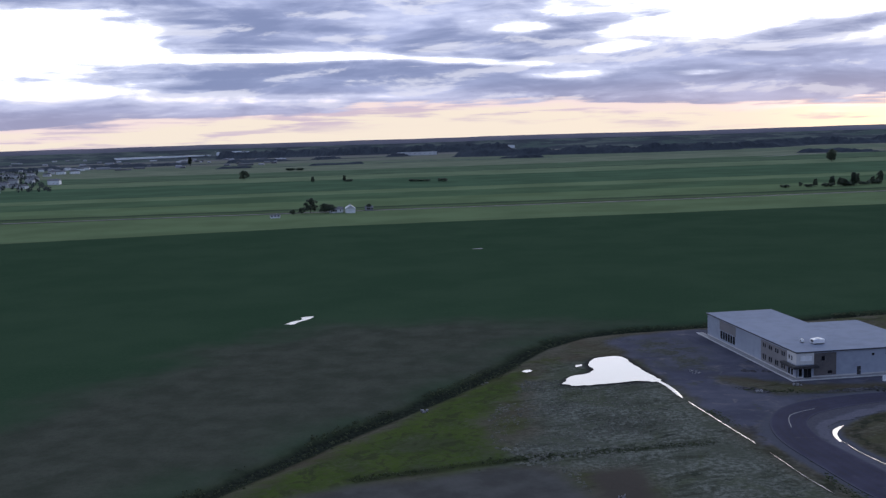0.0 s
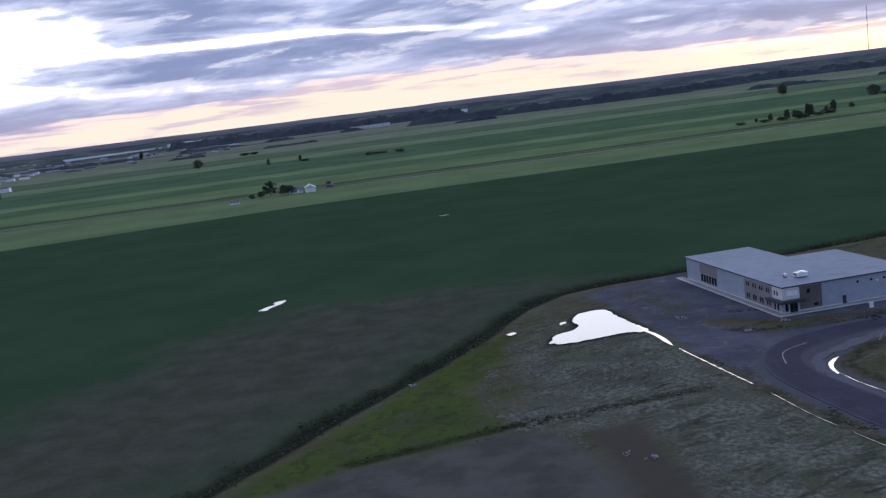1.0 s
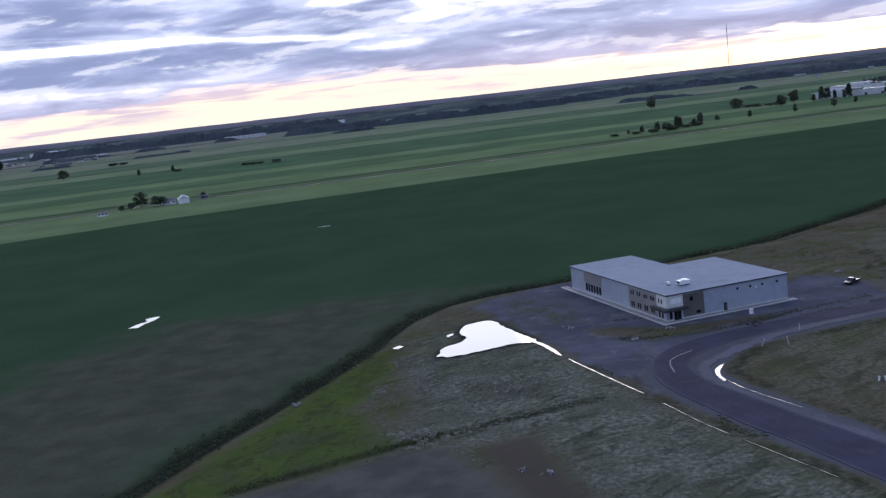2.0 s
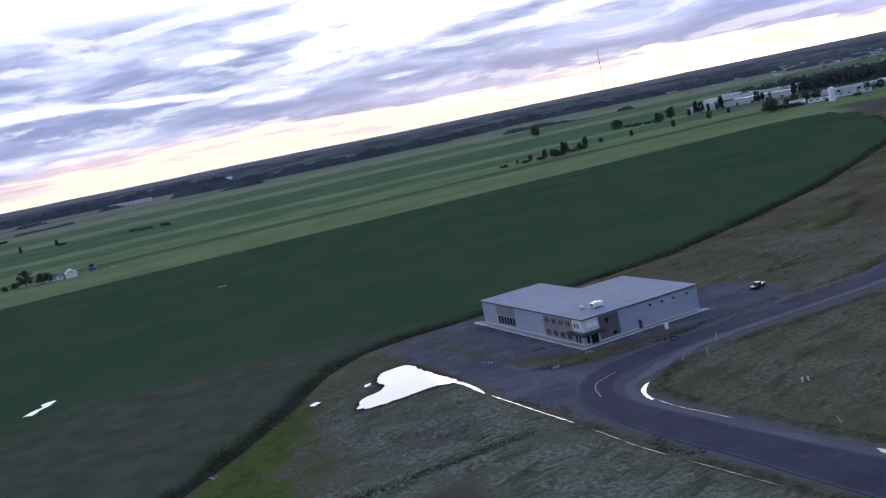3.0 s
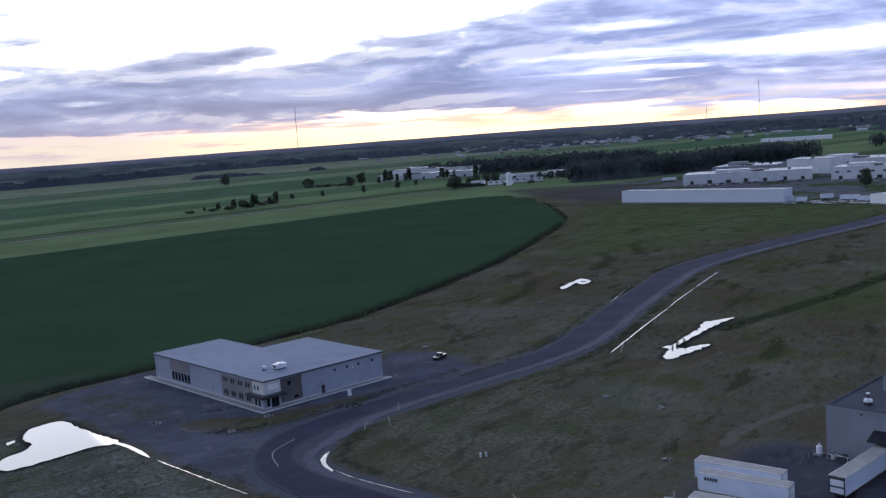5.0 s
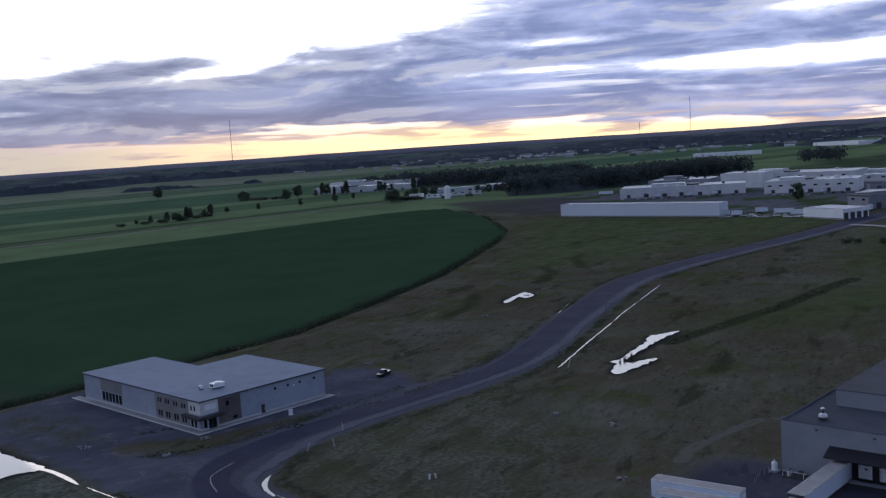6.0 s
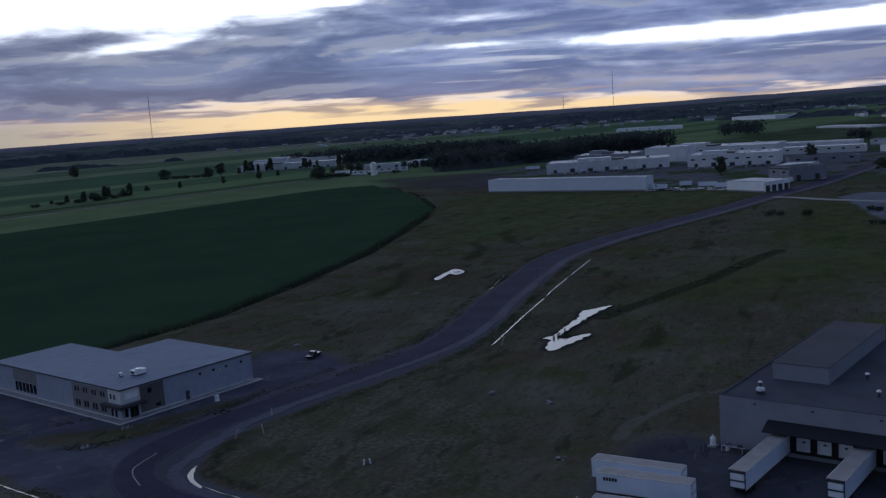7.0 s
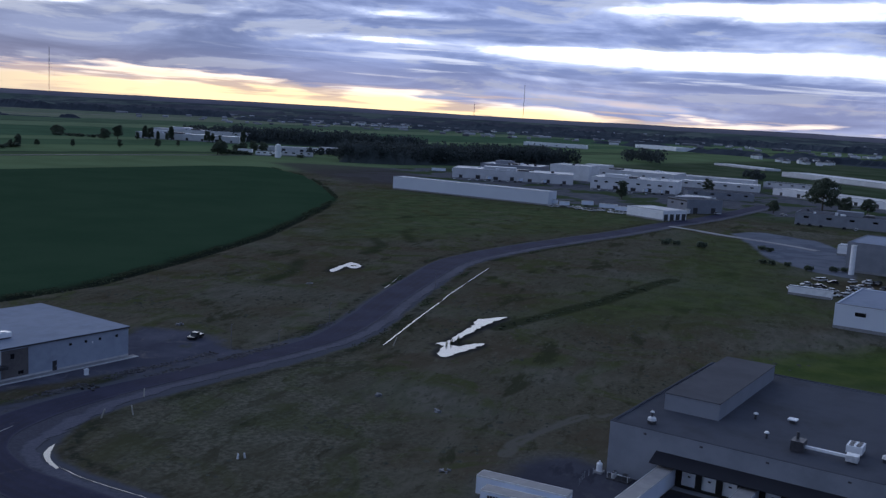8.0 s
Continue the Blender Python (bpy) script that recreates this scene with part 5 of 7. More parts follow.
# ---------- trailers ----------
def trailer(m, label, length=16.15, marked=False, height=4.1, group="parked trailers", roof_mat="roof_weathered", frame_mat="kerb", side_mat="trailer_side"):
    t = thing("semi_trailer", m, label, "trailer", group)
    w, z0 = 1.3, 1.15
    part("box_body", Shape().box(0, -w, z0, length, w, height - 0.06), side_mat, t)
    part("box_roof", Shape().box(0.05, -w + 0.05, height - 0.06, length - 0.05, w - 0.05, height), roof_mat, t, "weathered grey roof skin")
    rails = Shape()
    for s in (-1, 1):
        rails.box(0, s * (w + 0.02) - 0.03, height - 0.22, length, s * (w + 0.02) + 0.03, height + 0.01)
        rails.box(0, s * (w + 0.02) - 0.03, z0, length, s * (w + 0.02) + 0.03, z0 + 0.14)
    part("side_rail", rails, "galv", t)
    part("end_frame", Shape().box(-0.06, -w, z0, 0, -w + 0.18, height).box(-0.06, w - 0.18, z0, 0, w, height).box(-0.06, -w + 0.18, height - 0.5, 0, w - 0.18, height)
         .box(-0.06, -w + 0.18, z0, 0, w - 0.18, z0 + 0.25).box(-0.05, -w + 0.18, z0 + 1.15, 0, w - 0.18, z0 + 1.4), frame_mat, t, "end frame of the box")
    part("end_panel", Shape().box(-0.12, -w + 0.35, z0 + 1.5, -0.06, w - 0.35, height - 0.55).box(-0.12, -w + 0.3, z0 + 0.3, -0.06, w - 0.3, z0 + 1.1), "white_paint", t)
    part("end_frame", Shape().box(length, -w, z0, length + 0.06, -w + 0.15, height).box(length, w - 0.15, z0, length + 0.06, w, height).box(length, -w + 0.15, height - 0.25, length + 0.06, w - 0.15, height)
         .box(length, -0.05, z0, length + 0.05, 0.05, height - 0.25), frame_mat, t)
    part("chassis", Shape().box(0.4, -0.5, 0.9, length - 0.2, -0.3, z0).box(0.4, 0.3, 0.9, length - 0.2, 0.5, z0), "steel_dark", t)
    for x in (2.2, 3.5):
        for s in (-1, 1):
            part("wheel", Shape().tube((x, s * 0.75, 0.5), (x, s * 1.28, 0.5), 0.5, sides=14), "rubber", t)
    for s in (-1, 1):
        part("landing_leg", Shape().box(length - 3.4, s * 0.7 - 0.08, 0.0, length - 3.2, s * 0.7 + 0.08, z0), "steel_dark", t)
    if marked:
        bars = Shape()
        for i in range(5):
            bars.box(length * 0.90 - i * 0.46, w + 0.055, 2.95, length * 0.90 + 0.34 - i * 0.46, w + 0.075, 3.5)
        part("marking_bars", bars, "trim_dark", t, "dark unreadable lettering bars")
    return t


def lying(x0, y0, x1, y1, z=0.0):
    """A pose at the first plan point whose x axis points to the second."""
    return Matrix.Translation((x0, y0, z)) @ Matrix.Rotation(math.atan2(y1 - y0, x1 - x0), 4, "Z")


trailer(lying(125.4, 122.4, 121.8, 136.2), "white box trailer parked in a row on asphalt", 14.6)
trailer(lying(121.6, 118.4, 117.5, 132.5), "white box trailer with dark lettering bars on its side", 14.6, marked=True)
trailer(lying(112.7, 114.3, 107.9, 128.2), "white box trailer with a brownish weathered roof", 13.0)
trailer(lying(108.2, 114.3, 103.8, 127.8), "pale blue-white box trailer at the end of the row", 14.6)
for v, nose in ((10.9, -19.6), (24.3, -16.6)):
    a = WH @ Vector((nose, -v, 0))
    b = WH @ Vector((0, -v, 0))
    trailer(lying(a.x, a.y, b.x, b.y), "white box trailer backed up to a loading dock", -nose - 0.6, group="docked trailers", frame_mat="steel_dark")
for v in (31.0, 34.4):
    a = WH @ Vector((-9.6, -v, 0))
    b = WH @ Vector((0, -v, 0))
    trailer(lying(a.x, a.y, b.x, b.y), "short dark grey box trailer at a loading dock", 9.0, height=3.4, group="docked trailers", side_mat="wh_wall", frame_mat="steel_dark")


# ---------- vehicles and small things ----------
def car(m, mat, label, group="", pickup=False):
    t = thing("pickup_truck" if pickup else "car", m, label, "car", group)
    b = Shape()
    prof = [(-2.5, 0.35), (2.5, 0.35), (2.5, 0.85), (1.3, 1.0), (-2.5, 1.0)] if pickup else [(-2.2, 0.35), (2.2, 0.35), (2.2, 0.8), (1.2, 0.95), (-2.2, 0.95)]
    i = len(prof)
    for s in (-0.92, 0.92):
        b.v += [(x, s, z) for x, z in prof]
    b.f += [tuple(range(i)), tuple(range(2 * i - 1, i - 1, -1))] + [(q, q + i, (q + 1) % i + i, (q + 1) % i) for q in range(i)]
    part("body", b, mat, t)
    c = Shape()
    cp = [(-0.7, 1.0), (1.2, 1.0), (0.6, 1.65), (-0.5, 1.65)] if pickup else [(-2.0, 0.95), (1.1, 0.95), (0.4, 1.5), (-1.5, 1.5)]
    for s in (-0.8, 0.8):
        c.v += [(x, s, z) for x, z in cp]
    c.f += [(0, 1, 2, 3), (7, 6, 5, 4)] + [(q, q + 4, (q + 1) % 4 + 4, (q + 1) % 4) for q in range(4)]
    part("cabin", c, "glass", t, "dark glazed cabin")
    part("cabin_roof", Shape().box(cp[3][0], -0.78, cp[3][1], cp[2][0], 0.78, cp[3][1] + 0.05), mat, t)
    for x in (-1.45, 1.45):
        for s in (-1, 1):
            part("wheel", Shape().tube((x, s * 0.7, 0.34), (x, s * 0.95, 0.34), 0.34, sides=12), "rubber", t)
    return t


car(lying(145.9, 247.1, 140.9, 244.9), "car_paint", "dark pickup truck parked on the gravel yard", pickup=True)


def lamp_post(x, y, h, label="thin grey roadside pole beside the asphalt"):
    t = thing("utility_pole", Matrix.Translation((x, y, 0)), label, "pole", "roadside poles")
    part("pole", Shape().tube((0, 0, -0.5), (0, 0, h), 0.08, 0.05, 8), "pole_grey", t)
    part("arm", Shape().tube((-0.1, 0, h - 0.3), (1.0, 0.2, h - 0.15), 0.05, sides=6), "pole_grey", t)
    return t


for x, y, h in ((147.2, 234.4, 6.0), (159.4, 231.4, 3.5), (180.7, 236.5, 7.0), (252.0, 262.0, 6.0)):
    lamp_post(x, y, h)
t = thing("utility_pole", Matrix.Translation((100.6, 123.0, 0)), "grey timber pole with a strut on olive grass", "pole")
part("pole", Shape().tube((0, 0, -0.5), (0, 0, 7.6), 0.15, 0.11, 8), "timber", t)
part("strut", Shape().tube((1.6, -0.5, -0.5), (1.2, -0.4, 5.2), 0.05, 0.04, 8), "pole_grey", t)
part("crossarm", Shape().box(-0.7, -0.06, 7.1, 0.7, 0.06, 7.22), "pole_grey", t)
for x, y, lx, ly, h in ((97.3, 206.2, 0.5, -0.6, 1.7), (102.7, 204.0, -0.25, 0.3, 1.9), (181.3, 213.2, 0.7, -0.6, 2.2), (110.2, 212.6, 0.3, 0.4, 1.6), (94.6, 151.6, -0.6, 0.5, 1.2), (100.6, 126.8, -0.7, 0.7, 1.6), (98.4, 131.4, 0.1, 0.1, 1.3)):
    single("survey_stake", Shape().tube((0, 0, -0.3), (lx, ly, h), 0.13, 0.11, 6), "timber", Matrix.Translation((x, y, 0)), "pale leaning timber stake in dry grass", "stake", "survey stakes")
for x, y, lx in ((103.7, 173.7, 0.15), (104.9, 173.3, -0.1)):
    single("marker_post", Shape().tube((0, 0, -0.3), (lx, 0.1, 0.70), 0.20, 0.17, 8).tube((lx, 0.1, 0.70), (lx, 0.1, 0.78), 0.21, 0.15, 8), "offwhite", Matrix.Translation((x, y, 0)), "short white marker post in tussocky dry grass", "marker post", "marker posts")
single("utility_box", Shape().box(-0.45, -0.35, -0.1, 0.45, 0.35, 0.15).box(-0.4, -0.3, 0.15, 0.4, 0.3, 1.2).box(-0.45, -0.35, 1.2, 0.45, 0.35, 1.28), "white_paint", Matrix.Translation((109.4, 233.4, 0)), "white utility cabinet in front of the building", "utility box")


def rubble(x, y, r, seed, label, mat="concrete"):
    rnd = random.Random(seed)
    s = Shape()
    for _ in range(7):
        a, q = rnd.uniform(0, 6.28), r * rnd.random() ** 0.5
        cx, cy, e = q * math.cos(a), q * math.sin(a), rnd.uniform(0.15, 0.5)
        s.v += [(cx + e * rnd.uniform(-1.2, 1.2) * sx, cy + e * rnd.uniform(0.6, 1.2) * sy, z) for z in (-0.1, e * rnd.uniform(0.5, 1.2)) for sx, sy in ((-1, -1), (1, -1), (1, 1), (-1, 1))]
        i = len(s.v) - 8
        s.f += [tuple(i + q2 for q2 in f) for f in ((3, 2, 1, 0), (4, 5, 6, 7), (0, 1, 5, 4), (1, 2, 6, 5), (2, 3, 7, 6), (3, 0, 4, 7))]
    return tagged(single("rubble_heap", s, mat, Matrix.Translation((x, y, 0)), label, "rubble", "rubble heaps"), kind="stuff")


for i, (x, y, r) in enumerate(((34.0, 158.5, 1.1), (30.5, 161.8, 0.8), (-4.5, 219.5, 0.9), (87.3, 232.0, 0.9), (76.4, 227.0, 0.7), (126.0, 147.6, 1.0), (66.0, 247.0, 1.5), (152.0, 262.0, 1.2), (105.8, 136.6, 0.6), (149.5, 169.5, 0.6), (147.6, 184.8, 0.6), (220.0, 290.0, 1.2))):
    rubble(x, y, r, 40 + i, "small heap of pale broken stones")
rubble(104.3, 223.8, 2.4, 70, "dark heap of scrap on the road verge", "rubber")


# ---------- trees and scrub ----------
def clump_faces(s, cx, cy, cz, rx, rz, count, size, rnd):
    """Leaf sprays scattered through a rounded clump."""
    for _ in range(count):
        u, a = rnd.uniform(-1, 1), rnd.uniform(0, 6.2832)
        q = math.sqrt(1 - u * u)
        r = rnd.uniform(0.55, 1.05)
        c = Vector((cx + rx * r * q * math.cos(a), cy + rx * r * q * math.sin(a), cz + rz * r * u))
        t = Vector((rnd.gauss(0, 1), rnd.gauss(0, 1), rnd.gauss(0, 0.6))).normalized()
        b = t.orthogonal().normalized()
        b.rotate(Matrix.Rotation(rnd.uniform(0, 6.28), 3, t))
        w = t.cross(b)
        e = size * rnd.uniform(0.6, 1.3)
        s.face(c - b * e, c - w * e * 0.6, c + b * e, c + w * e * 0.7)


def tree_meshes(seed, tall, leaves=2600):
    """Trunk, limbs and crown of a tree one metre high; tall: crown height over width."""
    rnd = random.Random(seed)
    trunk, crown = Shape(), Shape()
    trunk.tube((0, 0, -0.03), (0.01, 0, 0.45), 0.028, 0.016, 8)
    wide = 0.30 / tall
    for i in range(19):
        a, z = i * 2.4 + rnd.uniform(-0.5, 0.5), 0.24 + 0.68 * (i / 18)
        reach = wide * (1.2 - 0.95 * abs(i / 18 - 0.32)) * rnd.uniform(0.55, 1.15)
        c = (reach * math.cos(a), reach * math.sin(a), z + rnd.uniform(-0.05, 0.05))
        trunk.tube((0.005, 0, z * 0.75), c, 0.010, 0.003, 5)
        clump_faces(crown, *c, wide * rnd.uniform(0.35, 0.75), 0.10 * rnd.uniform(0.7, 1.4), leaves // 19, 0.036, rnd)
    return trunk.data("trunk", "bark"), crown.data("crown", "leaf")


TREES = [tree_meshes(11, 0.85), tree_meshes(12, 1.0), tree_meshes(13, 1.3), tree_meshes(14, 2.2)]


def tree(x, y, h, v=0, label="leafy dark green tree standing among the fields", group="field trees", wide=1.0):
    t = thing("tree", Matrix.Translation((x, y, 0)) @ Matrix.Rotation(x * 1.7 + y, 4, "Z") @ Matrix.Diagonal((h * wide, h * wide, h, 1)), label, "tree", group)
    for nm, me in zip(("trunk", "crown"), TREES[v]):
        part(nm, me, None, t)
    return t


def bush_mesh(seed):
    rnd, s = random.Random(seed), Shape()
    for i in range(6):
        a = i * 1.1
        clump_faces(s, 0.3 * math.cos(a), 0.3 * math.sin(a), 0.35 + 0.15 * rnd.random(), 0.32, 0.32, 45, 0.13, rnd)
    return s.data("bush", "leaf")


BUSH = bush_mesh(5)


def bush(x, y, h, wide=1.5, label="low dark green bush in the grass"):
    ob = new("bush", BUSH)
    ob.matrix_world = Matrix.Translation((x, y, 0)) @ Matrix.Rotation(x + y, 4, "Z") @ Matrix.Diagonal((h * wide, h * wide, h, 1))
    return tagged(ob, label, "bush", "field bushes")


def wood(name, line, depth, h, count, label, mat="leaf_far", seed=1, size=2.6, per=26, zbase=0.0):
    """A far belt of woodland: many crowns along a plan line, as one object."""
    rnd, s = random.Random(seed), Shape()
    L = [Vector(q) for q in line]
    seg = [(b - a).length for a, b in zip(L, L[1:])]
    for _ in range(count):
        q = rnd.uniform(0, sum(seg))
        for a, b, e in zip(L, L[1:], seg):
            if q <= e:
                c = a.lerp(b, q / e)
                break
            q -= e
        side = Vector((-(b - a).y, (b - a).x)).normalized()
        c = c + side * rnd.uniform(-depth / 2, depth / 2)
        hh = h * rnd.uniform(0.65, 1.1)
        clump_faces(s, c.x, c.y, zbase + hh * 0.55, hh * rnd.uniform(0.28, 0.42), hh * 0.46, per, size, rnd)
    ob = new(name, s.data(name, mat))
    return tagged(ob, label, "woodland", kind="stuff")


def mound(s, x, y, r, h, rnd):
    """A low uneven hummock of weeds or earth."""
    i, a0, m = len(s.v), rnd.uniform(0, 6.28), 6
    for k, z in ((1.0, -0.12), (0.58, h * 0.75)):
        for j in range(m):
            a, q = a0 + j * 6.2832 / m, r * k * rnd.uniform(0.65, 1.35)
            s.v.append((x + q * math.cos(a), y + q * math.sin(a), z * rnd.uniform(0.7, 1.2)))
    s.v.append((x + rnd.uniform(-0.2, 0.2) * r, y + rnd.uniform(-0.2, 0.2) * r, h))
    s.f += [(i + j, i + (j + 1) % m, i + m + (j + 1) % m, i + m + j) for j in range(m)] + [(i + m + j, i + m + (j + 1) % m, i + 2 * m) for j in range(m)]


def scatter_along(name, line, width, count, size, lift, mat, label, seed, tall=1.0, offset=0.0, gaps=-2.0):
    rnd, s = random.Random(seed), Shape()
    L = [Vector(q) for q in line]
    seg = [(b - a).length for a, b in zip(L, L[1:])]
    for _ in range(count):
        q = rnd.uniform(0, sum(seg))
        for a, b, e in zip(L, L[1:], seg):
            if q <= e:
                c = a.lerp(b, q / e)
                break
            q -= e
        side = Vector((-(b - a).y, (b - a).x)).normalized()
        c = c + side * (offset + rnd.gauss(0, width / 2))
        if noise.noise((c.x * 0.06, c.y * 0.06, seed + 0.5)) < gaps:
            continue
        f = 0.5 + 0.8 * (0.5 + noise.noise((c.x * 0.08, c.y * 0.08, seed)))
        if tall > 1.0:
            clump_faces(s, c.x, c.y, lift * f * 0.5, size * 0.9 * f, lift * f * 0.6 * tall, 5, size * 0.5, rnd)
        else:
            mound(s, c.x, c.y, size * f * rnd.uniform(0.9, 2.0), lift * f * rnd.uniform(0.5, 1.2), rnd)
    return tagged(new(name, s.data(name, mat)), label, "scrub", kind="stuff")


scatter_along("ditch_scrub", smooth_line(HEDGE[1:], 4), 2.2, 3200, 0.17, 0.10, "scrub", "dark scrub and weeds along the field ditch", 3, offset=1.9, gaps=-0.12)
scatter_along("ditch_scrub", smooth_line(HEDGE[1:], 4), 1.8, 2000, 0.17, 0.09, "scrub", "dark weeds along the near bank of the field ditch", 8, offset=-2.4, gaps=0.02)
scatter_along("verge_weeds", [(60, 213), (62.5, 201), (65.6, 187), (67.2, 177), (71, 158), (75, 140)], 1.7, 600, 0.20, 0.14, "scrub", "dark weeds on the strip between ditch and road", 61, gaps=-0.1)
scatter_along("verge_weeds", smooth_line(ISLAND_EDGE, 2), 1.6, 200, 0.20, 0.12, "scrub", "dark weeds on the rough ground before the building", 62, offset=1.6, gaps=-0.05)
scatter_along("ditch_scrub", smooth_line(DITCH_EAST, 4), 1.8, 1300, 0.45, 0.4, "scrub", "dark weeds along the far field ditch", 64, gaps=-0.1)
for off, edge, seed in ((2.2, ROAD_LEFT[15:21], 71), (-2.8, SHOULDER[12:21], 72)):
    scatter_along("verge_weeds", smooth_line(edge, 3), 1.4, 1300, 0.30, 0.18, "scrub", "ragged dark weeds and clods along the road verge", seed, offset=off, gaps=-0.02)
for ridge_line, seed, many in (([(72, 232), (80, 226.5), (94, 226), (108, 228), (122, 231)], 81, 340), ([(98, 226), (116, 229.5), (134, 232), (152, 236)], 82, 360), ([(118, 224.5), (140, 226.8), (164, 231.5), (186, 242)], 83, 420), ([(62, 228), (70, 247), (88, 246)], 84, 90)):
    scatter_along("mud_ridge", smooth_line(ridge_line, 2), 1.3, many, 0.42, 0.22, "mud", "low ridge of dark churned mud and clods", seed, gaps=-0.02)
rnd, s = random.Random(53), Shape()
for cx, cy in ((193.2, 205.4), (195.0, 205.6), (196.6, 206.4), (198.6, 206.2), (200.2, 207.4), (197.0, 204.4)):
    for _ in range(9):
        x, y, h = cx + rnd.gauss(0, 0.22), cy + rnd.gauss(0, 0.22), rnd.uniform(0.7, 1.5)
        s.tube((x, y, -0.2), (x + rnd.uniform(-0.15, 0.15), y + rnd.uniform(-0.15, 0.15), h), 0.06, 0.01, 4)
tagged(new("reeds", s.data("reeds", "scrub")), "dark upright reeds standing in the puddle", "reeds", kind="stuff")
scatter_along("lane_scrub", [(257.8, 309.4), (259.8, 309.0)], 0.9, 12, 0.5, 0.16, "scrub", "dark tussocks standing in a puddle", 91)
scatter_along("lane_scrub", smooth_line(LANE, 4), 1.7, 360, 0.14, 0.06, "scrub", "dark rushes along a shallow ditch", 4)
scatter_along("lane_scrub", smooth_line(EASTDITCH, 4), 2.2, 120, 0.45, 0.10, "scrub", "dark rushes along a shallow ditch", 6)


def tufts(name, box, count, size, mat, label, seed, keep_out):
    """Grass tufts over a stretch of the plan, kept off roads, yards and water."""
    rnd, s = random.Random(seed), Shape()
    px = np.array([rnd.uniform(box[0], box[2]) for _ in range(count)])
    py = np.array([rnd.uniform(box[1], box[3]) for _ in range(count)])
    ok = (line_distance(px, py, ROAD[::4]) > 8.0) & (line_distance(px, py, HEDGE) > 3) & (inside_distance(px, py, CROP) < 0)
    for poly in keep_out:
        ok &= inside_distance(px, py, poly) < -0.8
    dens = np.array([noise.noise((x * 0.09, y * 0.09, seed)) + 0.6 * noise.noise((x * 0.4, y * 0.4, seed)) for x, y in zip(px, py)])
    for x, y, g, o in zip(px, py, dens, ok):
        if o and g + rnd.uniform(-0.5, 0.5) > -0.05:
            e = size * rnd.uniform(0.5, 1.4)
            top = (x + rnd.uniform(-0.3, 0.3) * e, y + rnd.uniform(-0.3, 0.3) * e, e * 0.08)
            a0 = rnd.uniform(0, 6.28)
            i = len(s.v)
            s.v += [(x + math.cos(a0 + j * 1.257) * e * rnd.uniform(0.7, 1.3), y + math.sin(a0 + j * 1.257) * e * rnd.uniform(0.7, 1.3), -0.22) for j in range(5)] + [top]
            s.f += [(i + j, i + (j + 1) % 5, i + 5) for j in range(5)]
    return tagged(new(name, s.data(name, mat)), label, "grass", kind="stuff")


POOL_B = [(184, 197), (186, 206), (226, 224), (240, 220), (232, 213), (207, 199)]
tufts("dry_grass", (10, 140, 62, 245), 11000, 0.45, "tuft", "clumps of dry pale grass on the open lot", 21, [GREYBARE, BROWNBARE, BRIGHT, POND, LOT])
tufts("dry_grass", (80, 135, 260, 330), 3000, 0.6, "tuft_dark", "clumps of dry pale grass on the open lot", 22, [YARD, POOL_B, LOT, [(140, 60), (140, 133), (205, 138), (205, 60)]])

# ---------- trees of the fields ----------
for x, y, h, v in ((377.8, 1008, 5, 1), (392, 1005, 8, 2), (410, 1006, 10, 2), (414, 995, 9, 1), (420, 998, 8, 1), (430, 1000, 14, 3), (434, 1003, 12, 2), (458, 1019, 8, 2), (471, 1032, 11, 2), (475, 1037, 13, 3), (502, 1053, 7, 1)):
    tree(x, y, h, v)
for x, y, h, v in ((-328, 1650, 17, 0), (-742, 2930, 27, 3), (-190, 1479, 9, 2), (-142, 1482, 9, 2), (675, 1660, 18, 1), (705, 1735, 20, 1), (589, 1036, 9, 2), (690, 1075, 8, 2), (538, 1045, 8, 2),
                   (659.6, 1318, 14, 0), (672, 1330, 12, 0), (673, 1216, 15, 0), (700, 1230, 18, 1), (640, 1040, 10, 1)):
    tree(x, y, h, v)
for x, y, h in ((-36, 1414, 5), (-25, 1410, 4), (-15, 1408, 4), (7, 1389, 6), (-320, 2120, 8), (-300, 2125, 7), (-135, 1478, 5), (360, 1004, 4), (385, 1003, 4), (655, 1306, 6), (664, 1290, 5), (668, 1272, 6), (680, 1262, 5), (690, 1250, 7), (403, 1000, 5), (424, 1001, 6), (445, 1010, 5), (463, 1025, 6)):
    bush(x, y, h, 2.2)
for i, az_deg in enumerate((31.4, 31.8, 32.1, 32.5, 33.0, 33.2, 35.2, 35.5, 35.9, 37.2)):
    q, r = radians(az_deg), 1380 + 14 * (i % 3)
    tree(4 + r * math.sin(q), 42 + r * math.cos(q), 10 + 3 * (i * 7 % 4), 2 + i % 2, "dark conical tree beside the long factory", "factory trees")
for x, y, h, v in ((640, 925, 14, 0), (648, 930, 16, 0), (655, 938, 14, 1), (717, 982, 12, 0), (739, 990, 13, 1), (760, 999, 12, 0), (693, 963, 10, 0), (728, 975, 10, 1), (748, 985, 9, 0), (674, 442, 14, 2), (776, 322, 26, 0), (762, 300, 13, 1), (790, 292, 12, 0), (850, 455, 12, 1), (700, 330, 10, 0)):
    tree(x, y, h, v, "dark leafy tree between the industrial buildings", "industrial trees")
for x, y, h in ((662, 948, 5), (668, 942, 7), (674, 938, 6), (680, 932, 6), (687, 930, 4), (700, 903, 4), (722, 884, 5)):
    bush(x, y, h, 1.6, "dark bush among the farm buildings")
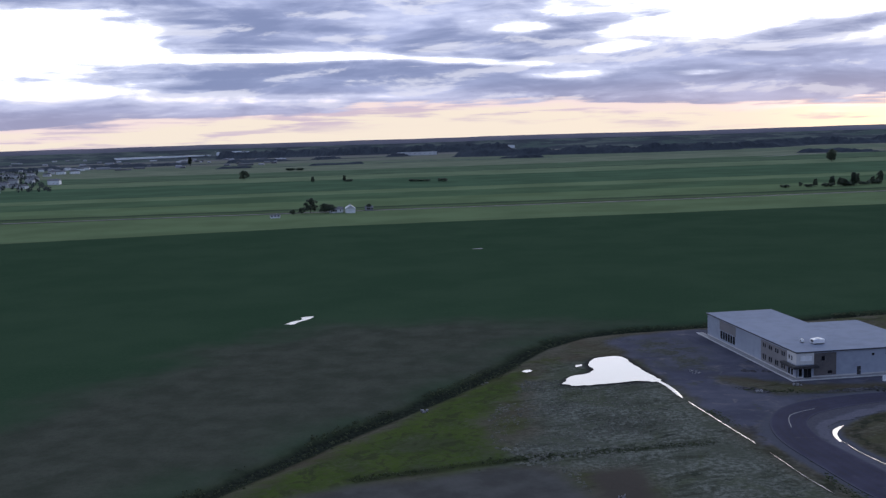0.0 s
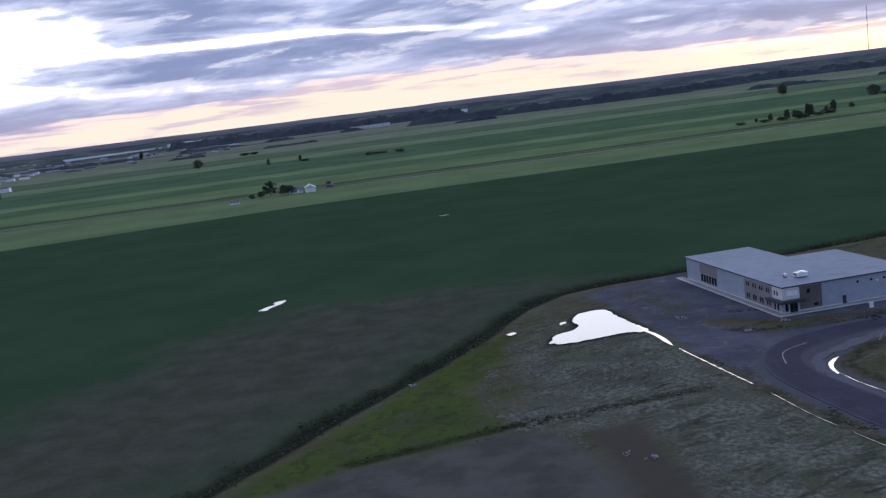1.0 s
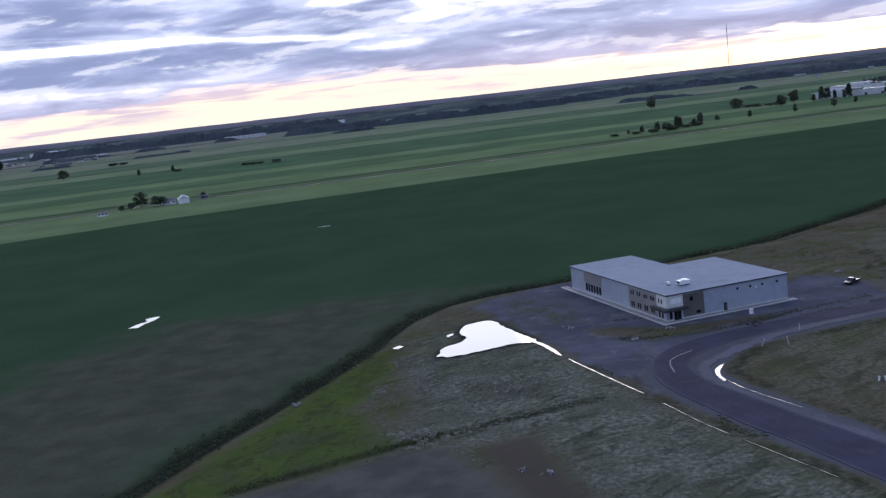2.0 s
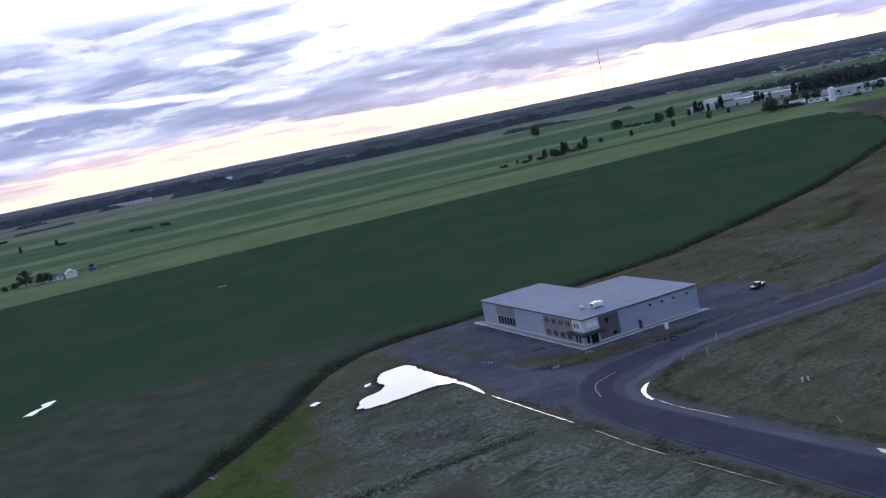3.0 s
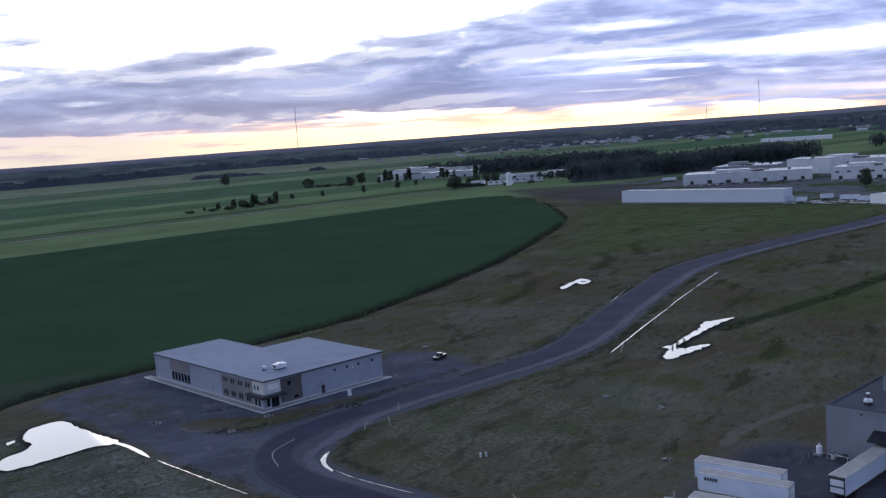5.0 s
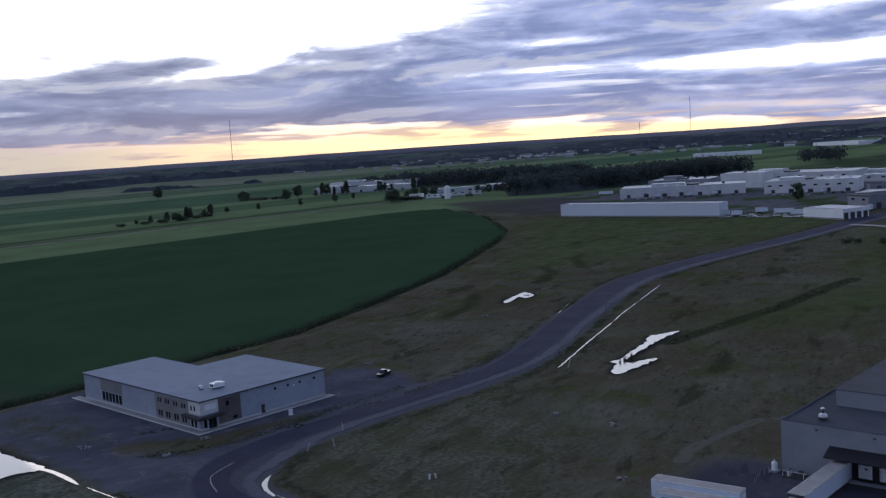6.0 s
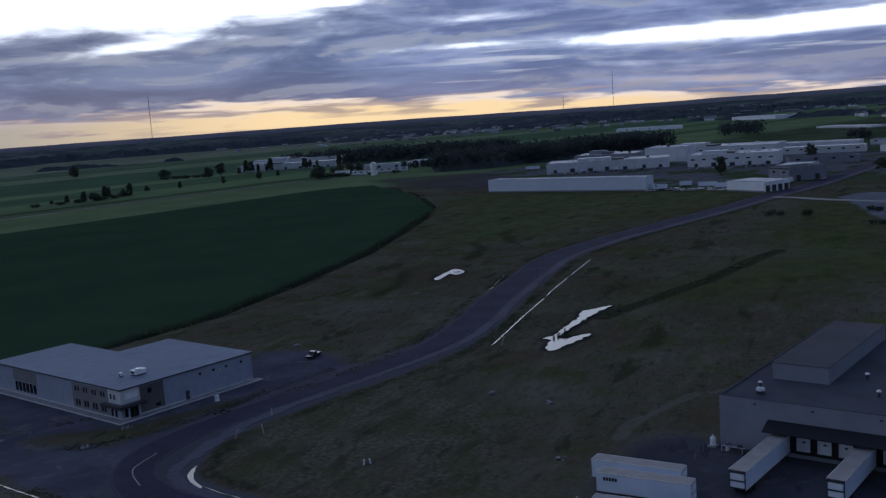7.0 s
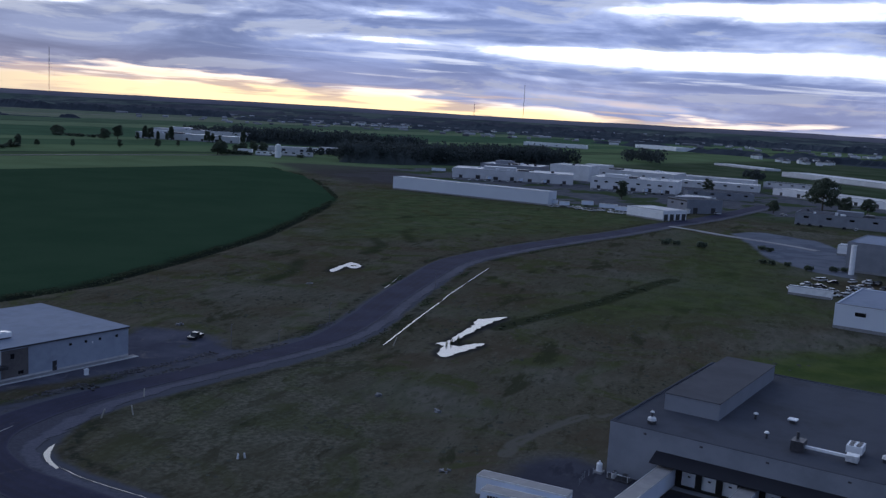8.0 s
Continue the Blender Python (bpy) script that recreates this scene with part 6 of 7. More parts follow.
for x, y, h in ((446, 280, 3.5), (450, 276, 3), (453, 264, 4), (457, 284, 2.5), (429, 222, 2.6), (429, 218, 2.8), (428, 201, 3), (436, 193, 3), (441, 190, 2.6), (474, 238, 3), (477, 243, 3), (432, 212, 2.5)):
    bush(x, y, h, 1.2, "low dark shrub on the green verge")

# farmhouse trees
for x, y, h, v in ((-112, 850, 13, 1), (-99, 846, 9, 0), (-94, 848, 8, 0), (-126, 838, 5, 0), (-119, 842, 6, 0), (-62, 866, 6, 0)):
    tree(x, y, h, v, "leafy tree beside the lone farmhouse", "farm trees", 1.1)

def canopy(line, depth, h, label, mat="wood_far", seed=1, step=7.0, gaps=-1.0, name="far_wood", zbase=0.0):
    """A belt of woodland as one uneven canopy of crowns, with ragged ends and gaps."""
    s, cols = Shape(), 11
    L = smooth_line(line, step)
    for i, (x, y) in enumerate(L):
        a, b = Vector(L[max(i - 1, 0)]), Vector(L[min(i + 1, len(L) - 1)])
        side = Vector((-(b - a).y, (b - a).x)).normalized()
        for j in range(cols):
            q = Vector((x, y)) + side * depth * ((j / (cols - 1)) - 0.5)
            rise = min(1.0, 4.0 * min(j, cols - 1 - j) / (cols - 1)) * min(1.0, 0.4 * min(i, len(L) - 1 - i))
            crown = 0.72 + 0.34 * noise.noise((q.x * 0.09, q.y * 0.09, seed)) + 0.45 * noise.noise((q.x * 0.018, q.y * 0.018, seed + 3))
            if noise.noise((q.x * 0.006, q.y * 0.006, seed + 9)) < gaps:
                rise *= 0.12
            wob = side * 5.0 * noise.noise((q.x * 0.15, q.y * 0.15, seed + 6))
            s.v.append((q.x + wob.x, q.y + wob.y, zbase - 0.6 + h * rise * max(0.1, crown)))
    for i in range(len(L) - 1):
        for j in range(cols - 1):
            p = i * cols + j
            s.f.append((p, p + 1, p + cols + 1, p + cols))
    return tagged(new(name, s.data(name, mat)), label, "woodland", kind="stuff")


# woods, near to far
canopy([(750, 850), (785, 818), (870, 806), (980, 800), (1095, 792)], 66, 20, "dense dark wood behind the factories", "leaf_far", 31, 4.0, name="pine_wood")
wood("pine_wood", [(750, 850), (785, 818), (870, 806), (980, 800), (1095, 792)], 68, 23, 620, "ragged crowns of the dark wood", seed=31, size=1.5, per=50)
canopy([(905, 1290), (965, 1180), (1012, 1090), (1036, 1000)], 90, 20, "dense dark wood behind the silo farm", "leaf_far", 32, 5.0, name="pine_wood")
wood("pine_wood", [(905, 1290), (965, 1180), (1012, 1090), (1036, 1000)], 92, 23, 420, "ragged crowns of the dark wood", seed=32, size=1.7, per=44)
wood("hedgerow", [(900, 1290), (935, 1370), (1000, 1500)], 30, 15, 70, "thin belt of trees trailing from the wood", seed=49, size=1.7, per=40)
wood("hedgerow", [(765, 925), (850, 930), (960, 890)], 26, 10, 46, "uneven belt of dark trees", seed=33, size=1.5, per=40)
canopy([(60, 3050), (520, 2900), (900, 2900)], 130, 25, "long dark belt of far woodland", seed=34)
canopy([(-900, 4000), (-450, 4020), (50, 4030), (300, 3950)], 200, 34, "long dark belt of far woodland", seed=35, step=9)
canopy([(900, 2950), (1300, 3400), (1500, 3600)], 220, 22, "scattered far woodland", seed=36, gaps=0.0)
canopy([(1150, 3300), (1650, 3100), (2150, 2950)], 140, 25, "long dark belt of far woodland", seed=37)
canopy([(-1500, 2700), (-1000, 2950), (-700, 3100), (-400, 3250), (-100, 3400)], 110, 12, "uneven belt of far trees and hedges", seed=38, gaps=-0.05, name="hedgerow")
canopy([(-560, 2450), (-330, 2500), (-160, 2560)], 40, 7, "uneven belt of far trees and hedges", seed=39, gaps=0.1, name="hedgerow")
canopy([(-160, 2560), (10, 2640), (330, 2600)], 40, 9, "uneven belt of far trees and hedges", seed=40, gaps=0.05, name="hedgerow")
canopy([(850, 2300), (1000, 2200), (1150, 2150)], 60, 12, "uneven belt of far trees and hedges", seed=41, gaps=0.0, name="hedgerow")
canopy([(1950, 2650), (2300, 2450), (2700, 2100), (3050, 1500)], 200, 12, "trees between far village houses", seed=42, gaps=0.0, name="hedgerow")
canopy([(2500, 3150), (3000, 2700), (3350, 2150)], 220, 13, "trees between far village houses", seed=47, gaps=0.05, name="hedgerow")
canopy([(2900, 2600), (3500, 1700), (3750, 900), (3650, 100)], 420, 24, "long dark belt of far woodland", seed=43, step=10, name="far_wood", gaps=-0.15)
canopy([(2400, 1500), (2240, 1150), (2160, 880), (2090, 720), (2070, 520)], 170, 16, "dark trees behind far houses", seed=48, gaps=-0.1, name="hedgerow")
wood("hedgerow", [(1330, 800), (1390, 830), (1440, 850)], 60, 22, 40, "dark trees beyond the factories", seed=44, size=1.8, per=44)
wood("hedgerow", [(1120, 520), (1180, 560)], 20, 12, 14, "dark trees beyond the factories", seed=45, size=1.6, per=40)
wood("hedgerow", [(-640, 1390), (-760, 1640), (-900, 1960), (-1150, 2600)], 170, 8, 260, "trees round the far village", seed=46, size=1.1, per=40)
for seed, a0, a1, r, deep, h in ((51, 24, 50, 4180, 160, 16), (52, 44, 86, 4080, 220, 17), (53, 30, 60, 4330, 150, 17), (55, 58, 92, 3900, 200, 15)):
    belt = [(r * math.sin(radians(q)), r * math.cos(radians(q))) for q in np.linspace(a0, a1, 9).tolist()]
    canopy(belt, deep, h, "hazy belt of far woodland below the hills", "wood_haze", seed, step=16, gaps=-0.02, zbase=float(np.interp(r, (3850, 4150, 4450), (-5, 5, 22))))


# ---------- horizon ----------
def ridge():
    """Low wooded hills that close the plain on all sides."""
    s, m = Shape(), 240
    for i in range(m):
        a = 2 * math.pi * i / m
        wob = noise.noise((math.cos(a) * 6, math.sin(a) * 6, 2.0)) + 0.5 * noise.noise((math.cos(a) * 22, math.sin(a) * 22, 5.0))
        for r, z in ((3850, -5), (4150, 6 + 2 * wob), (4450, 24 + 3 * wob), (4640, 38 + 3 * wob), (4660, 46 + 5 * wob), (4780, 58 + 5 * wob), (4870, 40), (4880, -5)):
            s.v.append((math.sin(a) * r, math.cos(a) * r, z))
    low = Shape()
    low.v = s.v
    for i in range(m):
        for j in range(7):
            p, q = i * 8 + j, (i + 1) % m * 8 + j
            (low if j < 3 else s).f.append((p, p + 1, q + 1, q))
    tagged(new("far_plain", low.data("far_plain", "far_plain")), "far rising plain of hazy fields and woods", "plain", kind="structure")
    return tagged(new("far_hills", s.data("far_hills", "hills_haze")), "low hazy wooded hills along the horizon", "hills", kind="structure")


ridge()


def far_town(count, seed):
    """Scattered pale buildings of a distant town, too many to count."""
    rnd, s = random.Random(seed), Shape()
    for _ in range(count):
        a, r = radians(rnd.choice((rnd.uniform(30, 78), rnd.uniform(40, 62), rnd.uniform(34, 72), rnd.uniform(-24, -9)))), rnd.uniform(2700, 4350)
        z = float(np.interp(r, (3850, 4150, 4450), (-5, 5, 22)))
        w, q, h = rnd.choice((rnd.uniform(4, 8), rnd.uniform(5, 10), rnd.uniform(8, 22))), rnd.uniform(4, 7), rnd.uniform(2.5, 5)
        c, e = math.cos(-a + rnd.uniform(-0.4, 0.4)), math.sin(-a + rnd.uniform(-0.4, 0.4))
        x, y = r * math.sin(a), r * math.cos(a)
        pts = [(x + u * c - v * e, y + u * e + v * c) for u, v in ((-w, -q), (w, -q), (w, q), (-w, q))]
        i = len(s.v)
        s.v += [(px, py, max(z, 0) - 3) for px, py in pts] + [(px, py, max(z, 0) + h) for px, py in pts]
        s.v += [((pts[0][0] + pts[3][0]) / 2, (pts[0][1] + pts[3][1]) / 2, max(z, 0) + h * 1.5), ((pts[1][0] + pts[2][0]) / 2, (pts[1][1] + pts[2][1]) / 2, max(z, 0) + h * 1.5)]
        s.f += [tuple(i + k for k in f) for f in ((0, 1, 5, 4), (1, 2, 6, 5), (2, 3, 7, 6), (3, 0, 4, 7), (4, 5, 9, 8), (6, 7, 8, 9), (5, 6, 9), (7, 4, 8))]
    return tagged(new("far_town", s.data("far_town", "town_wall")), "scattered pale buildings of a distant town", "buildings", kind="stuff")


far_town(330, 9)


def mast(x, y, h, label):
    t = thing("radio_mast", Matrix.Translation((x, y, 0)), label, "mast", "radio masts")
    w = 1.1
    for i in range(3):
        a = 2.1 * i
        part("leg", Shape().tube((w * math.cos(a), w * math.sin(a), 0), (w * math.cos(a), w * math.sin(a), h), 0.36, sides=5), "hazed_mast_steel", t)
    b = Shape()
    k = int(h / 7)
    for i in range(k):
        for j in range(3):
            a, e = 2.1 * j, 2.1 * (j + 1)
            b.tube((w * math.cos(a), w * math.sin(a), h * i / k), (w * math.cos(e), w * math.sin(e), h * (i + 1) / k), 0.2, sides=4)
    part("bracing", b, "hazed_mast_steel", t)
    for j in range(3):
        a = 2.1 * j + 0.5
        part("guy_wire", Shape().tube((0, 0, h * 0.8), (h * 0.5 * math.cos(a), h * 0.5 * math.sin(a), 0), 0.06, sides=4), "hazed_mast_steel", t)
    part("antenna", Shape().tube((0, 0, h), (0, 0, h + 8), 0.3, sides=5), "hazed_mast_steel", t)
    return t


for a, r, h in ((26.8, 4700, 206), (53.25, 4700, 172), (50.4, 4700, 70)):
    mast(r * math.sin(radians(a)), 30 + r * math.cos(radians(a)), 40 + h, "tall slender lattice radio mast on the plain")


# ---------- houses and industrial buildings ----------
def house(x, y, w, dpt, h, turn, wall="white_paint", label="small white house with a pitched grey roof", group="village houses", roof_mat="house_roof"):
    t = thing("house", Matrix.Translation((x, y, 0)) @ Matrix.Rotation(radians(turn), 4, "Z"), label, "house", group)
    part("wall", Shape().box(-w / 2, -dpt / 2, -0.3, w / 2, dpt / 2, h), wall, t)
    r = Shape()
    e = 0.5
    r.v = [(-w / 2 - e, -dpt / 2 - e, h), (w / 2 + e, -dpt / 2 - e, h), (w / 2 + e, dpt / 2 + e, h), (-w / 2 - e, dpt / 2 + e, h), (-w / 2 - e, 0, h + dpt * 0.33), (w / 2 + e, 0, h + dpt * 0.33)]
    r.f = [(0, 1, 5, 4), (2, 3, 4, 5), (1, 2, 5), (3, 0, 4), (3, 2, 1, 0)]
    rf = part("roof", r, roof_mat, t)
    part("chimney", Shape().box(w * 0.2, -0.4, h + dpt * 0.15, w * 0.2 + 0.8, 0.4, h + dpt * 0.33 + 0.9), "concrete", rf)
    for i in range(3):
        q = -w / 2 + w * (i + 0.5) / 3
        wd = part("window", Shape().box(q - 0.6, -dpt / 2 - 0.06, 1.0, q + 0.6, -dpt / 2, 2.3), "trim_dark", t)
        part("pane", Shape().box(q - 0.5, -dpt / 2 - 0.08, 1.1, q + 0.5, -dpt / 2 - 0.06, 2.2), "glass", wd)
    return t


house(-77, 846, 11, 8.5, 3.9, 98, label="white farmhouse with a pale pitched roof beside trees", group="farm buildings", roof_mat="offwhite")
house(-90, 852, 12, 7, 2.6, 8, label="low white farm shed beside the farmhouse", group="farm buildings")
house(-62, 866, 6, 5, 2.6, 20, "wh_wall", "small grey outbuilding of the farm", "farm buildings")
house(-137, 812, 8, 3, 1.8, 8, label="small white shelter beside the farm road", group="farm buildings")
rnd = random.Random(77)
for i in range(26):
    f = rnd.random()
    house(-640 - 420 * f + rnd.uniform(-50, 50), 1400 + 1150 * f + rnd.uniform(-70, 70), rnd.uniform(10, 18), rnd.uniform(8, 11), rnd.uniform(3, 6), rnd.uniform(-30, 30), "offwhite", "pale village house among dark trees")
for x, y, m in ((2010, 880, 5), (1960, 800, 5), (1900, 730, 4), (2430, 2450, 7), (2600, 2300, 6), (3300, 2260, 4), (2900, 960, 4), (-960, 2380, 4), (-1050, 2760, 5), (-740, 1720, 3), (-640, 1430, 2)):
    for i in range(m):
        house(x + rnd.uniform(-70, 70), y + rnd.uniform(-90, 90), rnd.uniform(13, 24), rnd.uniform(9, 13), rnd.uniform(4, 7), rnd.uniform(-40, 40), "white_paint", "white village house with a grey pitched roof")
for x0, y0, x1, y1, m, wall in ((2150, 2560, 2480, 2300, 11, "white_paint"), (2600, 2900, 3150, 2500, 14, "offwhite"), (2750, 2350, 3150, 1950, 10, "offwhite"), (3000, 1800, 3200, 1300, 8, "offwhite")):
    for i in range(m):
        f = rnd.random()
        house(x0 + (x1 - x0) * f + rnd.uniform(-60, 60), y0 + (y1 - y0) * f + rnd.uniform(-60, 60), rnd.uniform(12, 26), rnd.uniform(9, 13), rnd.uniform(3, 7), rnd.uniform(-40, 40), wall, "pale village house among dark trees")


def shed(x0, y0, x1, y1, depth, h, label, wall="offwhite", roofm="trailer_roof", doors=0, windows=0, name="industrial_building", extra=0, end_doors=0, band="", rise=0.0):
    """A long flat-roofed building: its front runs from the first plan point to the second, the depth lies behind it (to the left)."""
    L = math.hypot(x1 - x0, y1 - y0)
    rnd = random.Random(int(x0 * 7 + y0 * 3))
    t = thing(name, lying(x0, y0, x1, y1, rise), label, "building", "industrial buildings")
    hs = [(L * (i + 0.5) / doors - 1.6 - 0.5 * (i % 2), 0.3, L * (i + 0.5) / doors + 1.6 + 0.6 * (i % 3), 3.6 + 0.5 * (i % 2)) for i in range(doors)]
    hw = [(L * (i + 0.5) / windows - 1.6, h * 0.58, L * (i + 0.5) / windows + 1.6, h * 0.58 + 1.3) for i in range(windows)]
    part("wall", wall_with_openings(Shape(), L, h, 0.4, hs + hw), wall, t)
    part("wall", Shape().box(0, 0.4, 0, 0.4, depth, h), wall, t)
    part("wall", Shape().box(L - 0.4, 0.4, 0, L, depth, h), wall, t)
    part("wall", Shape().box(0.4, depth - 0.4, 0, L - 0.4, depth, h), wall, t)
    rf = part("roof", Shape().box(0.3, 0.3, h - 0.6, L - 0.3, depth - 0.3, h - 0.3), roofm, t)
    part("parapet_cap", Shape().box(-0.1, -0.1, h, L + 0.1, 0.5, h + 0.15), "wh_wall", rf)
    # added strip standing in for the shade and vehicles along the wall base
    part("plinth", Shape().box(-0.05, -0.12, -0.2, L + 0.05, 0.0, 0.8), "concrete", t)
    if band:
        part("wall_band", Shape().box(0.2, -0.08, h - 1.5, L - 0.2, 0.0, h - 0.5), band, t)
    for a in hs:
        part("dock_door", Shape().box(a[0], 0.25, a[1], a[2], 0.35, a[3]), "trim_dark", t)
    for a in hw:
        part("window", Shape().box(a[0], 0.2, a[1], a[2], 0.3, a[3]), "glass", t)
    for i in range(end_doors):
        q = depth * (i + 0.5) / end_doors
        part("side_door", Shape().box(L, q - 1.8, 0.1, L + 0.12, q + 1.8, 4.0), "trim_dark", t)
    for i in range(extra * 2):
        x, y, e = rnd.uniform(0.05, 0.92) * L, rnd.uniform(0.12, 0.8) * depth, rnd.uniform(1.2, 3.6)
        part("roof_unit", Shape().box(x, y, h - 0.3, x + e, y + rnd.uniform(1.2, 3.0), h + rnd.uniform(0.5, 1.7)), rnd.choice(("galv", "steel_dark", "white_paint")), rf)
    if extra > 2:
        x, w = rnd.uniform(0.1, 0.5) * L, rnd.uniform(0.18, 0.35) * L
        part("roof_storey", Shape().box(x, depth * 0.35, h - 0.3, x + w, depth * 0.7, h + rnd.uniform(2.0, 3.4)), wall, t)
        part("roof_box", Shape().box(x + w + 1.5, depth * 0.3, h - 0.3, x + w + 1.5 + 0.1 * L, depth * 0.55, h + 1.3), "steel_dark", rf, "dark roof plant enclosure")
    return t


shed(536.3, 558.9, 557.3, 430.4, 13, 9.4, "long plain white industrial hall with blank walls", "hall_wall", extra=0, name="long_hall")
shed(690, 632, 752, 540, 46, 9.5, "white factory hall with loading doors", doors=7, extra=4)
shed(742, 515, 770, 446, 50, 11.0, "white factory hall with dark loading doors", doors=5, windows=8, extra=4)
shed(806, 604, 818, 566, 40, 15.0, "tall white block of a factory", extra=2)
shed(775, 668, 800, 612, 50, 11.0, "grey-roofed factory hall behind the white one", "wh_wall", extra=3)
shed(870, 640, 905, 520, 60, 10.0, "pale industrial hall with a flat roof", windows=6, extra=3)
shed(560, 370, 553, 340, 22, 6.4, "low white shop with dark doors at the road junction", "white_paint", end_doors=4)
shed(629, 378, 619, 358, 30, 9.6, "two-storey office with dark glazed walls", "wh_wall", "wh_roof", windows=2, end_doors=2, band="trim_dark")
shed(652, 361, 680, 366, 22, 9.0, "pale office wing with white panels", "offwhite", doors=4, windows=4)
shed(752, 1272, 846, 1162, 40, 9.0, "long white factory among dark trees", "offwhite", doors=7, extra=3)
shed(806, 1320, 896, 1212, 40, 13.0, "long white factory hall with a pale roof", "offwhite", "offwhite", windows=6, extra=4)
shed(692, 926, 710, 905, 12, 4.5, "low white farm building beside a silo", "white_paint", windows=4)
shed(684, 948, 694, 936, 9, 6.0, "small white farm block beside a silo", "white_paint", doors=1)
shed(727, 922, 752, 898, 12, 5.0, "low grey-roofed farm building beside a silo", "offwhite", "wh_roof", windows=4)
shed(760, 1010, 830, 960, 22, 6.0, "low pale works building", "offwhite", doors=4)
shed(840, 985, 900, 935, 22, 6.5, "low pale works building", "offwhite", doors=4)
shed(641, 291, 655, 237, 30, 7.5, "grey two-storey workshop with small windows", "wh_wall", "wh_roof", windows=4, extra=3)
shed(900, 414, 850, 296, 26, 7.0, "pale hall behind the big tree", "offwhite", doors=6)
shed(760, 430, 792, 385, 24, 6.0, "low dark-roofed workshop among works", "wh_wall", "wh_roof", windows=4)
shed(960, 560, 985, 470, 30, 7.0, "pale industrial hall with a flat roof", "offwhite", doors=4)
shed(880, 500, 905, 430, 30, 7.0, "pale industrial hall with small windows", "offwhite", windows=6)
shed(1010, 470, 1020, 400, 24, 6.0, "pale low hall with a dark roof", "offwhite", "wh_roof", windows=6)
shed(1300, 568, 1200, 400, 40, 6.5, "very long pale greenhouse-like hall", "offwhite", "offwhite")
shed(1500, 763, 1440, 651, 30, 3.2, "long pale hall on the plain", "offwhite", "offwhite")
shed(2170, 1300, 2120, 1160, 60, 9, "far white hall on the plain", "white_paint", "offwhite")
shed(1700, 1300, 1760, 1180, 40, 8, "far white hall on the plain", "white_paint", "offwhite")
shed(-1310, 3985, -960, 4150, 70, 10, "long far white industrial hall", "white_paint", "glint_roof", rise=7.0)
shed(-935, 4140, -800, 4170, 60, 18, "far white industrial hall with stepped roofs", "white_paint", "glint_roof", extra=4, rise=8.0)
shed(-760, 4170, -620, 4190, 60, 9, "far low white industrial hall", "white_paint", "glint_roof", rise=9.0)
shed(-140, 3460, 0, 3470, 40, 12, "far pale factory buildings", "offwhite", "offwhite", windows=8)
shed(200, 4130, 330, 4120, 50, 15, "far white building before the hills", "white_paint", "glint_roof", rise=4.0)
shed(1000, 3350, 1160, 3280, 40, 10, "far pale farm halls", "offwhite", "offwhite")
# the hall and works beside the east road
shed(311.3, 149.2, 317, 104, 40, 7.6, "pale blue-grey metal hall with a flat metal roof", "hall_wall", "metal_roof", windows=3)
shed(444, 191, 452, 130, 44, 13.0, "grey works hall with a metal roof", "wh_wall", "metal_roof")
shed(359, 182.5, 361.5, 167.5, 2.8, 3.2, "long white container standing on grass", "white_paint", "white_paint", name="container")
shed(500, 214, 503, 196, 10, 5, "small white shed on the paved yard", "white_paint", "offwhite")
silo = thing("silo", Matrix.Translation((697, 893, 0)), "white concrete silo among low farm buildings", "silo")
part("shell", Shape().tube((0, 0, -0.5), (0, 0, 13.5), 3.2, sides=18), "white_paint", silo)
part("cap", Shape().tube((0, 0, 13.5), (0, 0, 15.0), 3.3, 0.6, 18), "galv", silo)
stack = thing("stack", Matrix.Translation((436, 185.5, 0)), "white upright tank stack beside the works hall", "tank")
part("shell", Shape().tube((0, 0, -0.3), (0, 0, 12.5), 1.15, sides=16), "white_paint", stack)
part("top_rim", Shape().tube((0, 0, 12.5), (0, 0, 12.8), 1.25, sides=16), "galv", stack)
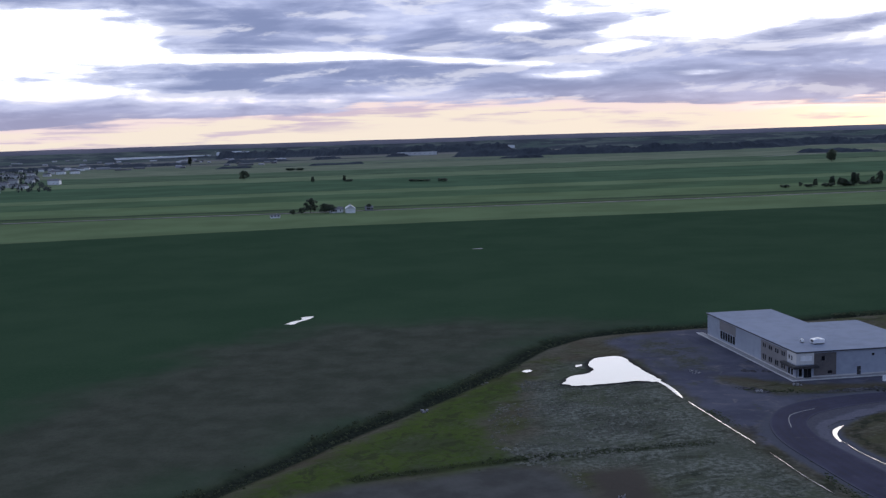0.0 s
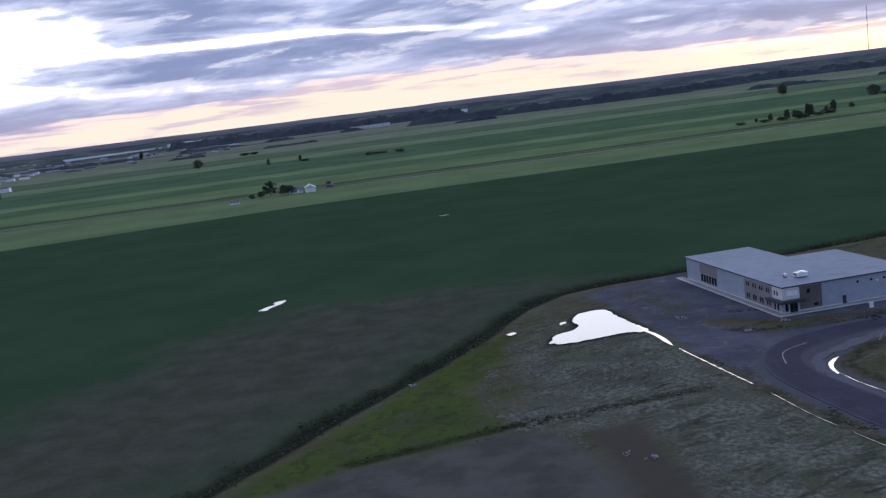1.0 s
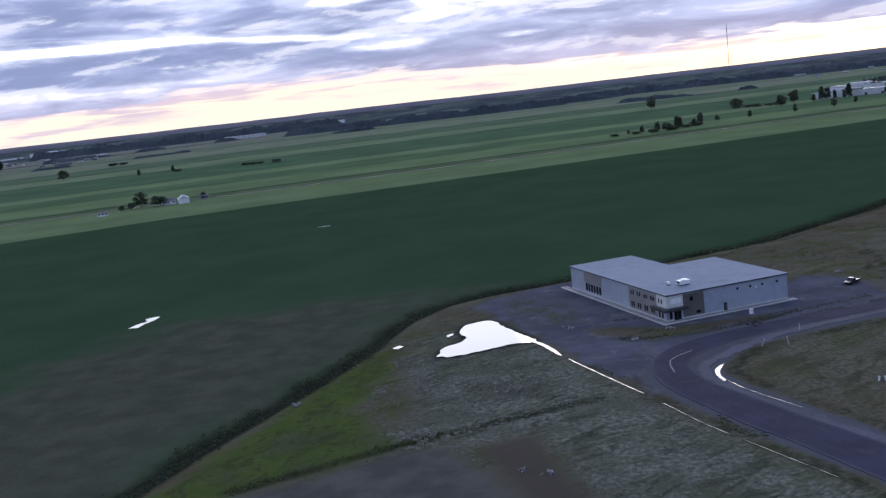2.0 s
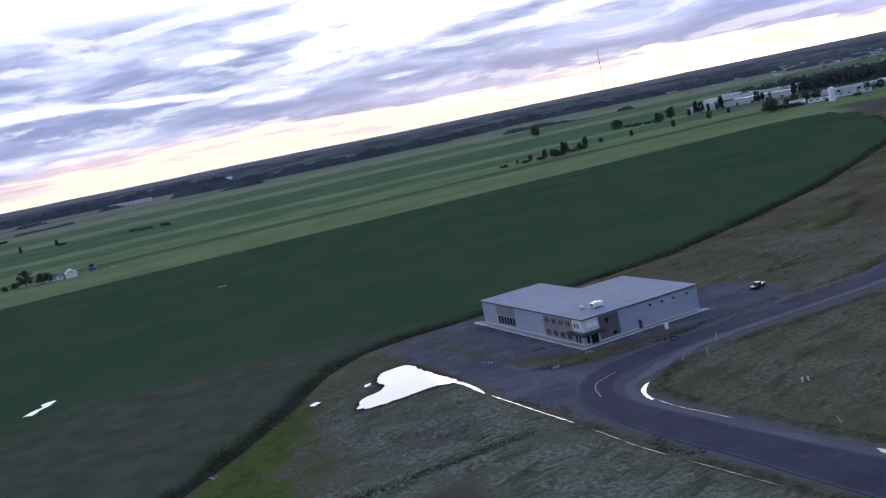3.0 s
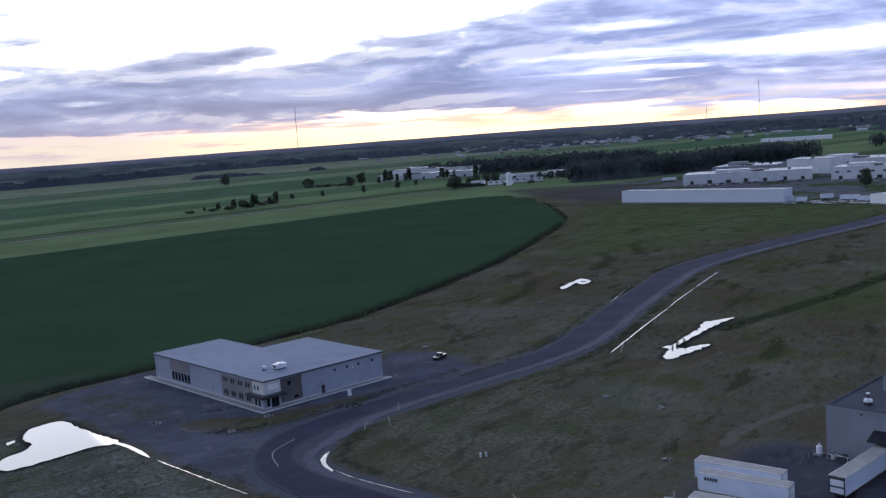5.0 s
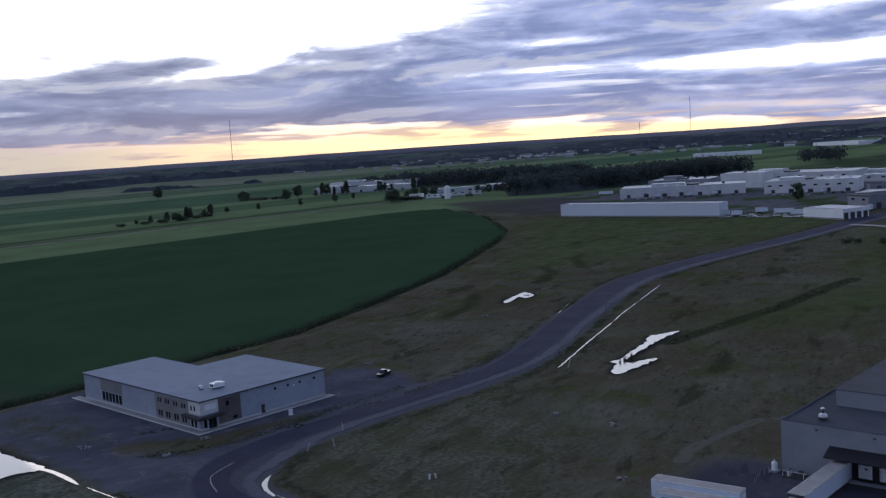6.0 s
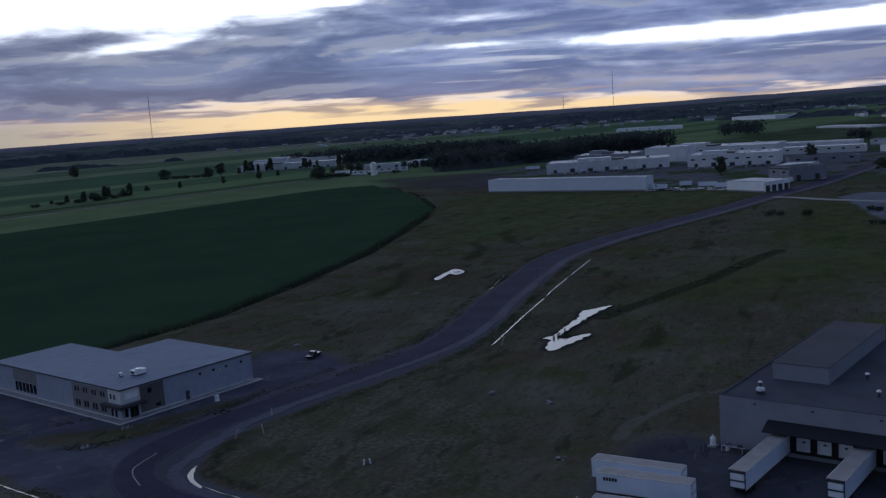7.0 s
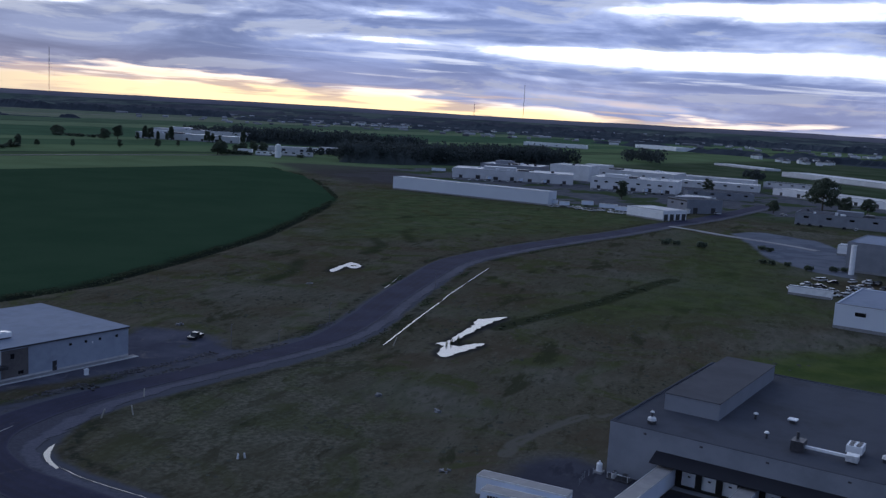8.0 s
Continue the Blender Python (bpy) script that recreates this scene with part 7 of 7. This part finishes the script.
rnd = random.Random(5)
for i in range(26):
    f = rnd.random()
    car(Matrix.Translation((556 + 10 * f + rnd.uniform(-6, 6), 424 - 50 * f, 0)) @ Matrix.Rotation(rnd.uniform(0, 6.28), 4, "Z"), "car_light", "pale car parked on the works yard", "parked cars")
for i in range(30):
    car(Matrix.Translation((368 + rnd.uniform(0, 50), 160 + rnd.uniform(-8, 28), 0)) @ Matrix.Rotation(rnd.uniform(0, 6.28), 4, "Z"), rnd.choice(("car_light", "car_light", "car_paint")), "car parked close to others on the works yard", "yard cars")
for x, y in ((640, 345), (690, 318), (735, 470), (760, 505)):
    car(Matrix.Translation((x, y, 0)) @ Matrix.Rotation(x, 4, "Z"), "car_light", "pale car parked by the factories", "parked cars")
# trailers and trucks of the factories
for x, y, turn, q in ((736, 699, -48, 14), (757, 690, -48, 7), (776, 700, -48, 16), (770, 668, -48, 16), (563.5, 437, -80, 9), (560, 423, -60, 7), (582, 419, -50, 8), (578, 402, -65, 12), (572, 386, -60, 10),
                      (757, 470, -10, 13), (764, 458, -10, 12), (750, 490, -10, 13), (722, 580, -10, 12), (735, 562, -10, 12), (706, 604, -10, 12), (606, 351, 20, 8)):
    trailer(Matrix.Translation((x, y, 0)) @ Matrix.Rotation(radians(turn), 4, "Z"), "white box trailer parked in a factory yard", q, height=3.9, group="factory trailers")
for x0, y0, x1, y1, m in ((690, 632, 752, 540, 16), (742, 515, 770, 446, 11), (641, 291, 655, 237, 8), (629, 378, 619, 358, 4)):
    a, b = Vector((x0, y0)), Vector((x1, y1))
    q = (b - a).normalized()
    for i in range(m):
        if rnd.random() < 0.75:
            c = a.lerp(b, (i + 0.5) / m) + Vector((q.y, -q.x)) * (10 + rnd.uniform(-1, 2))
            car(Matrix.Translation((c.x, c.y, 0)) @ Matrix.Rotation(math.atan2(q.y, q.x) + 1.57 + rnd.uniform(-0.1, 0.1), 4, "Z"), rnd.choice(("car_light", "car_paint", "car_light")), "car parked in a row before a factory", "parked cars")
